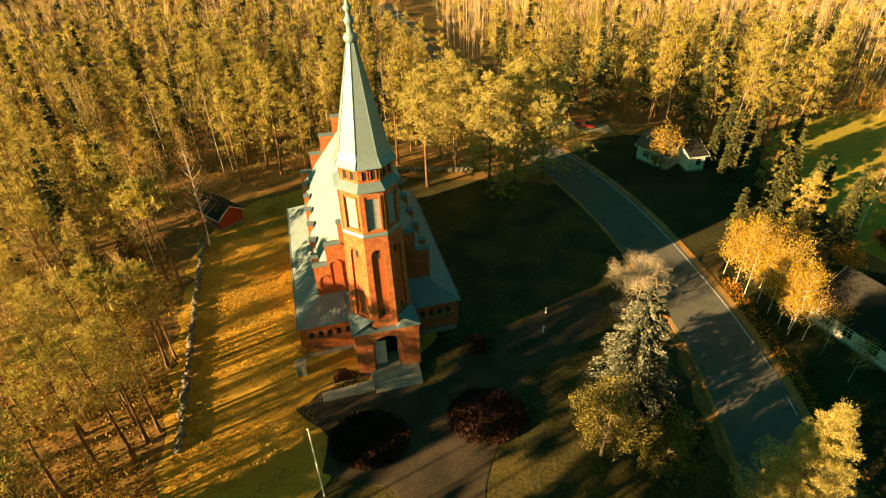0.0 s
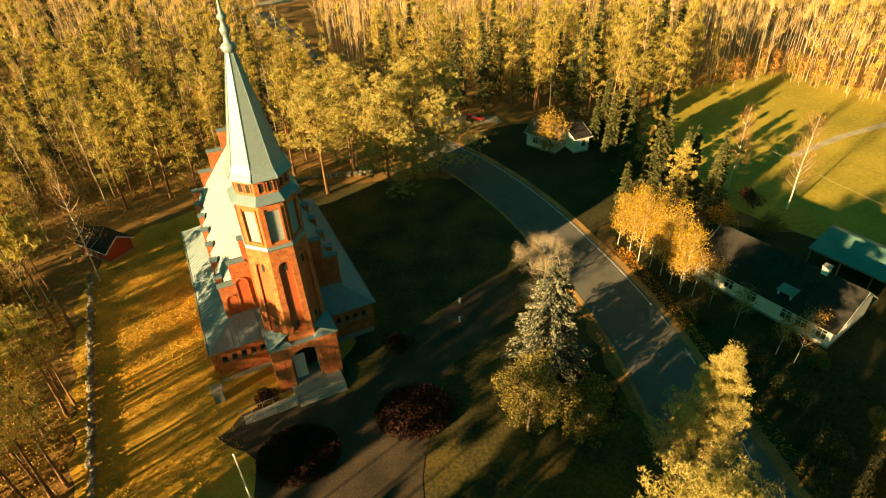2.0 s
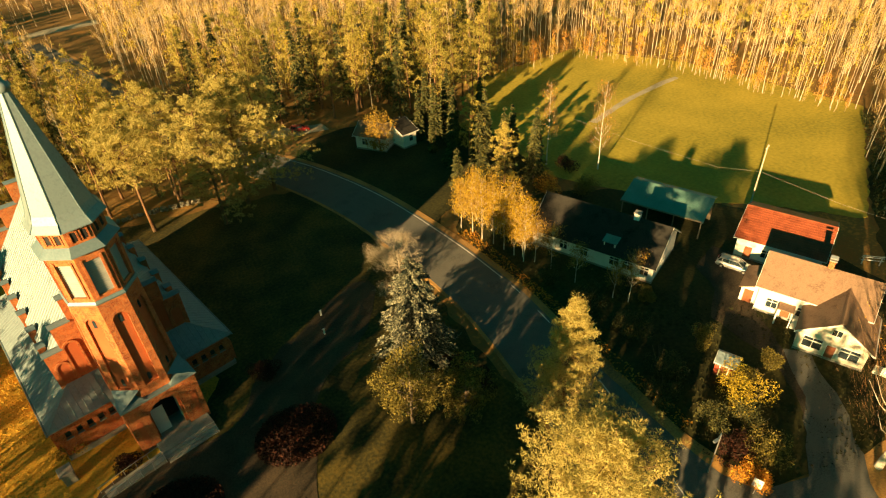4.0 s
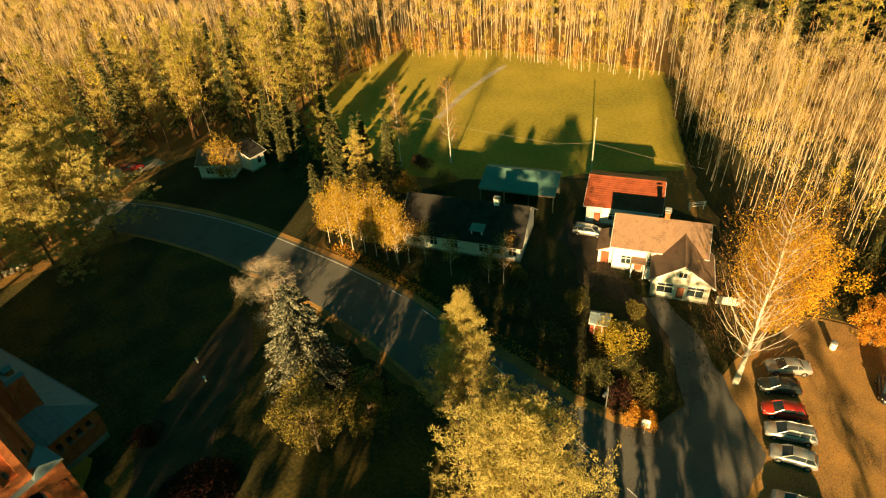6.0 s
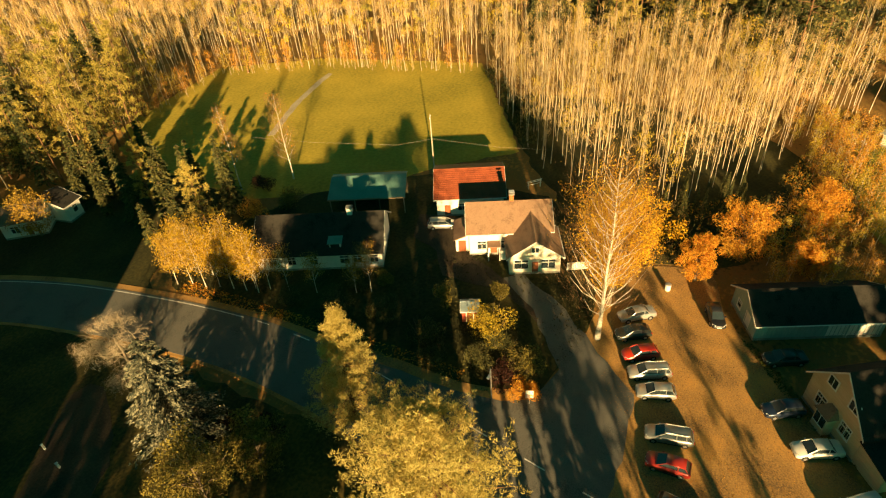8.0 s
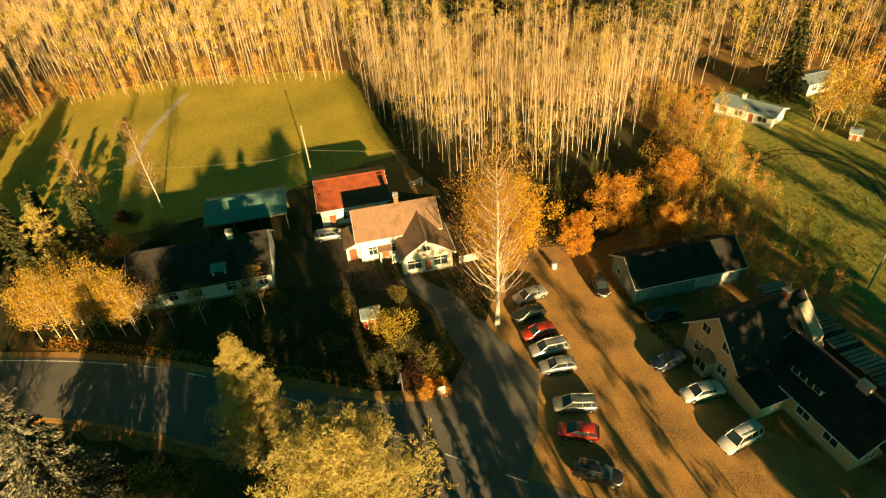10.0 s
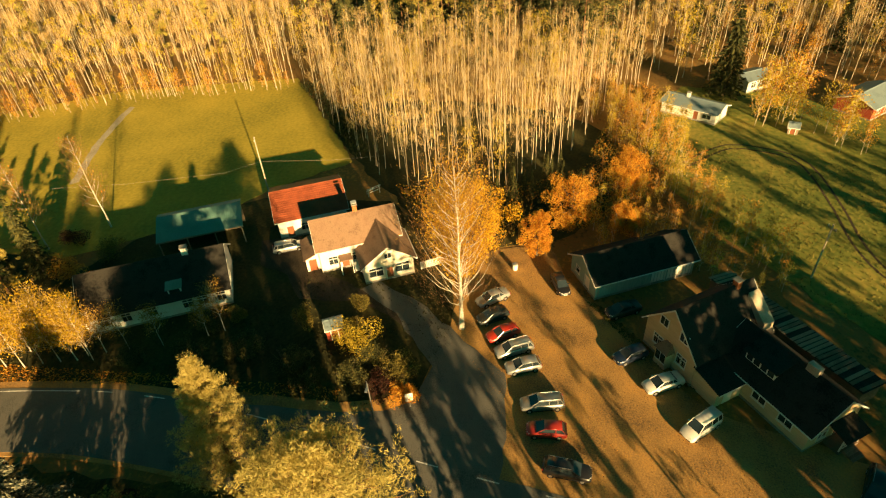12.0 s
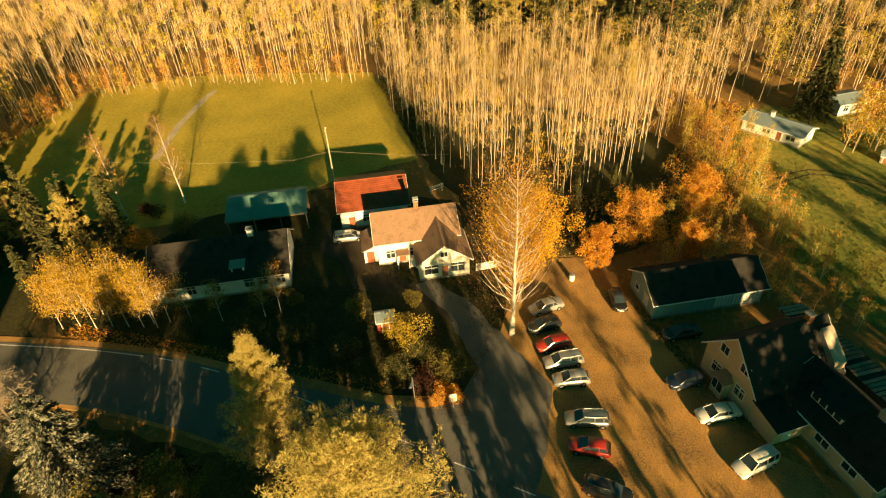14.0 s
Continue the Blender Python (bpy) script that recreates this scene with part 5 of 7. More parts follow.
def spruce(h, rng, tufts=420, size=0.6, wide=0.2, low=0.06, n=6, power=0.85):
    """A spruce: a cone of drooping boughs in tiers."""
    pts, rad, tr = trunk_np(h, 0.011 * h + 0.03, rng, 0.008, n, tip=0.05)
    tiers = max(14, int(h * 1.7))
    wood, cc, al = [tr], [], []
    per = max(2, round(tufts / (tiers * 6.5)))
    for i in range(tiers):
        u = low + (1 - low) * min(0.985, (i + rng.uniform(-0.4, 0.4)) / tiers)
        reach = h * wide * (1 - u) ** power * rng.uniform(0.85, 1.1) + 0.12
        nb = 7 if u < 0.8 else 5
        for j in range(nb):
            th = j * 2 * math.pi / nb + i * 0.9 + rng.uniform(-0.25, 0.25)
            rr = reach * rng.uniform(0.65, 1.15)
            w = np.array([math.cos(th), math.sin(th), 0])
            for q in range(per):
                s = ((q + rng.uniform(0.2, 1.0)) / per) ** 0.7
                cc.append(at_height(pts, u * h) + w * rr * s + np.array([0, 0, -0.3 * rr * s * s + 0.1 * rr * s]) + rng.normal(size=3) * 0.05 * rr)
                al.append(w + np.array([0, 0, -0.45 * s]))
    return join(wood), cards(np.array(cc), size, 1.7, 0.0, rng, np.array(al))


def birch(h, rng, leaves=60, twigs=120, size=0.35, wide=0.12, low=0.4, limbs=14, n=5, r=None, long=1.6, stout=1.0, leaf_low=0.0, tip=0.1, thin=0.034):
    """A slender birch: white trunk and limbs, brown drooping twigs and some leaves. Gives wood, twigs, leaves."""
    pts, rad, tr = trunk_np(h, r or (0.006 * h + 0.03), rng, 0.03, n, tip=tip)
    wood, ends = [tr], []
    for i in range(limbs):
        u = low + (0.95 - low) * (i + rng.uniform(0, 0.9)) / limbs
        reach = h * wide * (1.25 - 0.8 * (u - low) / (1 - low)) * rng.uniform(0.6, 1.2)
        th = i * 2.4 + rng.uniform(-0.6, 0.6)
        p0 = at_height(pts, u * h)
        p1 = p0 + np.array([math.cos(th) * reach, math.sin(th) * reach, reach * rng.uniform(0.8, 1.7)])
        pm = (p0 + p1) / 2 + np.array([math.cos(th), math.sin(th), 0]) * reach * 0.12
        wood.append(tube_np([p0, pm, p1], [(0.02 + 0.006 * reach) * stout, (0.015 + 0.004 * reach) * stout, 0.008 * stout], 3))
        ends += [pm, p0 + (p1 - p0) * 0.75, p1]
    ends = np.array(ends)
    k = rng.integers(0, len(ends), twigs)
    sp = h * wide * 0.42
    c = ends[k] + rng.normal(size=(twigs, 3)) * np.array([sp, sp, sp * 0.9])
    al = (c - at_height(pts, h * 0.5)) * np.array([0.5, 0.5, 0.1])
    al[:, 2] += sp * 3.0
    tw = cards(c, long * thin, 1.0 / thin, 0.0, rng, 2.2 * al / (np.linalg.norm(al, axis=1)[:, None] + 1e-9))
    high = ends[ends[:, 2] > leaf_low * h]
    k = rng.integers(0, len(high), max(1, leaves))
    lf = cards(high[k] + rng.normal(size=(max(1, leaves), 3)) * sp * 0.9, size, 1.2, 0, rng)
    return join(wood), tw, lf


def broadleaf(h, rng, leaves=900, size=0.32, wide=0.32, low=0.25, limbs=14, n=7, r=None):
    """A round-crowned tree with leaf clumps and gaps."""
    pts, rad, tr = trunk_np(h * 0.9, r or (0.014 * h + 0.03), rng, 0.05, n)
    wood, cen, out = [tr], [], []
    for i in range(limbs):
        u = low + (0.9 - low) * (i + rng.uniform(0, 1)) / limbs
        th = i * 2.4 + rng.uniform(-0.5, 0.5)
        prof = math.sin(math.pi * (0.18 + 0.74 * (u - low) / (0.9 - low))) ** 0.7
        reach = h * wide * prof * rng.uniform(0.75, 1.15)
        p0 = at_height(pts, max(0.1, u - 0.18) * h * 0.9)
        p1 = np.array([p0[0] + math.cos(th) * reach, p0[1] + math.sin(th) * reach, u * h + reach * 0.25])
        wood.append(tube_np([p0, (p0 + p1) / 2 + np.array([0, 0, 0.1 * reach]), p1], [0.03 + 0.012 * reach, 0.02 + 0.007 * reach, 0.012], 4))
        for w in (0.5, 0.8, 1.0):
            cen.append(p0 + (p1 - p0) * w + rng.normal(size=3) * reach * 0.15)
            out.append(h * wide * 0.3)
    cen.append(np.array([pts[-1, 0], pts[-1, 1], h * 0.93])), out.append(h * wide * 0.3)
    cen, out = np.array(cen), np.array(out)
    k = rng.integers(0, len(cen), leaves)
    d = rng.normal(size=(leaves, 3))
    d /= np.linalg.norm(d, axis=1)[:, None]
    c = cen[k] + d * (out[k] * rng.uniform(0.2, 1.0, leaves) ** 0.5)[:, None]
    return join(wood), cards(c, size, 1.2, 0.0, rng)


def bare_tree(h, rng, depth=5, spread=0.5, r=0.2, forks=3):
    """A leafless tree of branching limbs. Gives the wood and the fine twigs."""
    wood, ends, ways = [], [], []

    def grow(p, d, length, rad, lev):
        q = p + d * length
        m = (p + q) / 2 + rng.normal(size=3) * length * 0.06
        wood.append(tube_np([p, m, q], [rad, rad * 0.8, rad * 0.6], 5 if lev < 2 else 3))
        if lev >= 3:
            ends.append(q), ways.append(d)
        if lev == depth:
            return
        for i in range(forks):
            e = d + rng.normal(size=3) * spread
            e[2] += 0.1
            e /= np.linalg.norm(e)
            grow(p + d * length * rng.uniform(0.45, 1.0) if i else q, e, length * rng.uniform(0.62, 0.84), rad * (0.6 if i else 0.68), lev + 1)
    grow(np.zeros(3), np.array([0.03, 0.02, 1.0]), h * 0.22, r, 0)
    ends, ways = np.array(ends), np.array(ways)
    k = rng.integers(0, len(ends), 6500)
    c = ends[k] + rng.normal(size=(6500, 3)) * h * 0.026
    return join(wood), cards(c, 0.028, 26.0, 0.0, rng, ways[k] + rng.normal(size=(6500, 3)) * 0.5)


def plant(name, x, y, groups, label, category="tree", turn=0.0, scale=1.0, group="", z=-0.06):
    """A tree of its own: parts given as (name, (vertices, quads), material, label)."""
    ob = thing(name, pose(x, y, z, 0, 0, turn) @ Matrix.Scale(scale, 4), label, category, group)
    for nm, (v, f), material, lb in groups:
        if len(f):
            o = part(nm, quads_mesh(nm, [(v, f, material)]), None, ob, lb)
            if nm == "spray":
                o["kind"] = "stuff"
    return ob


def hero_pine(x, y, h, seed, label, tufts=4200, size=0.3, wide=0.17, low=0.35, limbs=34, material=None, cone=0.35, sub=0, clump=0.4):
    w, c = pine(h, np.random.default_rng(seed), tufts, size, wide, low, limbs, 10, cone, sub or tufts // 22, clump, 4.2)
    plant("pine_tree", x, y, [("trunk", w, BARK_PINE, ""), ("crown", c, material or PINE, "")], label)


def hero_spruce(x, y, h, seed, label, material=None, tufts=5200, size=0.32, wide=0.21, low=0.04, power=0.85):
    w, c = spruce(h, np.random.default_rng(seed), tufts, size, wide, low, 10, power)
    plant("spruce_tree", x, y, [("trunk", w, BARK_DARK, ""), ("crown", c, material or SPRUCE, "")], label)


def hero_birch(x, y, h, seed, label, leaves=200, twigs=1300, wide=0.13, low=0.3, limbs=26, leaf=None, r=None, size=0.22, stout=1.0, leaf_low=0.0):
    w, t, c = birch(h, np.random.default_rng(seed), leaves, twigs, size, wide, low, limbs, 9, r, 1.0, stout, leaf_low, 0.1, 0.02)
    plant("birch_tree", x, y, [("trunk", w, BARK_BIRCH, ""), ("spray", t, TWIGBROWN, ""), ("foliage", c, leaf or YELLOW, "")], label)


def hero_leafy(x, y, h, seed, label, material, leaves=2600, size=0.26, wide=0.32, low=0.2, name="maple_tree", bark=None, limbs=22):
    w, c = broadleaf(h, np.random.default_rng(seed), leaves, size, wide, low, limbs, 8)
    plant(name, x, y, [("trunk", w, bark or BARK_DARK, ""), ("crown", c, material, "")], label)


def bush(x, y, h, w, seed, material, label, leaves=2600, size=0.14):
    rng = np.random.default_rng(seed)
    stems = [tube_np([[0, 0, 0], [math.cos(a) * w * 0.25, math.sin(a) * w * 0.25, h * 0.4], [math.cos(a) * w * 0.42, math.sin(a) * w * 0.42, h * 0.75]], [0.035, 0.025, 0.01], 3) for a in rng.uniform(0, 6.3, 9)]
    lob = np.c_[rng.normal(size=(9, 2)) * w * 0.22, rng.uniform(0.35, 0.72, 9) * h]
    k = rng.integers(0, 9, leaves)
    d = rng.normal(size=(leaves, 3))
    d /= np.linalg.norm(d, axis=1)[:, None]
    c = lob[k] + d * rng.uniform(0.3, 1, leaves)[:, None] ** 0.5 * np.array([w * 0.3, w * 0.3, h * 0.32])
    c[:, 2] = np.maximum(c[:, 2], 0.05)
    plant("bush", x, y, [("stem", join(stems), BARK_DARK, ""), ("foliage", cards(c, size, 1.2, 0, rng), material, "")], label, "bush")


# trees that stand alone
hero_pine(28.7, 27.6, 17.5, 11, "tall pine toned sunlit gold beside the road", wide=0.125, low=0.08, tufts=60000, size=0.12, limbs=84, cone=0.85, sub=2600, material=PINE_SUNLIT, clump=0.34)
hero_pine(18.4, 12.6, 23.0, 12, "broad pine with a pale upper trunk beside the road", wide=0.15, low=0.4, tufts=80000, size=0.12, limbs=84, cone=0.15, sub=3000, material=PINE_SUNLIT, clump=0.34)
hero_pine(25.2, 20.3, 11.0, 13, "smaller pine between two tall ones", wide=0.17, low=0.2, tufts=22000, size=0.13, limbs=34, sub=700, material=PINE_SUNLIT, clump=0.34)
hero_pine(-2.4, 92.8, 22, 14, "tall pine behind the church", low=0.38, wide=0.16, tufts=20800, size=0.19, material=PINE_SUNLIT)
hero_pine(8.2, 88.2, 22.0, 15, "wide pine toned sunlit gold at the churchyard edge", wide=0.2, low=0.18, tufts=32500, size=0.19, limbs=44, material=PINE_SUNLIT, cone=0.5)
hero_pine(13.2, 92.6, 23, 16, "wide pine toned sunlit gold at the churchyard edge", wide=0.2, low=0.15, tufts=32500, size=0.19, limbs=44, material=PINE_SUNLIT, cone=0.5)
hero_pine(18.6, 94.6, 22, 17, "tall pine by the road", wide=0.19, low=0.15, tufts=27300, size=0.19, material=PINE_SUNLIT)
hero_pine(3.0, 100.5, 22, 18, "tall pine behind the stone wall", wide=0.15, low=0.3, tufts=16900, size=0.19, material=PINE_SUNLIT)
hero_pine(54.5, 85.5, 12.6, 19, "lone pine beside the playing field", wide=0.14, low=0.12, tufts=3600, size=0.24, cone=0.5)
hero_pine(53.6, 72.6, 11.6, 20, "lone pine beside the playing field", wide=0.16, low=0.12, tufts=3400, size=0.24, cone=0.4)
for i, (x, y, h) in enumerate([(50.2, 97.5, 10), (53.2, 96.0, 12), (56.8, 98.5, 11), (59.5, 101.5, 12), (55.0, 103.0, 13), (61.0, 107.0, 13), (49.5, 91.0, 7)]):
    hero_spruce(x, y, h, 300 + i, "dark slender spruce behind the bungalow", SPRUCE, 2600, 0.36, 0.14)
# spruces added so that their shadows darken the near side of the field
for i, (x, y, h) in enumerate([(50, 84, 11), (52.5, 79, 12), (57, 77.5, 12), (58.5, 86, 12.5), (60.5, 80, 11), (55, 92, 12), (61, 73.5, 12.5), (58, 70, 12), (46, 76, 8), (62, 93, 12), (49, 73.5, 7)]):
    hero_spruce(x, y, h, 340 + i, "young spruce added beside the field to shade it", SPRUCE, 2600, 0.34, 0.17)
hero_spruce(123.0, -41.6, 18.5, 330, "tall dark spruce between the far villas", SPRUCE, 5200, 0.42, 0.24)
hero_pine(127.0, -11.8, 28.5, 331, "tall dark pine rising from the birches", tufts=6000, size=0.34, wide=0.15, low=0.62, material=SPRUCE)
hero_spruce(20.6, 44.2, 15.2, 21, "pale blue spruce with heavy boughs", BLUESPRUCE, 30000, 0.2, 0.34, 0.03, 0.6)
hero_leafy(15.5, 36.0, 11.5, 22, "olive leafy tree beside the spruce", DULL, 9000, 0.17, 0.28, 0.2, "lime_tree")
hero_leafy(20.5, 33.5, 9.5, 23, "dark olive tree beside the spruce", DULL, 6500, 0.18, 0.26, 0.2, "lime_tree")
hero_leafy(41.0, 97.0, 9.0, 24, "dull golden tree in front of the bungalow", OLIVE, 3200, 0.2, 0.34, 0.15, "lime_tree")
w, c = bare_tree(13.0, np.random.default_rng(5), 6, 0.85, 0.2, 3)
plant("bare_tree", 25.6, 58.6, [("trunk", w, TWIGPALE, ""), ("spray", c, TWIGPALE, "")], "pale leafless tree with a round tangle of branches")
hero_birch(51.0, 7.1, 23.0, 31, "great white birch with bare limbs below and orange leaves above", 5000, 9000, 0.165, 0.16, 90, FLAME, 0.29, 0.12, 1.15, 0.62)
hero_birch(64.2, 74.0, 16, 32, "slim bare birch beside the playing field", 160, 1500, 0.075, 0.3, leaf=ORANGE)
hero_birch(70.6, 67.2, 16.5, 33, "bare white birch beside the playing field", 120, 2200, 0.105, 0.2, leaf=ORANGE)
hero_birch(-36.6, 75.8, 16.5, 34, "leaning bare birch at the edge of the lawn", 120, 900, 0.13, 0.3, leaf=ORANGE)
for i, (x, y, h) in enumerate([(48.6, 37.6, 8.0), (45.6, 44.6, 6.5), (44.6, 48.6, 7.5), (43.9, 51.4, 7), (43.2, 53.4, 6), (47.6, 39.4, 6.0)]):
    hero_birch(x, y, h, 320 + i, "thin birch with sparse olive leaves before the white house", 700, 420, 0.15, 0.3, 16, OLIVE, 0.05, 0.14)
for i, (x, y) in enumerate([(39.8, 65.0), (40.6, 62.8), (40.8, 60.5), (41.6, 58.6), (42.0, 56.4), (42.4, 54.4), (43.4, 61.6), (44.0, 57.2), (43.0, 65.5), (42.6, 52.4), (44.6, 54.6)]):
    w, t, c = birch(8.7 + (i * 37 % 5) * 0.5, np.random.default_rng(50 + i), 2300, 420, 0.16, 0.13, 0.2, 28, 6, 0.06, 0.9, 1.0, 0.34)
    plant("aspen_tree", x, y, [("trunk", w, BARK_BIRCH, ""), ("spray", t, TWIG, ""), ("foliage", c, AMBER, "")], "young aspen with bright yellow leaves beside the road", group="yellow aspens")
for i, (x, y, h, wd, m, lb) in enumerate([(66.2, -2.3, 7.5, 0.3, ORANGE, "small maple with orange leaves"), (72.5, -7.3, 9.5, 0.36, ORANGE, "round maple with orange leaves"), (83.9, -16.8, 8.2, 0.36, ORANGE, "wide orange tree at the meadow edge"), (72.4, -15.2, 4.6, 0.5, ORANGE, "low orange tree beside the outbuilding")]):
    hero_leafy(x, y, h, 70 + i, lb, m, 11000, 0.15, wd, 0.18)
hero_leafy(57.6, 7.2, 18.5, 74, "tall tree with dense orange leaves behind the great birch", FLAME, 26000, 0.17, 0.235, 0.3, limbs=34)
# garden thickets wear the dark spruce colour in place of real shade
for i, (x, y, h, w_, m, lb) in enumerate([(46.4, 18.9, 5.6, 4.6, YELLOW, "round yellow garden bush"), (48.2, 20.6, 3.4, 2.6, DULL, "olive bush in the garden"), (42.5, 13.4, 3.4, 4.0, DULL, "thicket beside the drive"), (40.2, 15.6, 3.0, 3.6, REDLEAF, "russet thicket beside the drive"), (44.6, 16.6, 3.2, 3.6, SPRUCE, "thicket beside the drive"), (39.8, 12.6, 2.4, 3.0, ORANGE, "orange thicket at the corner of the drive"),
                                              (41.6, 19.0, 3.0, 3.8, SPRUCE, "thicket behind the road, darkened as shade"), (40.4, 24.0, 2.6, 3.6, SPRUCE, "thicket behind the road, darkened as shade"), (-16.8, 52.4, 2.2, 2.8, OLIVE, "shrub against the church wall"), (-12.0, 47.0, 1.3, 2.6, REDLEAF, "low russet shrub by the church wall"), (4.2, 51.8, 1.4, 3.4, REDLEAF, "low dark shrub by the church wall"),
                                              (43.0, 27.0, 3.6, 4.0, SPRUCE, "thicket in the garden, darkened as shade"), (44.5, 33.0, 3.2, 4.0, SPRUCE, "thicket in the garden, darkened as shade"), (43.5, 40.0, 3.0, 3.6, SPRUCE, "thicket before the white house"), (42.6, 47.0, 2.6, 3.4, SPRUCE, "thicket before the white house, darkened as shade"), (48.5, 40.0, 2.4, 2.6, SPRUCE, "shrub before the white house"),
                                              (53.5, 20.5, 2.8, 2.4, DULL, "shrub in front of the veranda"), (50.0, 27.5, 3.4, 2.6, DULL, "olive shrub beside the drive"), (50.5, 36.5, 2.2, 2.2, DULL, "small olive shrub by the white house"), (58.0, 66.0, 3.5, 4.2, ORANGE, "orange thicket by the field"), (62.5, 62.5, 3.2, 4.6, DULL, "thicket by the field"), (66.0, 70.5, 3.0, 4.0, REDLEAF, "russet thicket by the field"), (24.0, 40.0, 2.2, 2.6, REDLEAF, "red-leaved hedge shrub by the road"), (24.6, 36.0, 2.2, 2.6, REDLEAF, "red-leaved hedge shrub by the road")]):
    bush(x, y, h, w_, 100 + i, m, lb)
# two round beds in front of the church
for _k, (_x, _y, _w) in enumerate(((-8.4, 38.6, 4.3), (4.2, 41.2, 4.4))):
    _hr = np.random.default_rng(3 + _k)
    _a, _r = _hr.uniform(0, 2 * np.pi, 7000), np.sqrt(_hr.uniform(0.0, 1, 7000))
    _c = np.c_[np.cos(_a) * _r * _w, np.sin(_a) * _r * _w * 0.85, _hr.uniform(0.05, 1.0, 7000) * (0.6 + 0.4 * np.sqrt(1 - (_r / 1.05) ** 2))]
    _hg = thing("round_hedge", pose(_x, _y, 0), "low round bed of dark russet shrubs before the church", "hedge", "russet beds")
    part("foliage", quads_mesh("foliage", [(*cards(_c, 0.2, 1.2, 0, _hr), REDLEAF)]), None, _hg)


# ---- forests ----
def templates():
    out = {"pine": [], "spruce": [], "birch": [], "gold": [], "olive": [], "nearpine": [], "nearolive": [], "bare": [], "highpine": [], "farpine": [], "farbirch": [], "fargold": [], "farspruce": [], "young": [], "lawnpine": []}
    for s in range(6):
        r = np.random.default_rng(200 + s)
        w, c = pine(20, r, 1700, 0.27, 0.095, 0.26, 24, 5, 0.8, 220, 0.5)
        out["pine"].append([(w, 0), (c, 1)])
        w, c = pine(19, r, 4200, 0.17, 0.1, 0.24, 32, 6, 0.75, 420, 0.42)
        out["nearpine"].append([(w, 0), (c, 1)])
        w, c = pine(20, r, 4200, 0.17, 0.115, 0.46, 30, 6, 0.45, 420, 0.42)
        out["lawnpine"].append([(w, 0), (c, 1)])
        w, c = pine(20, r, 620, 0.46, 0.085, 0.34, 8, 4, 0.8, 70, 0.6)
        out["farpine"].append([(w, 0), (c, 1)])
        w, t, c = birch(20, r, 10, 90, 0.3, 0.06, 0.34, 2, 3, 0.075, 2.2, tip=0.35, thin=0.028)
        out["farbirch"].append([(w, 3), (t, 4), (c, 5)])
        w, t, c = birch(17, r, 150, 40, 0.4, 0.08, 0.24, 3, 3, 0.07, 1.8)
        out["fargold"].append([(w, 3), (t, 4), (c, 5)])
        w, c = spruce(19, r, 420, 0.75, 0.12, 0.08, 4)
        out["farspruce"].append([(w, 0), (c, 2)])
        w, t, c = birch(9, r, 420, 60, 0.2, 0.13, 0.16, 9, 4, 0.05, 1.1)
        out["young"].append([(w, 3), (t, 4), (c, 7 if s % 2 else 5)])
        w, c = pine(24, r, 900, 0.6, 0.11, 0.74, 16, 5, 0.2, 90, 0.6)
        out["highpine"].append([(w, 0), (c, 1)])
        w, c = spruce(19, r, 1100, 0.46, 0.12, 0.08, 5)
        out["spruce"].append([(w, 0), (c, 2)])
        w, t, c = birch(20, r, 16, 170, 0.22, 0.062, 0.34, 6, 4, 0.066, 1.5, tip=0.35, thin=0.022)
        out["birch"].append([(w, 3), (t, 4), (c, 5)])
        w, t, c = birch(16, r, 260, 500, 0.19, 0.085, 0.28, 14, 5, 0.085, 1.4, thin=0.026)
        out["bare"].append([(w, 3), (t, 4), (c, 6)])
        w, t, c = birch(17, r, 520, 90, 0.24, 0.09, 0.26, 9, 4, 0.08, 1.6)
        out["gold"].append([(w, 3), (t, 4), (c, 5)])
        w, c = broadleaf(13, r, 800, 0.3, 0.17, 0.3, 10, 5)
        out["olive"].append([(w, 0), (c, 6)])
        w, c = broadleaf(13, r, 1700, 0.21, 0.18, 0.3, 15, 6)
        out["nearolive"].append([(w, 0), (c, 6)])
    return out


TEMPL = templates()
FAR_GAP = [(-27, 246), (-16, 205), (-9, 155), (-5, 140), (-1, 140), (-1, 160), (1, 200), (0, 246)]
CLEAR = [LAWN_POLY, FIELD_POLY, MEADOW_POLY, YARD_POLY, [(32, 6), (52, 12), (70, 10), (72, -12), (66, -26), (48, -40), (36, -48), (14, -48), (24, -10)], [(34, 108), (52, 104), (53, 90), (58, 66), (36, 66), (27, 98)], [(18, 112), (38, 112), (38, 121), (10, 124)],
         [(106, -22), (126, -34), (127, -50), (118, -70), (100, -68), (96, -40)], [(-46, 78), (-34, 78), (-34, 90), (-46, 90)], FAR_GAP, [(-52, 236), (6, 240), (8, 264), (-14, 262), (-52, 257)]]
_road = [tuple(q) for q in EDGE[::3]]


def free(x, y):
    if any(inside(x, y, p) for p in CLEAR) or math.hypot(x, y) > 390:
        return False
    return all((x - qx + 4) ** 2 + (y - qy) ** 2 > 64 for qx, qy in _road)


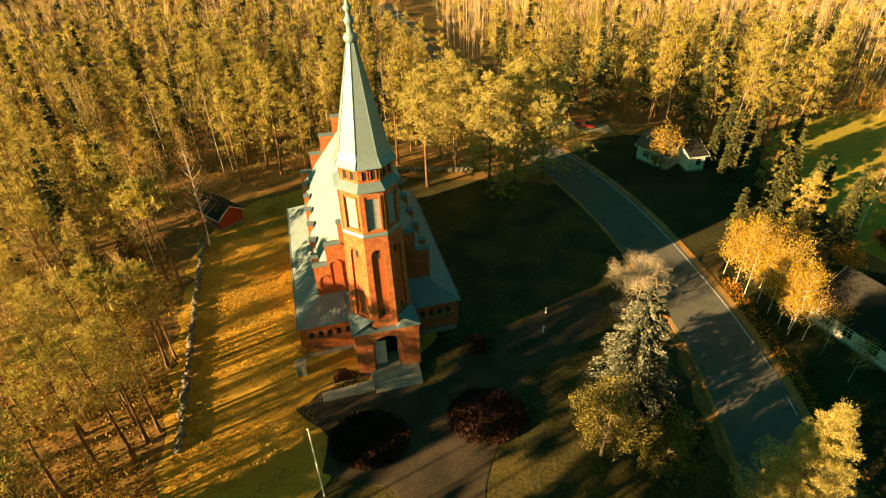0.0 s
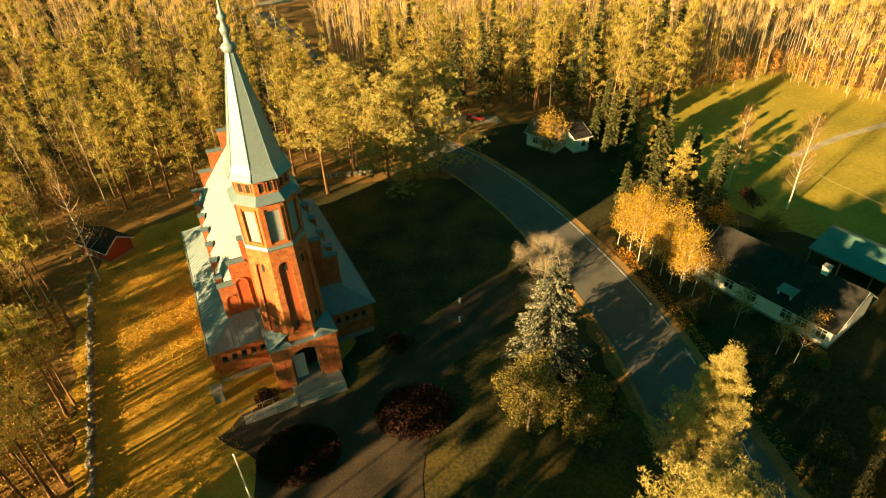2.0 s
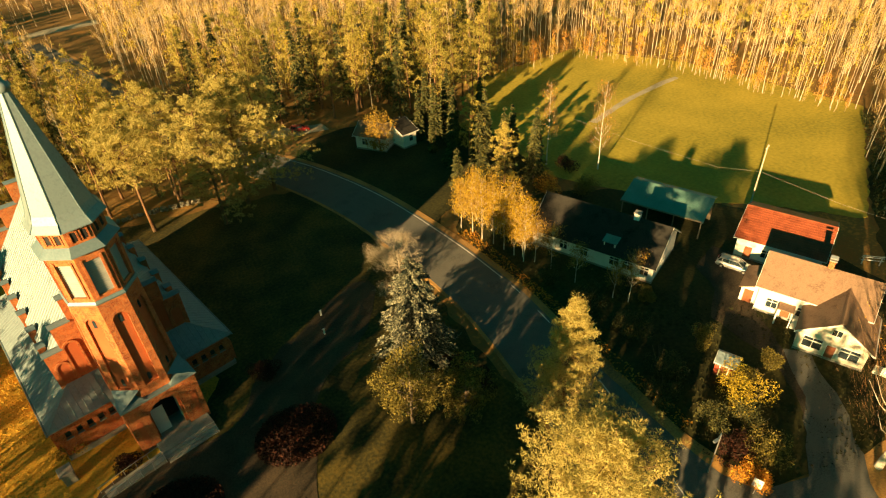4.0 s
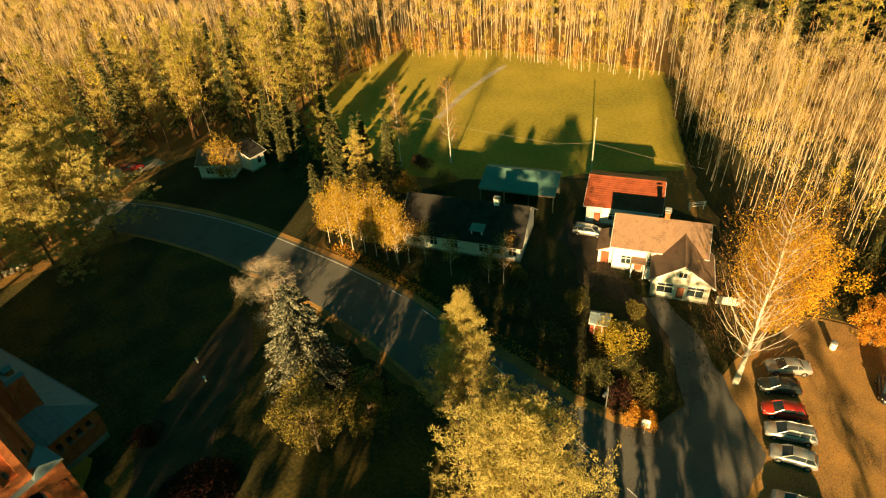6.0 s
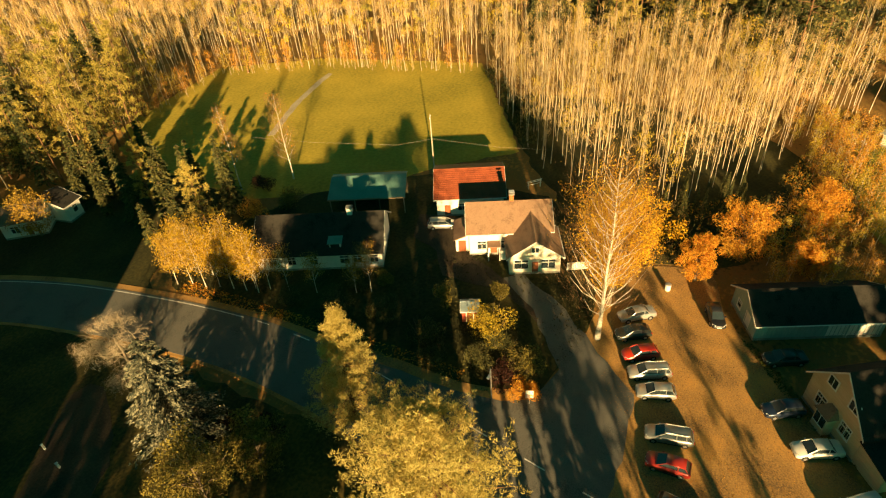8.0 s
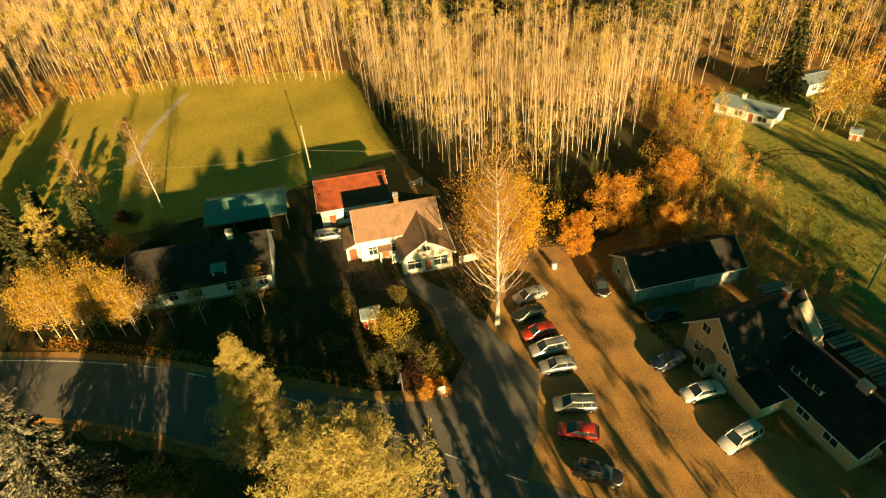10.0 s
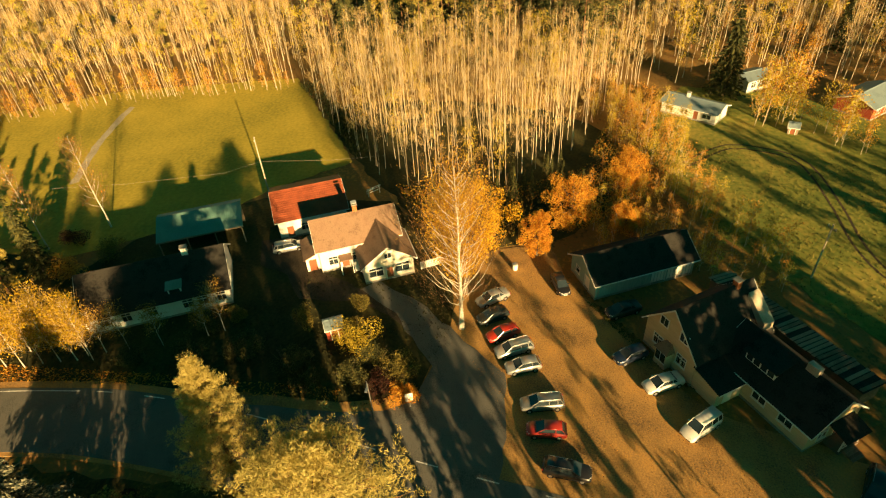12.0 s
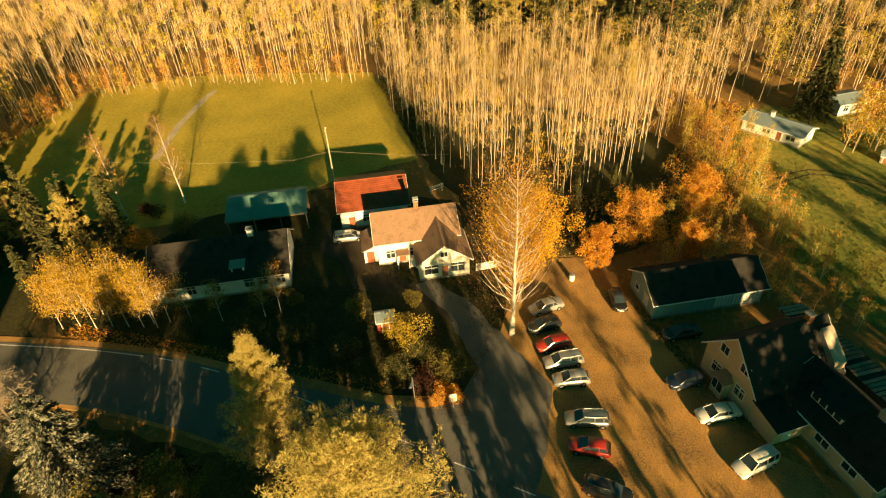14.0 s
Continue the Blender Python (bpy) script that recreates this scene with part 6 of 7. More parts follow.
def forest(name, poly, spacing, mix, label, seed, scale=(0.8, 1.15), keep=free):
    """A wood over a polygon of the plan: one object of many trees."""
    rng = np.random.default_rng(seed)
    xs, ys = [p[0] for p in poly], [p[1] for p in poly]
    mats = [BARK_PINE, PINE, SPRUCE, BARK_FOREST, TWIG, YELLOW, OLIVE, ORANGE]
    acc = [[[], [], 0] for _ in mats]
    kinds, wts = list(mix), np.array(list(mix.values())) / sum(mix.values())
    for gx in np.arange(min(xs), max(xs), spacing):
        for gy in np.arange(min(ys), max(ys), spacing):
            x, y = gx + rng.uniform(-0.5, 0.5) * spacing * 1.2, gy + rng.uniform(-0.5, 0.5) * spacing * 1.2
            k, s, th = rng.choice(len(kinds), p=wts), rng.uniform(*scale), rng.uniform(0, 6.28)
            v = int(rng.integers(0, 6))
            lean = rng.normal(size=2) * 0.025
            if not inside(x, y, poly) or not keep(x, y):
                continue
            c, sn = math.cos(th) * s, math.sin(th) * s
            kind = "far" + kinds[k] if kinds[k] in ("pine", "birch", "gold", "spruce") and math.hypot(x, y) > 150 else kinds[k]
            for (tv, tf), mi in TEMPL[kind][v]:
                a = acc[mi]
                zz = tv[:, 2] * s
                a[0].append(np.c_[tv[:, 0] * c - tv[:, 1] * sn + x + lean[0] * zz, tv[:, 0] * sn + tv[:, 1] * c + y + lean[1] * zz, zz - 0.1])
                a[1].append(tf + a[2])
                a[2] += len(tv)
    groups = [(np.concatenate(a[0]), np.concatenate(a[1]), m) for a, m in zip(acc, mats) if a[0]]
    ob = new(name, quads_mesh(name, groups))
    return tagged(ob, label, "forest", kind="stuff")


MIXED = {"pine": 6, "gold": 1.5, "birch": 2.0, "olive": 0.6, "spruce": 0.8}
forest("pine_forest", [(-125, 100), (-75, 100), (-41, 96), (-10, 100), (12, 101), (20, 108), (12, 130), (4, 160), (-60, 166), (-122, 140)], 4.6, MIXED, "autumn forest of tall pines with birches behind the church", 1, (0.75, 1.05))
forest("birch_forest", [(4, 160), (-10, 245), (-120, 225), (-160, 170), (-160, 110), (-122, 140), (-60, 166)], 4.6, {"birch": 9, "gold": 2.2, "pine": 2.5}, "bare birches and pines far behind the church", 10, (0.8, 1.05))
forest("birch_forest", [(-160, 170), (-120, 225), (-10, 245), (90, 225), (150, 150), (190, 62), (240, 62), (300, 100), (230, 250), (100, 345), (-20, 380), (-140, 340), (-230, 240), (-230, 120), (-160, 110)], 8.2, {"farbirch": 8, "fargold": 2.4, "farpine": 1.0}, "far golden birch forest", 41, (0.9, 1.2))
forest("spruce_forest", [(-160, 175), (-120, 228), (-60, 240), (-70, 262), (-130, 250), (-178, 190)], 6.0, {"farspruce": 4, "farpine": 1}, "dark spruces far behind the church", 42, (1.0, 1.25))
forest("birch_forest", [(205, 60), (240, 62), (300, 100), (360, 40), (360, -160), (240, -220), (120, -150), (205, -100)], 8.6, {"farbirch": 6, "farspruce": 4, "fargold": 1.5}, "far mixed forest beyond the villas", 43, (0.95, 1.25))
# pines added outside the view to keep the churchyard shaded
forest("pine_forest", [(-52, -16), (-30, -16), (-24, 8), (-30, 26), (-36, 26.5), (-50, 17)], 7.4, {"farpine": 6, "farspruce": 1}, "very tall pines set out of view to shade the churchyard", 51, (0.98, 1.12), lambda x, y: 12 < 0.866 * y - 0.5 * x < 34)
forest("birch_thicket", [(80, 115.5), (108, 118.5), (120.5, 94), (124, 75), (127.5, 56), (131, 57), (127, 78), (123.5, 97), (110, 122.5), (80, 119)], 2.1, {"young": 6, "gold": 0.8}, "young golden birches along the far edge of the field", 44, (0.3, 0.85), lambda x, y: True)
# belts of trees added below the view to shade garden and road
forest("spruce_forest", [(9, 1), (13, 3.5), (5, 17.5), (1, 15)], 2.6, {"farspruce": 2, "farpine": 1}, "unseen young spruces and pines placed to shade the garden", 49, (0.66, 0.74), lambda x, y: True)
forest("spruce_forest", [(17.5, -0.3), (20.9, 1.7), (17.9, 6.9), (14.5, 4.9)], 2.2, {"farspruce": 1}, "unseen low spruces placed to shade the road", 50, (0.42, 0.48), lambda x, y: True)
forest("spruce_forest", [(13.6, 4.4), (17.5, 6.9), (10, 20), (5.6, 18)], 2.5, {"farspruce": 2, "farpine": 1}, "unseen young spruces and pines placed to shade the garden", 48, (0.68, 0.76), lambda x, y: True)
# pines outside the view, added to shade the yard of the tan house
forest("pine_forest", [(17, -32), (22, -40), (6, -50), (1, -42)], 4.4, {"farpine": 3, "farspruce": 1}, "unseen tall pines placed to shade the tan house yard", 46, (1.0, 1.15), lambda x, y: True)
forest("pine_forest", [(-29.8, 36), (-32, 50), (-36.5, 68), (-40, 68), (-38, 50), (-36.5, 36)], 5.4, {"highpine": 1}, "slender high-crowned pines beside the stone wall", 47, (0.5, 0.75), lambda x, y: True)
forest("birch_thicket", [(66, -11), (62, -24), (57, -33), (63, -35), (72, -29.5), (84, -24), (90, -14), (80, -9)], 2.3, {"young": 4}, "young golden birches behind the outbuilding", 45, (0.3, 0.62), lambda x, y: True)
forest("pine_forest", [(-45, 70), (-45, 80), (-62, 72), (-62, 62)], 4.0, {"spruce": 2, "pine": 2}, "dark spruces and pines behind the red shed", 28, (0.9, 1.05))
# never in view: added for the long shadows on house and field
forest("pine_forest", [(-9, 9.5), (-26, 9.5), (-26, 5), (-16, 5)], 3.0, {"highpine": 1}, "unseen very tall high-crowned pines placed to shade the field", 30, (1.12, 1.18), lambda x, y: True)
forest("pine_forest", [(-105, 76), (-64, 46), (-41, 62), (-41, 96), (-75, 100), (-105, 100)], 5.3, {"nearpine": 5, "nearolive": 0.8, "bare": 3.4, "gold": 0.7}, "autumn pines and birches beside the church lawn", 21, (0.66, 0.92))
LAWN_WOOD = [(-56, 26), (-46, 22), (-30, 30), (-29, 34), (-33, 50), (-39, 64), (-60, 56)]
forest("pine_forest", LAWN_WOOD, 4.3, {"lawnpine": 6, "nearolive": 2.2, "bare": 2, "gold": 0.8}, "leafy trees and tall pines beside the church lawn", 2, (0.78, 0.98), lambda x, y: free(x, y) and 0.866 * y - 0.5 * x < 63)
forest("pine_forest", LAWN_WOOD, 5.4, {"lawnpine": 3, "nearolive": 2.0, "bare": 4, "gold": 0.8}, "leafy trees and pines beside the church lawn", 31, (0.58, 0.82), lambda x, y: free(x, y) and 0.866 * y - 0.5 * x >= 63)
# mostly out of view; added to throw shade on the forecourt
forest("pine_forest", [(-70, -34), (-30, -22), (-24, 8), (-30, 26), (-36, 26.5), (-50, 17), (-70, 4)], 4.6, {"farpine": 6, "farspruce": 2, "olive": 1}, "tall pines south of the church, placed for their shade", 22, (0.82, 0.98), lambda x, y: 0.866 * y - 0.5 * x >= 34)
# unseen crowns added to cut the sun from the white house roof
forest("pine_forest", [(-4, 9.5), (-8, 11), (-22, 12), (-26, 12), (-22, 8.5), (-12, 6)], 2.7, {"highpine": 1}, "unseen tall high-crowned pines placed to shade the white house", 24, (0.96, 1.03), lambda x, y: True)
# out of view; added to throw shade over the drive
forest("unseen_shade_trees", [(4, -14), (16, -10), (13, 0), (7, -2), (3, -7)], 3.1, {"pine": 1, "spruce": 4}, "unseen tall pines placed for their shade across the road", 25, (0.9, 1.0), lambda x, y: 0.866 * y - 0.5 * x < -11)
# unseen stand added for the long shadows across the meadow
forest("pine_forest", [(30, -96), (66, -92), (58, -70), (40, -62), (30, -70)], 8.0, {"pine": 4, "spruce": 1}, "unseen tall pines placed to shade the meadow", 26, (0.9, 1.1), lambda x, y: True)
forest("pine_forest", [(-31, 27), (-36, 27.5), (-54, 17.5), (-52, 15), (-34, 24)], 3.4, {"lawnpine": 3, "bare": 1}, "row of tall pines beside the church lawn", 27, (0.98, 1.12), lambda x, y: True)
forest("mixed_forest", [(14, 125), (30, 122), (40, 118), (56, 106), (66, 98), (79, 116), (92, 118), (80, 138), (20, 150), (4, 160)], 4.6, {"pine": 6, "birch": 1.5, "spruce": 2.4, "gold": 0.8}, "dark mixed wood beyond the side road", 3)
forest("birch_forest", [(4, 160), (20, 150), (80, 138), (92, 118), (110, 119), (121, 94), (128, 55), (138, 44), (150, 62), (190, 62), (150, 150), (90, 225), (-10, 245)], 3.9, {"birch": 9, "gold": 1.6, "pine": 0.4}, "dense bare birch forest beyond the field", 4)
forest("birch_forest", [(94, 30), (111, 42), (127, 53), (138, 42), (141, 10), (136, -22), (128, -28), (108, -14), (90, -8), (84, 4), (84, 22)], 2.9, {"birch": 11, "gold": 1.0}, "dense stand of bare white birches beside the field", 5, (0.66, 0.95))
forest("spruce_forest", [(138, 42), (141, 10), (137, -22), (205, -22), (205, 60), (150, 60)], 5.9, {"spruce": 6, "pine": 3, "gold": 0.8, "birch": 2}, "far green spruce forest", 6, (1.0, 1.3))
forest("birch_forest", [(150, -22), (130, -32), (130, -54), (118, -74), (95, -100), (120, -150), (205, -100), (205, -22)], 4.4, {"birch": 7, "gold": 2, "young": 2, "spruce": 0.6}, "bare birches behind the far villas", 7)
# unseen spruces added to darken the near end of the car park
forest("spruce_thicket", [(4, -24.5), (8.5, -26.5), (12, -17.5), (8.5, -15.5)], 3.0, {"farspruce": 2, "farpine": 1}, "unseen young spruces placed to shade the car park", 52, (0.44, 0.54), lambda x, y: -25 < 0.866 * y - 0.5 * x < -19.5)
# two unseen stands added for the shadow stripes on gravel and meadow
forest("unseen_shade_trees", [(-12, -34), (14, -30), (16, -12), (2, -4), (-12, -14)], 10.0, {"pine": 6}, "unseen tall pines placed for their shade across the road", 8, (0.85, 1.1), lambda x, y: True)
forest("unseen_shade_trees", [(0, -70), (26, -66), (24, -46), (16, -36), (-4, -40)], 3.9, {"farpine": 6, "farspruce": 1}, "unseen tall pines placed for their shade across the road", 23, (0.9, 1.15), lambda x, y: True)
forest("birch_thicket", [(-15, 190), (-10, 150), (-7, 128), (0, 128), (-1, 160), (-6, 190)], 4.0, {"young": 1}, "young birches in a gap of the forest", 35, (0.5, 0.9), lambda x, y: all((x - a) ** 2 + (y - b) ** 2 > 70 for a, b in _road))
# unseen crowns added to shade the path while the lawn stays lit
forest("pine_forest", [(-37, 14), (-42.5, 23), (-46, 22), (-40.5, 12)], 2.9, {"highpine": 1}, "unseen high-crowned pines placed to shade the church path", 36, (0.7, 0.76), lambda x, y: True)
# low dark spruces added to stand for the shaded hollow behind the birch
forest("spruce_thicket", [(71, 11), (82, 19.5), (85.5, 4), (91, -9), (82, -10), (76, -2)], 2.7, {"spruce": 3}, "young spruces added as shade behind the great birch", 34, (0.16, 0.34), lambda x, y: True)
forest("birch_thicket", [(116.5, -11), (120, -22), (117, -27.5), (107, -31.5), (97, -29), (92, -27.5), (79, -31), (68, -35.5), (64, -35), (72, -29), (84, -23.5), (98, -17)], 2.3, {"young": 4}, "young golden birches along the meadow edge", 9, (0.45, 0.85), lambda x, y: True)
forest("birch_thicket", [(105, -44), (111, -42.5), (117, -47), (113, -54), (108.5, -53), (106, -48)], 2.3, {"young": 4}, "young golden birches beside the villas", 32, (0.9, 1.4), lambda x, y: True)
forest("birch_thicket", [(100.5, -52), (105, -52), (107, -57), (101, -58), (96, -62), (95, -58)], 2.4, {"young": 4}, "young golden birches before the red villa", 33, (0.8, 1.15), lambda x, y: True)


# three unseen spruces added to lengthen the shade on the field
for i, (x, y) in enumerate([(-4.5, 13.2), (-7.2, 14.0), (-9.8, 13.6)]):
    hero_spruce(x, y, 25.5 - i, 360 + i, "unseen very tall spruce placed to shade the field", SPRUCE, 3000, 0.6, 0.1, 0.1)


# ---- ground cover ----
def scatter(name, poly, count, size, material, label, seed, up=1.0, z=0.1, keep=None):
    """Leaves or grass tufts strewn over a polygon of the plan."""
    rng = np.random.default_rng(seed)
    xs, ys = [q[0] for q in poly], [q[1] for q in poly]
    pts = []
    while len(pts) < count:
        x, y = rng.uniform(min(xs), max(xs)), rng.uniform(min(ys), max(ys))
        if inside(x, y, poly) and noise.noise((x * 0.12, y * 0.12, seed)) > rng.uniform(-0.5, 0.5) - 0.1 and (keep is None or keep(x, y)):
            pts.append((x, y, z * rng.uniform(0.5, 1.0)))
    c = np.array(pts)
    v, f = cards(c, size, 1.4, 0, rng, np.tile([0, 0, up], (count, 1)) if up else np.c_[rng.normal(size=(count, 2)), np.zeros(count)])
    v[:, 2] = np.maximum(v[:, 2], 0.035)
    return tagged(new(name, quads_mesh(name, [(v, f, material)])), label, "ground cover", kind="stuff")


LAWN_LEFT = [(-27, 31), (-33.5, 52), (-38, 76), (-28, 90), (-24, 78), (-17.5, 50), (-13, 38)]
scatter("grass_tufts", LAWN_LEFT, 12000, 0.16, LAWN, "tufts of golden autumn grass", 401, 1.0, 0.1)
scatter("fallen_leaves", LAWN_LEFT, 2500, 0.06, ORANGE, "fallen orange leaves on the lawn", 402, 0.0, 0.05)
scatter("grass_tufts", MEADOW_POLY, 7000, 0.2, TUFT, "rough tufts of meadow grass", 403, 1.0, 0.15)
LOT_POLY = [(33, 0), (46, 5.5), (56, 7), (66, 4), (67, -4), (60, -7), (51, -13), (41, -20), (36, -28), (30, -30), (27, -8)]
scatter("fallen_leaves", LOT_POLY, 9000, 0.055, ORANGE, "fallen orange leaves on the gravel", 404, 0.0, 0.06)
scatter("fallen_leaves", LOT_POLY, 3000, 0.06, REDLEAF, "fallen brown leaves on the gravel", 405, 0.0, 0.06)
scatter("grass_tufts", [(57, -8.5), (50, -13), (44, -17), (43, -19.5), (49, -15.5), (56, -10.5)], 900, 0.2, TUFT, "rough grass along the parking", 406, 1.0, 0.15)
scatter("grass_tufts", YARD_POLY, 6000, 0.22, SHADE_GRASS, "rough tufts of garden grass", 407, 1.0, 0.15, lambda x, y: not inside(x, y, [(44, 57), (56, 32), (84, 20), (84, 50), (66, 62)]))
scatter("fallen_leaves", [(38.4, 64), (39.4, 40), (38, 20), (40.5, 20), (41, 40), (41, 64)], 1500, 0.2, ORANGE, "fallen orange leaves on the road verge", 408, 0.0, 0.07)
BIRCH_EDGE = [(84, 22), (84, 2), (90, -10), (108, -16), (104, -30), (86, -24), (76, -18), (70, 2), (76, 16)]
# strip of dark leaf cards along the field's right edge
scatter("undergrowth", [(93, 31), (112, 42), (128, 53), (130, 49), (113, 38), (95, 28.5)], 2600, 0.3, SPRUCE, "dark low leaf strip along the edge of the field", 412, 0.6, 1.6)
scatter("undergrowth", BIRCH_EDGE, 4200, 0.3, DULL, "brown and olive undergrowth beside the birches", 409, 0.6, 1.0)
scatter("undergrowth", BIRCH_EDGE, 2600, 0.28, ORANGE, "orange undergrowth beside the birches", 411, 0.6, 0.8)
scatter("undergrowth", [(-52, 24), (-29, 31), (-33, 50), (-39, 70), (-60, 60)], 9000, 0.2, OLIVE, "low golden brush beneath the pines by the wall", 413, 0.6, 1.1)
scatter("undergrowth", [(-58, 30), (-30, 32), (-40, 66), (-41, 92), (-10, 99), (-12, 112), (-70, 112), (-100, 80)], 9000, 0.3, DULL, "olive undergrowth beneath the pines", 410, 0.6, 0.7)


# ---- small things ----
fp = thing("flagpole", pose(-12.2, 32.4, 0), "white wooden flagpole on the lawn", "flagpole")
part("pole", MB().tube([(0, 0, 0), (0, 0, 5), (0, 0, 10.0)], [0.09, 0.075, 0.045], 10), WHITE, fp)
part("knob", MB().lathe([(0.02, 9.98), (0.1, 10.06), (0.1, 10.16), (0.02, 10.24)], 8), WHITE, fp)
for x, y in ((13.3, 57.8), (12.4, 54.2)):
    b = thing("gate_post", pose(x, y, 0), "short white post in the churchyard", "post", "white posts")
    part("post", MB().box(-0.1, -0.1, 0, 0.1, 0.1, 0.85), WHITE, b, bevel=0.02)
    part("post_cap", MB().rings([[(-0.15, -0.15, 0.852), (0.15, -0.15, 0.852), (0.15, 0.15, 0.852), (-0.15, 0.15, 0.852)], [(-0.04, -0.04, 0.95), (0.04, -0.04, 0.95), (0.04, 0.04, 0.95), (-0.04, 0.04, 0.95)]]), WHITE, b)


def utility_pole(x, y, h, label, lean=0):
    u = thing("utility_pole", pose(x, y, 0, lean, 0, 20), label, "pole")
    part("pole", MB().tube([(0, 0, 0), (0, 0, h)], [0.14, 0.09], 8), PALEWOOD, u)
    part("crossarm", MB().box(-0.7, -0.06, h - 0.7, 0.7, 0.06, h - 0.58), OLDWOOD, u)
    for k in (-0.6, 0.0, 0.6):
        part("insulator", MB().lathe([(0.03, h - 0.58), (0.07, h - 0.5), (0.07, h - 0.36), (0.02, h - 0.3)], 8, (k, 0)), WHITE, u)


utility_pole(63.3, -38.2, 8.6, "weathered utility pole on the meadow")
utility_pole(102.1, -22.4, 6.5, "weathered utility pole by the birches")
utility_pole(80.4, 43.2, 11.5, "tall thin wooden pole behind the barn")
cb = thing("overhead_cable", pose(0, 0, 0), "thin pale overhead cable above the edge of the field", "cable")
part("wire", MB().tube([(75.0, 84.1, 4.0), (77.0, 66.0, 4.4), (78.2, 48.9, 6.0), (80.35, 43.2, 7.0)], [0.012] * 4, 4), PALEWOOD, cb)
part("wire", MB().tube([(80.45, 43.1, 7.0), (80.4, 30.7, 7.4), (82.0, 22.0, 7.5)], [0.012] * 3, 4), PALEWOOD, cb)
lp = thing("street_lamp", pose(36.9, 15.3, 0.0, 0, 0, 0), "thin grey street lamp leaning over the road", "street lamp")
part("pole", MB().tube([(0, 0, 0), (-0.1, 0, 5.8), (-0.2, 0.0, 6.2), (-1.2, -0.3, 6.4)], [0.07, 0.05, 0.045, 0.04], 8), STEEL, lp)
part("lamp_head", MB().box(-1.7, -0.45, 6.32, -1.1, -0.18, 6.46), STEEL, lp, bevel=0.03)
sg = thing("road_sign", pose(38.6, 11.6, 0, 0, 0, 110), "small pale sign on a post at the drive", "sign")
part("post", MB().tube([(0, 0, 0), (0, 0, 2.0)], [0.04, 0.04], 6), STEEL, sg)
pn = part("panel", MB().box(-0.42, -0.06, 1.0, 0.42, -0.03, 2.2), WHITE, sg)
part("letter_bar", MB().box(-0.3, -0.066, 1.8, 0.3, -0.061, 1.95), DOORBROWN, pn)
part("letter_bar", MB().box(-0.3, -0.066, 1.4, 0.2, -0.061, 1.5), TRIM, pn)
bn = thing("litter_bin", pose(62.9, 0.7, 0), "white bin standing on the gravel", "bin")
part("drum", MB().lathe([(0.3, 0.0), (0.36, 0.1), (0.36, 0.95), (0.3, 1.0)], 12), WHITE, bn)
part("lid", MB().lathe([(0.38, 1.002), (0.38, 1.08), (0.15, 1.2)], 12), STEEL, bn)
pf = thing("picket_fence", pose(62.2, 14.0, 0, 0, 0, -63), "white board fence beside the veranda", "fence")
part("rail", MB().box(0, 0, 0.35, 4.4, 0.05, 0.45).box(0, 0, 1.05, 4.4, 0.05, 1.15), WHITE, pf)
_bd = MB().box(0, -0.03, 0.1, 0.2, -0.002, 1.4).mesh("board", WHITE)
for i in range(18):
    part("board", _bd, None, pf, m=pose(i * 0.245, 0, 0))
rk = thing("drying_rack", pose(81.0, 25.8, 0, 0, 0, -45), "white wooden carpet rack in the shade", "rack")
for x in (0, 2.2):
    part("post", MB().box(x - 0.06, -0.06, 0, x + 0.06, 0.06, 1.5), WHITE, rk)
for z in (0.7, 1.15, 1.4):
    part("bar", MB().box(-0.3, -0.04, z, 2.5, 0.04, z + 0.07), WHITE, rk)
gp = thing("stone_pillar", pose(-6.64, 48.40, 0, 0, 0, 13.5) @ pose(-10.2, 2.5, 0), "pale stone gate pillar beside the church", "pillar")
part("shaft", MB().box(-0.55, -0.6, 0, 0.55, 0.6, 1.5), STONE, gp, bevel=0.05)
part("cap", MB().box(-0.68, -0.72, 1.502, 0.68, 0.72, 1.75), STONE, gp, bevel=0.06)
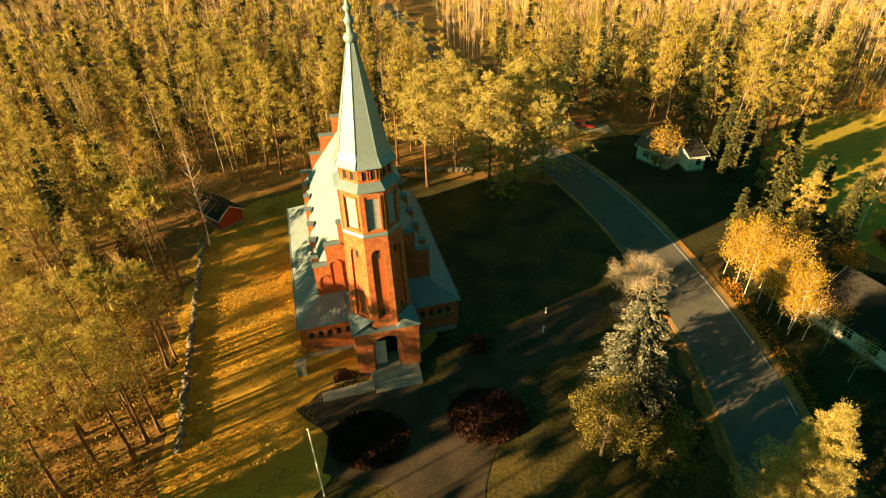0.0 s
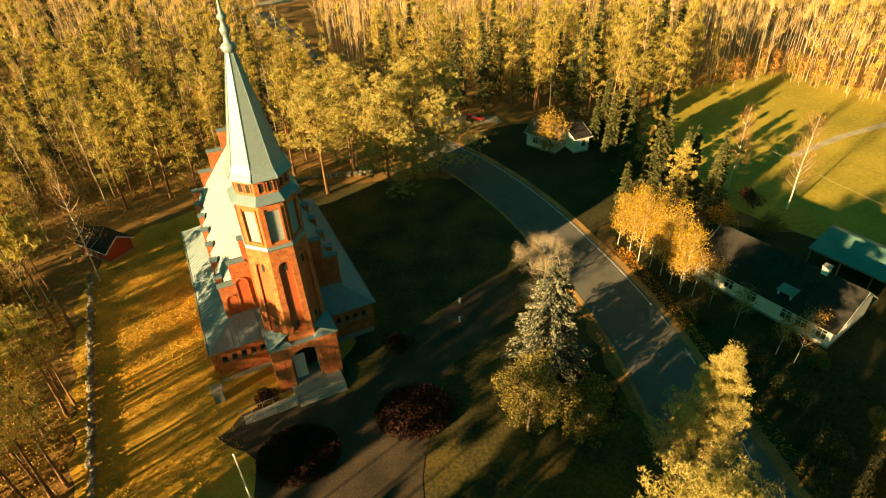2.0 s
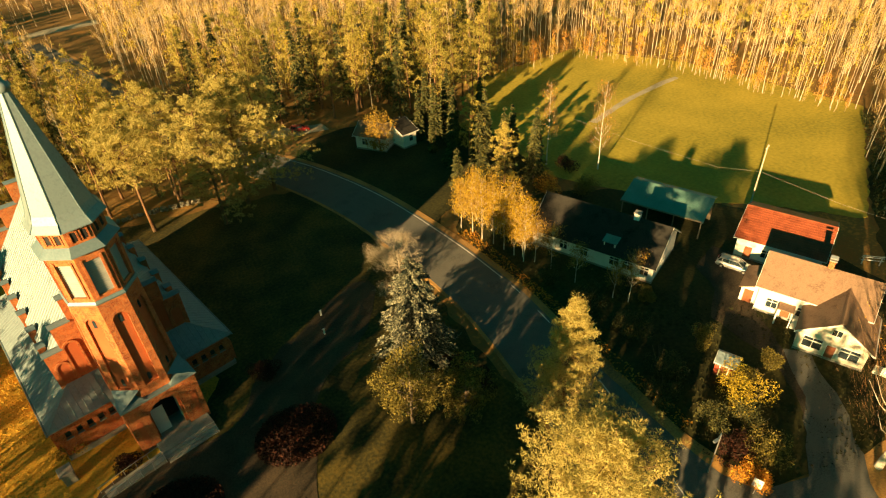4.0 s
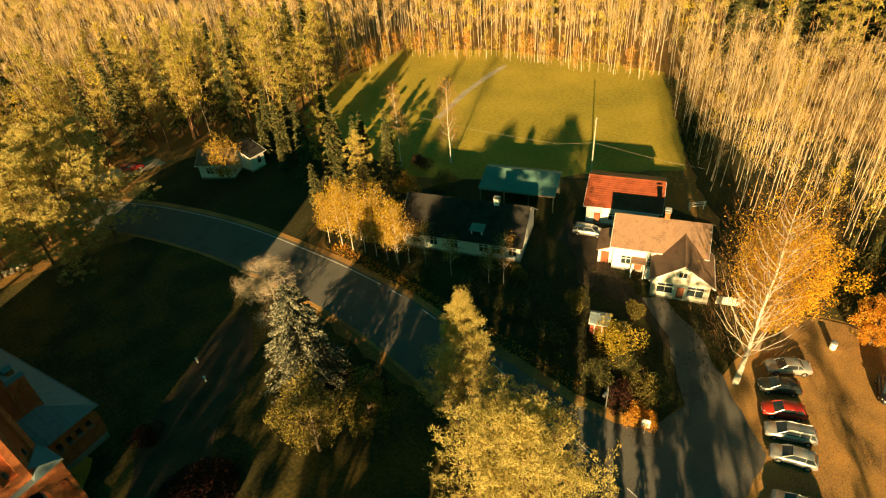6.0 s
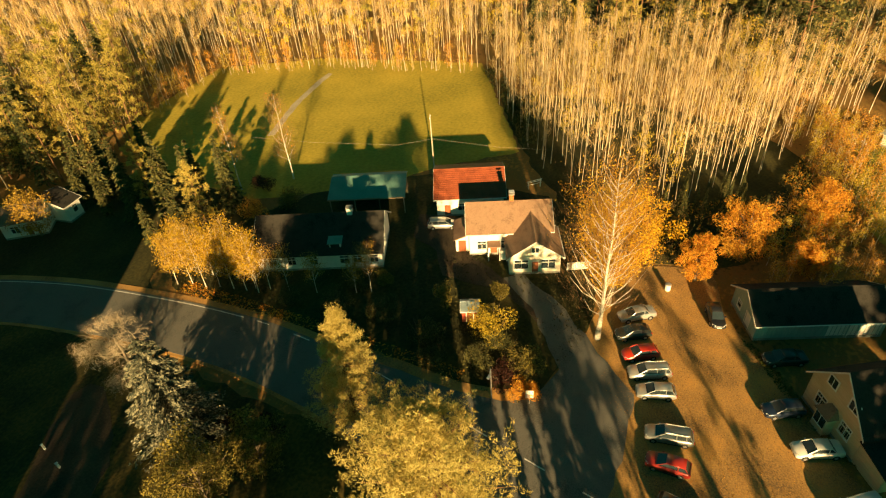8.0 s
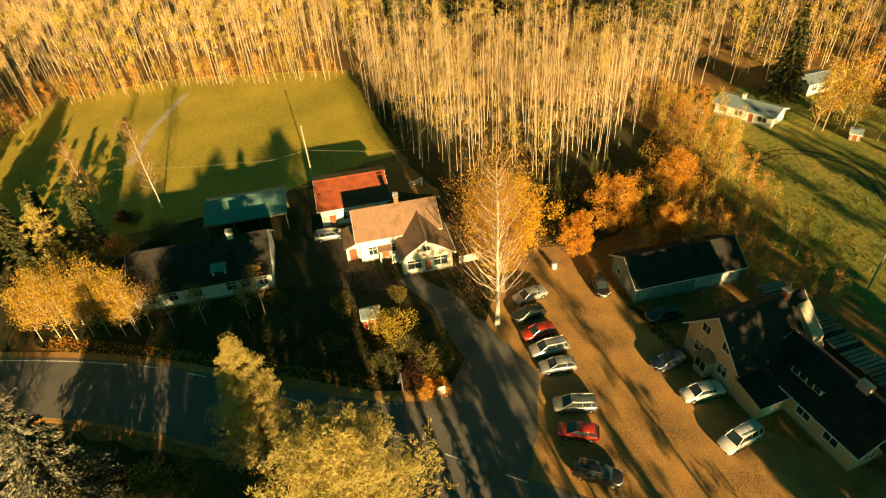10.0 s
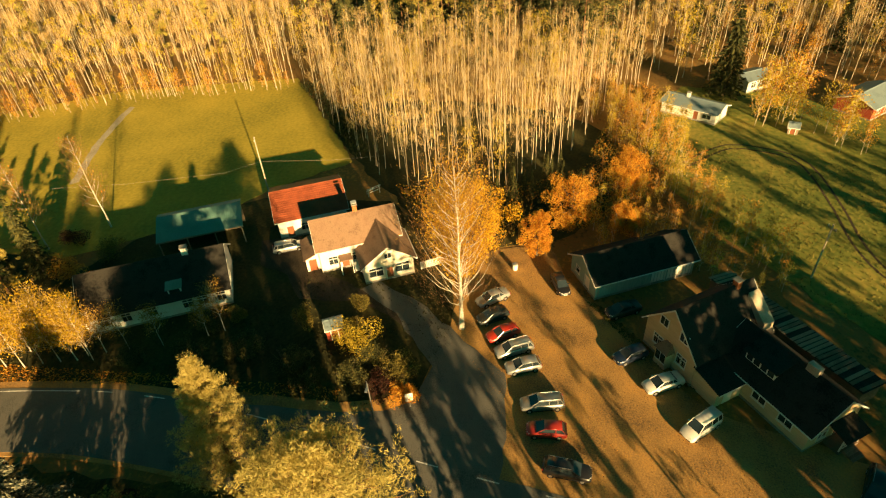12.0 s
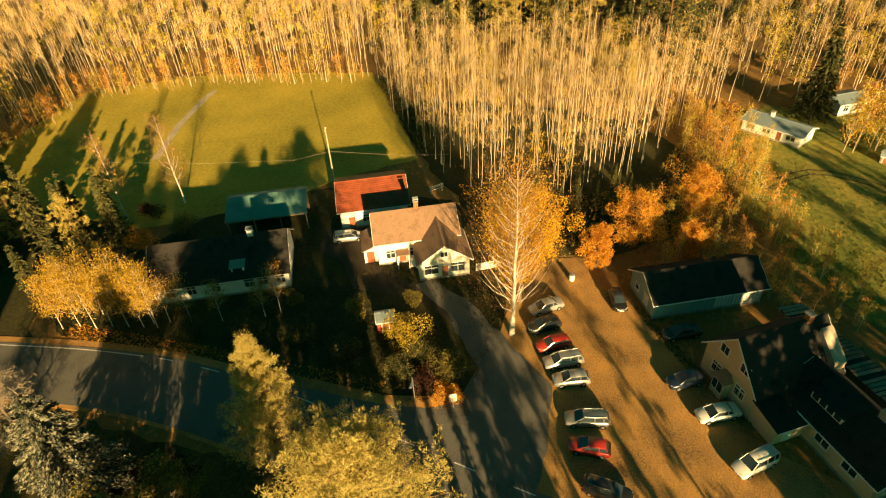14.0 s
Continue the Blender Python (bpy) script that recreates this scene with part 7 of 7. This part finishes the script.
# entrance platform and ramp
rp = thing("entrance_ramp", pose(-6.64, 48.40, 0, 0, 0, 13.5), "grey stone entrance steps with a long side ramp", "ramp")
for i in range(4):
    part("step", MB().box(-2.2 - i * 0.05, -3.0 + i * 0.42, 0.0, 3.3 + i * 0.02, -0.02, 0.14 + i * 0.13), STONE, rp, bevel=0.02)
part("ramp", MB().extrude([(-2.3, -2.6, 0.0), (-8.6, -2.6, 0.0), (-2.3, -2.6, 0.52)], (0, 1.3, 0)), STONE, rp)
for y in (-2.62, -1.28):
    part("handrail", MB().tube([(-8.6, y, 0.9), (-2.3, y, 1.42)], [0.03, 0.03], 6), STEEL, rp)
    for i in range(6):
        x = -8.5 + i * 1.22
        part("baluster", MB().tube([(x, y, 0.0), (x, y, 0.9 + 0.52 * (x + 8.6) / 6.3)], [0.022, 0.022], 6), STEEL, rp)
# dry stone wall along the churchyard
sw = thing("stone_wall", pose(0, 0, 0), "low dry wall of rounded field stones along the churchyard", "wall", kind="structure")
_sr = random.Random(8)
_stones = []
for k in range(4):
    b = MB()
    b.lathe([(0.05, 0.0), (0.3, 0.06), (0.36, 0.22), (0.28, 0.38), (0.06, 0.45)], 7)
    b.v = [(x * _sr.uniform(0.8, 1.25), y * _sr.uniform(0.8, 1.25), z * _sr.uniform(0.85, 1.15)) for x, y, z in b.v]
    _stones.append(b.mesh("stone", SHADE_STONE))
for line in ([(-24, 94.5), (-8, 98.8), (6, 98.2)], [(-28.2, 38), (-32, 53), (-38, 77)]):
    for q in smooth_line(line, 0.62):
        for lay in range(2):
            part("stone", _stones[_sr.randrange(4)], None, sw, m=pose(q[0] + _sr.uniform(-0.25, 0.25), q[1] + _sr.uniform(-0.25, 0.25), lay * 0.34, _sr.uniform(-15, 15), _sr.uniform(-15, 15), _sr.uniform(0, 360)))
# boards stacked in the garden and racks beside the barn
bp = thing("board_stack", pose(58.6, 56.6, 0, 0, 0, -40), "loose stack of pale boards beside the shed", "boards")
_pr = random.Random(21)
_pb = MB().box(-2.0, -0.09, 0, 2.0, 0.09, 0.05).mesh("board", PALEWOOD)
for i in range(14):
    part("board", _pb, None, bp, m=pose(_pr.uniform(-0.5, 0.5), _pr.uniform(-1.1, 1.1), 0.02 + i * 0.055, 0, 0, _pr.uniform(-35, 35)))
lr = thing("ladder_rack", pose(72.4, 27.2, 0, 0, 0, -66), "white metal rack with ladders beside the barn", "rack")
for x in (0.0, 1.8):
    part("post", MB().box(x - 0.05, -0.05, 0, x + 0.05, 0.05, 2.2), STEEL, lr)
for z in (0.7, 1.4, 2.1):
    part("shelf_bar", MB().box(-0.2, -0.5, z, 2.0, 0.5, z + 0.06), WHITE, lr)
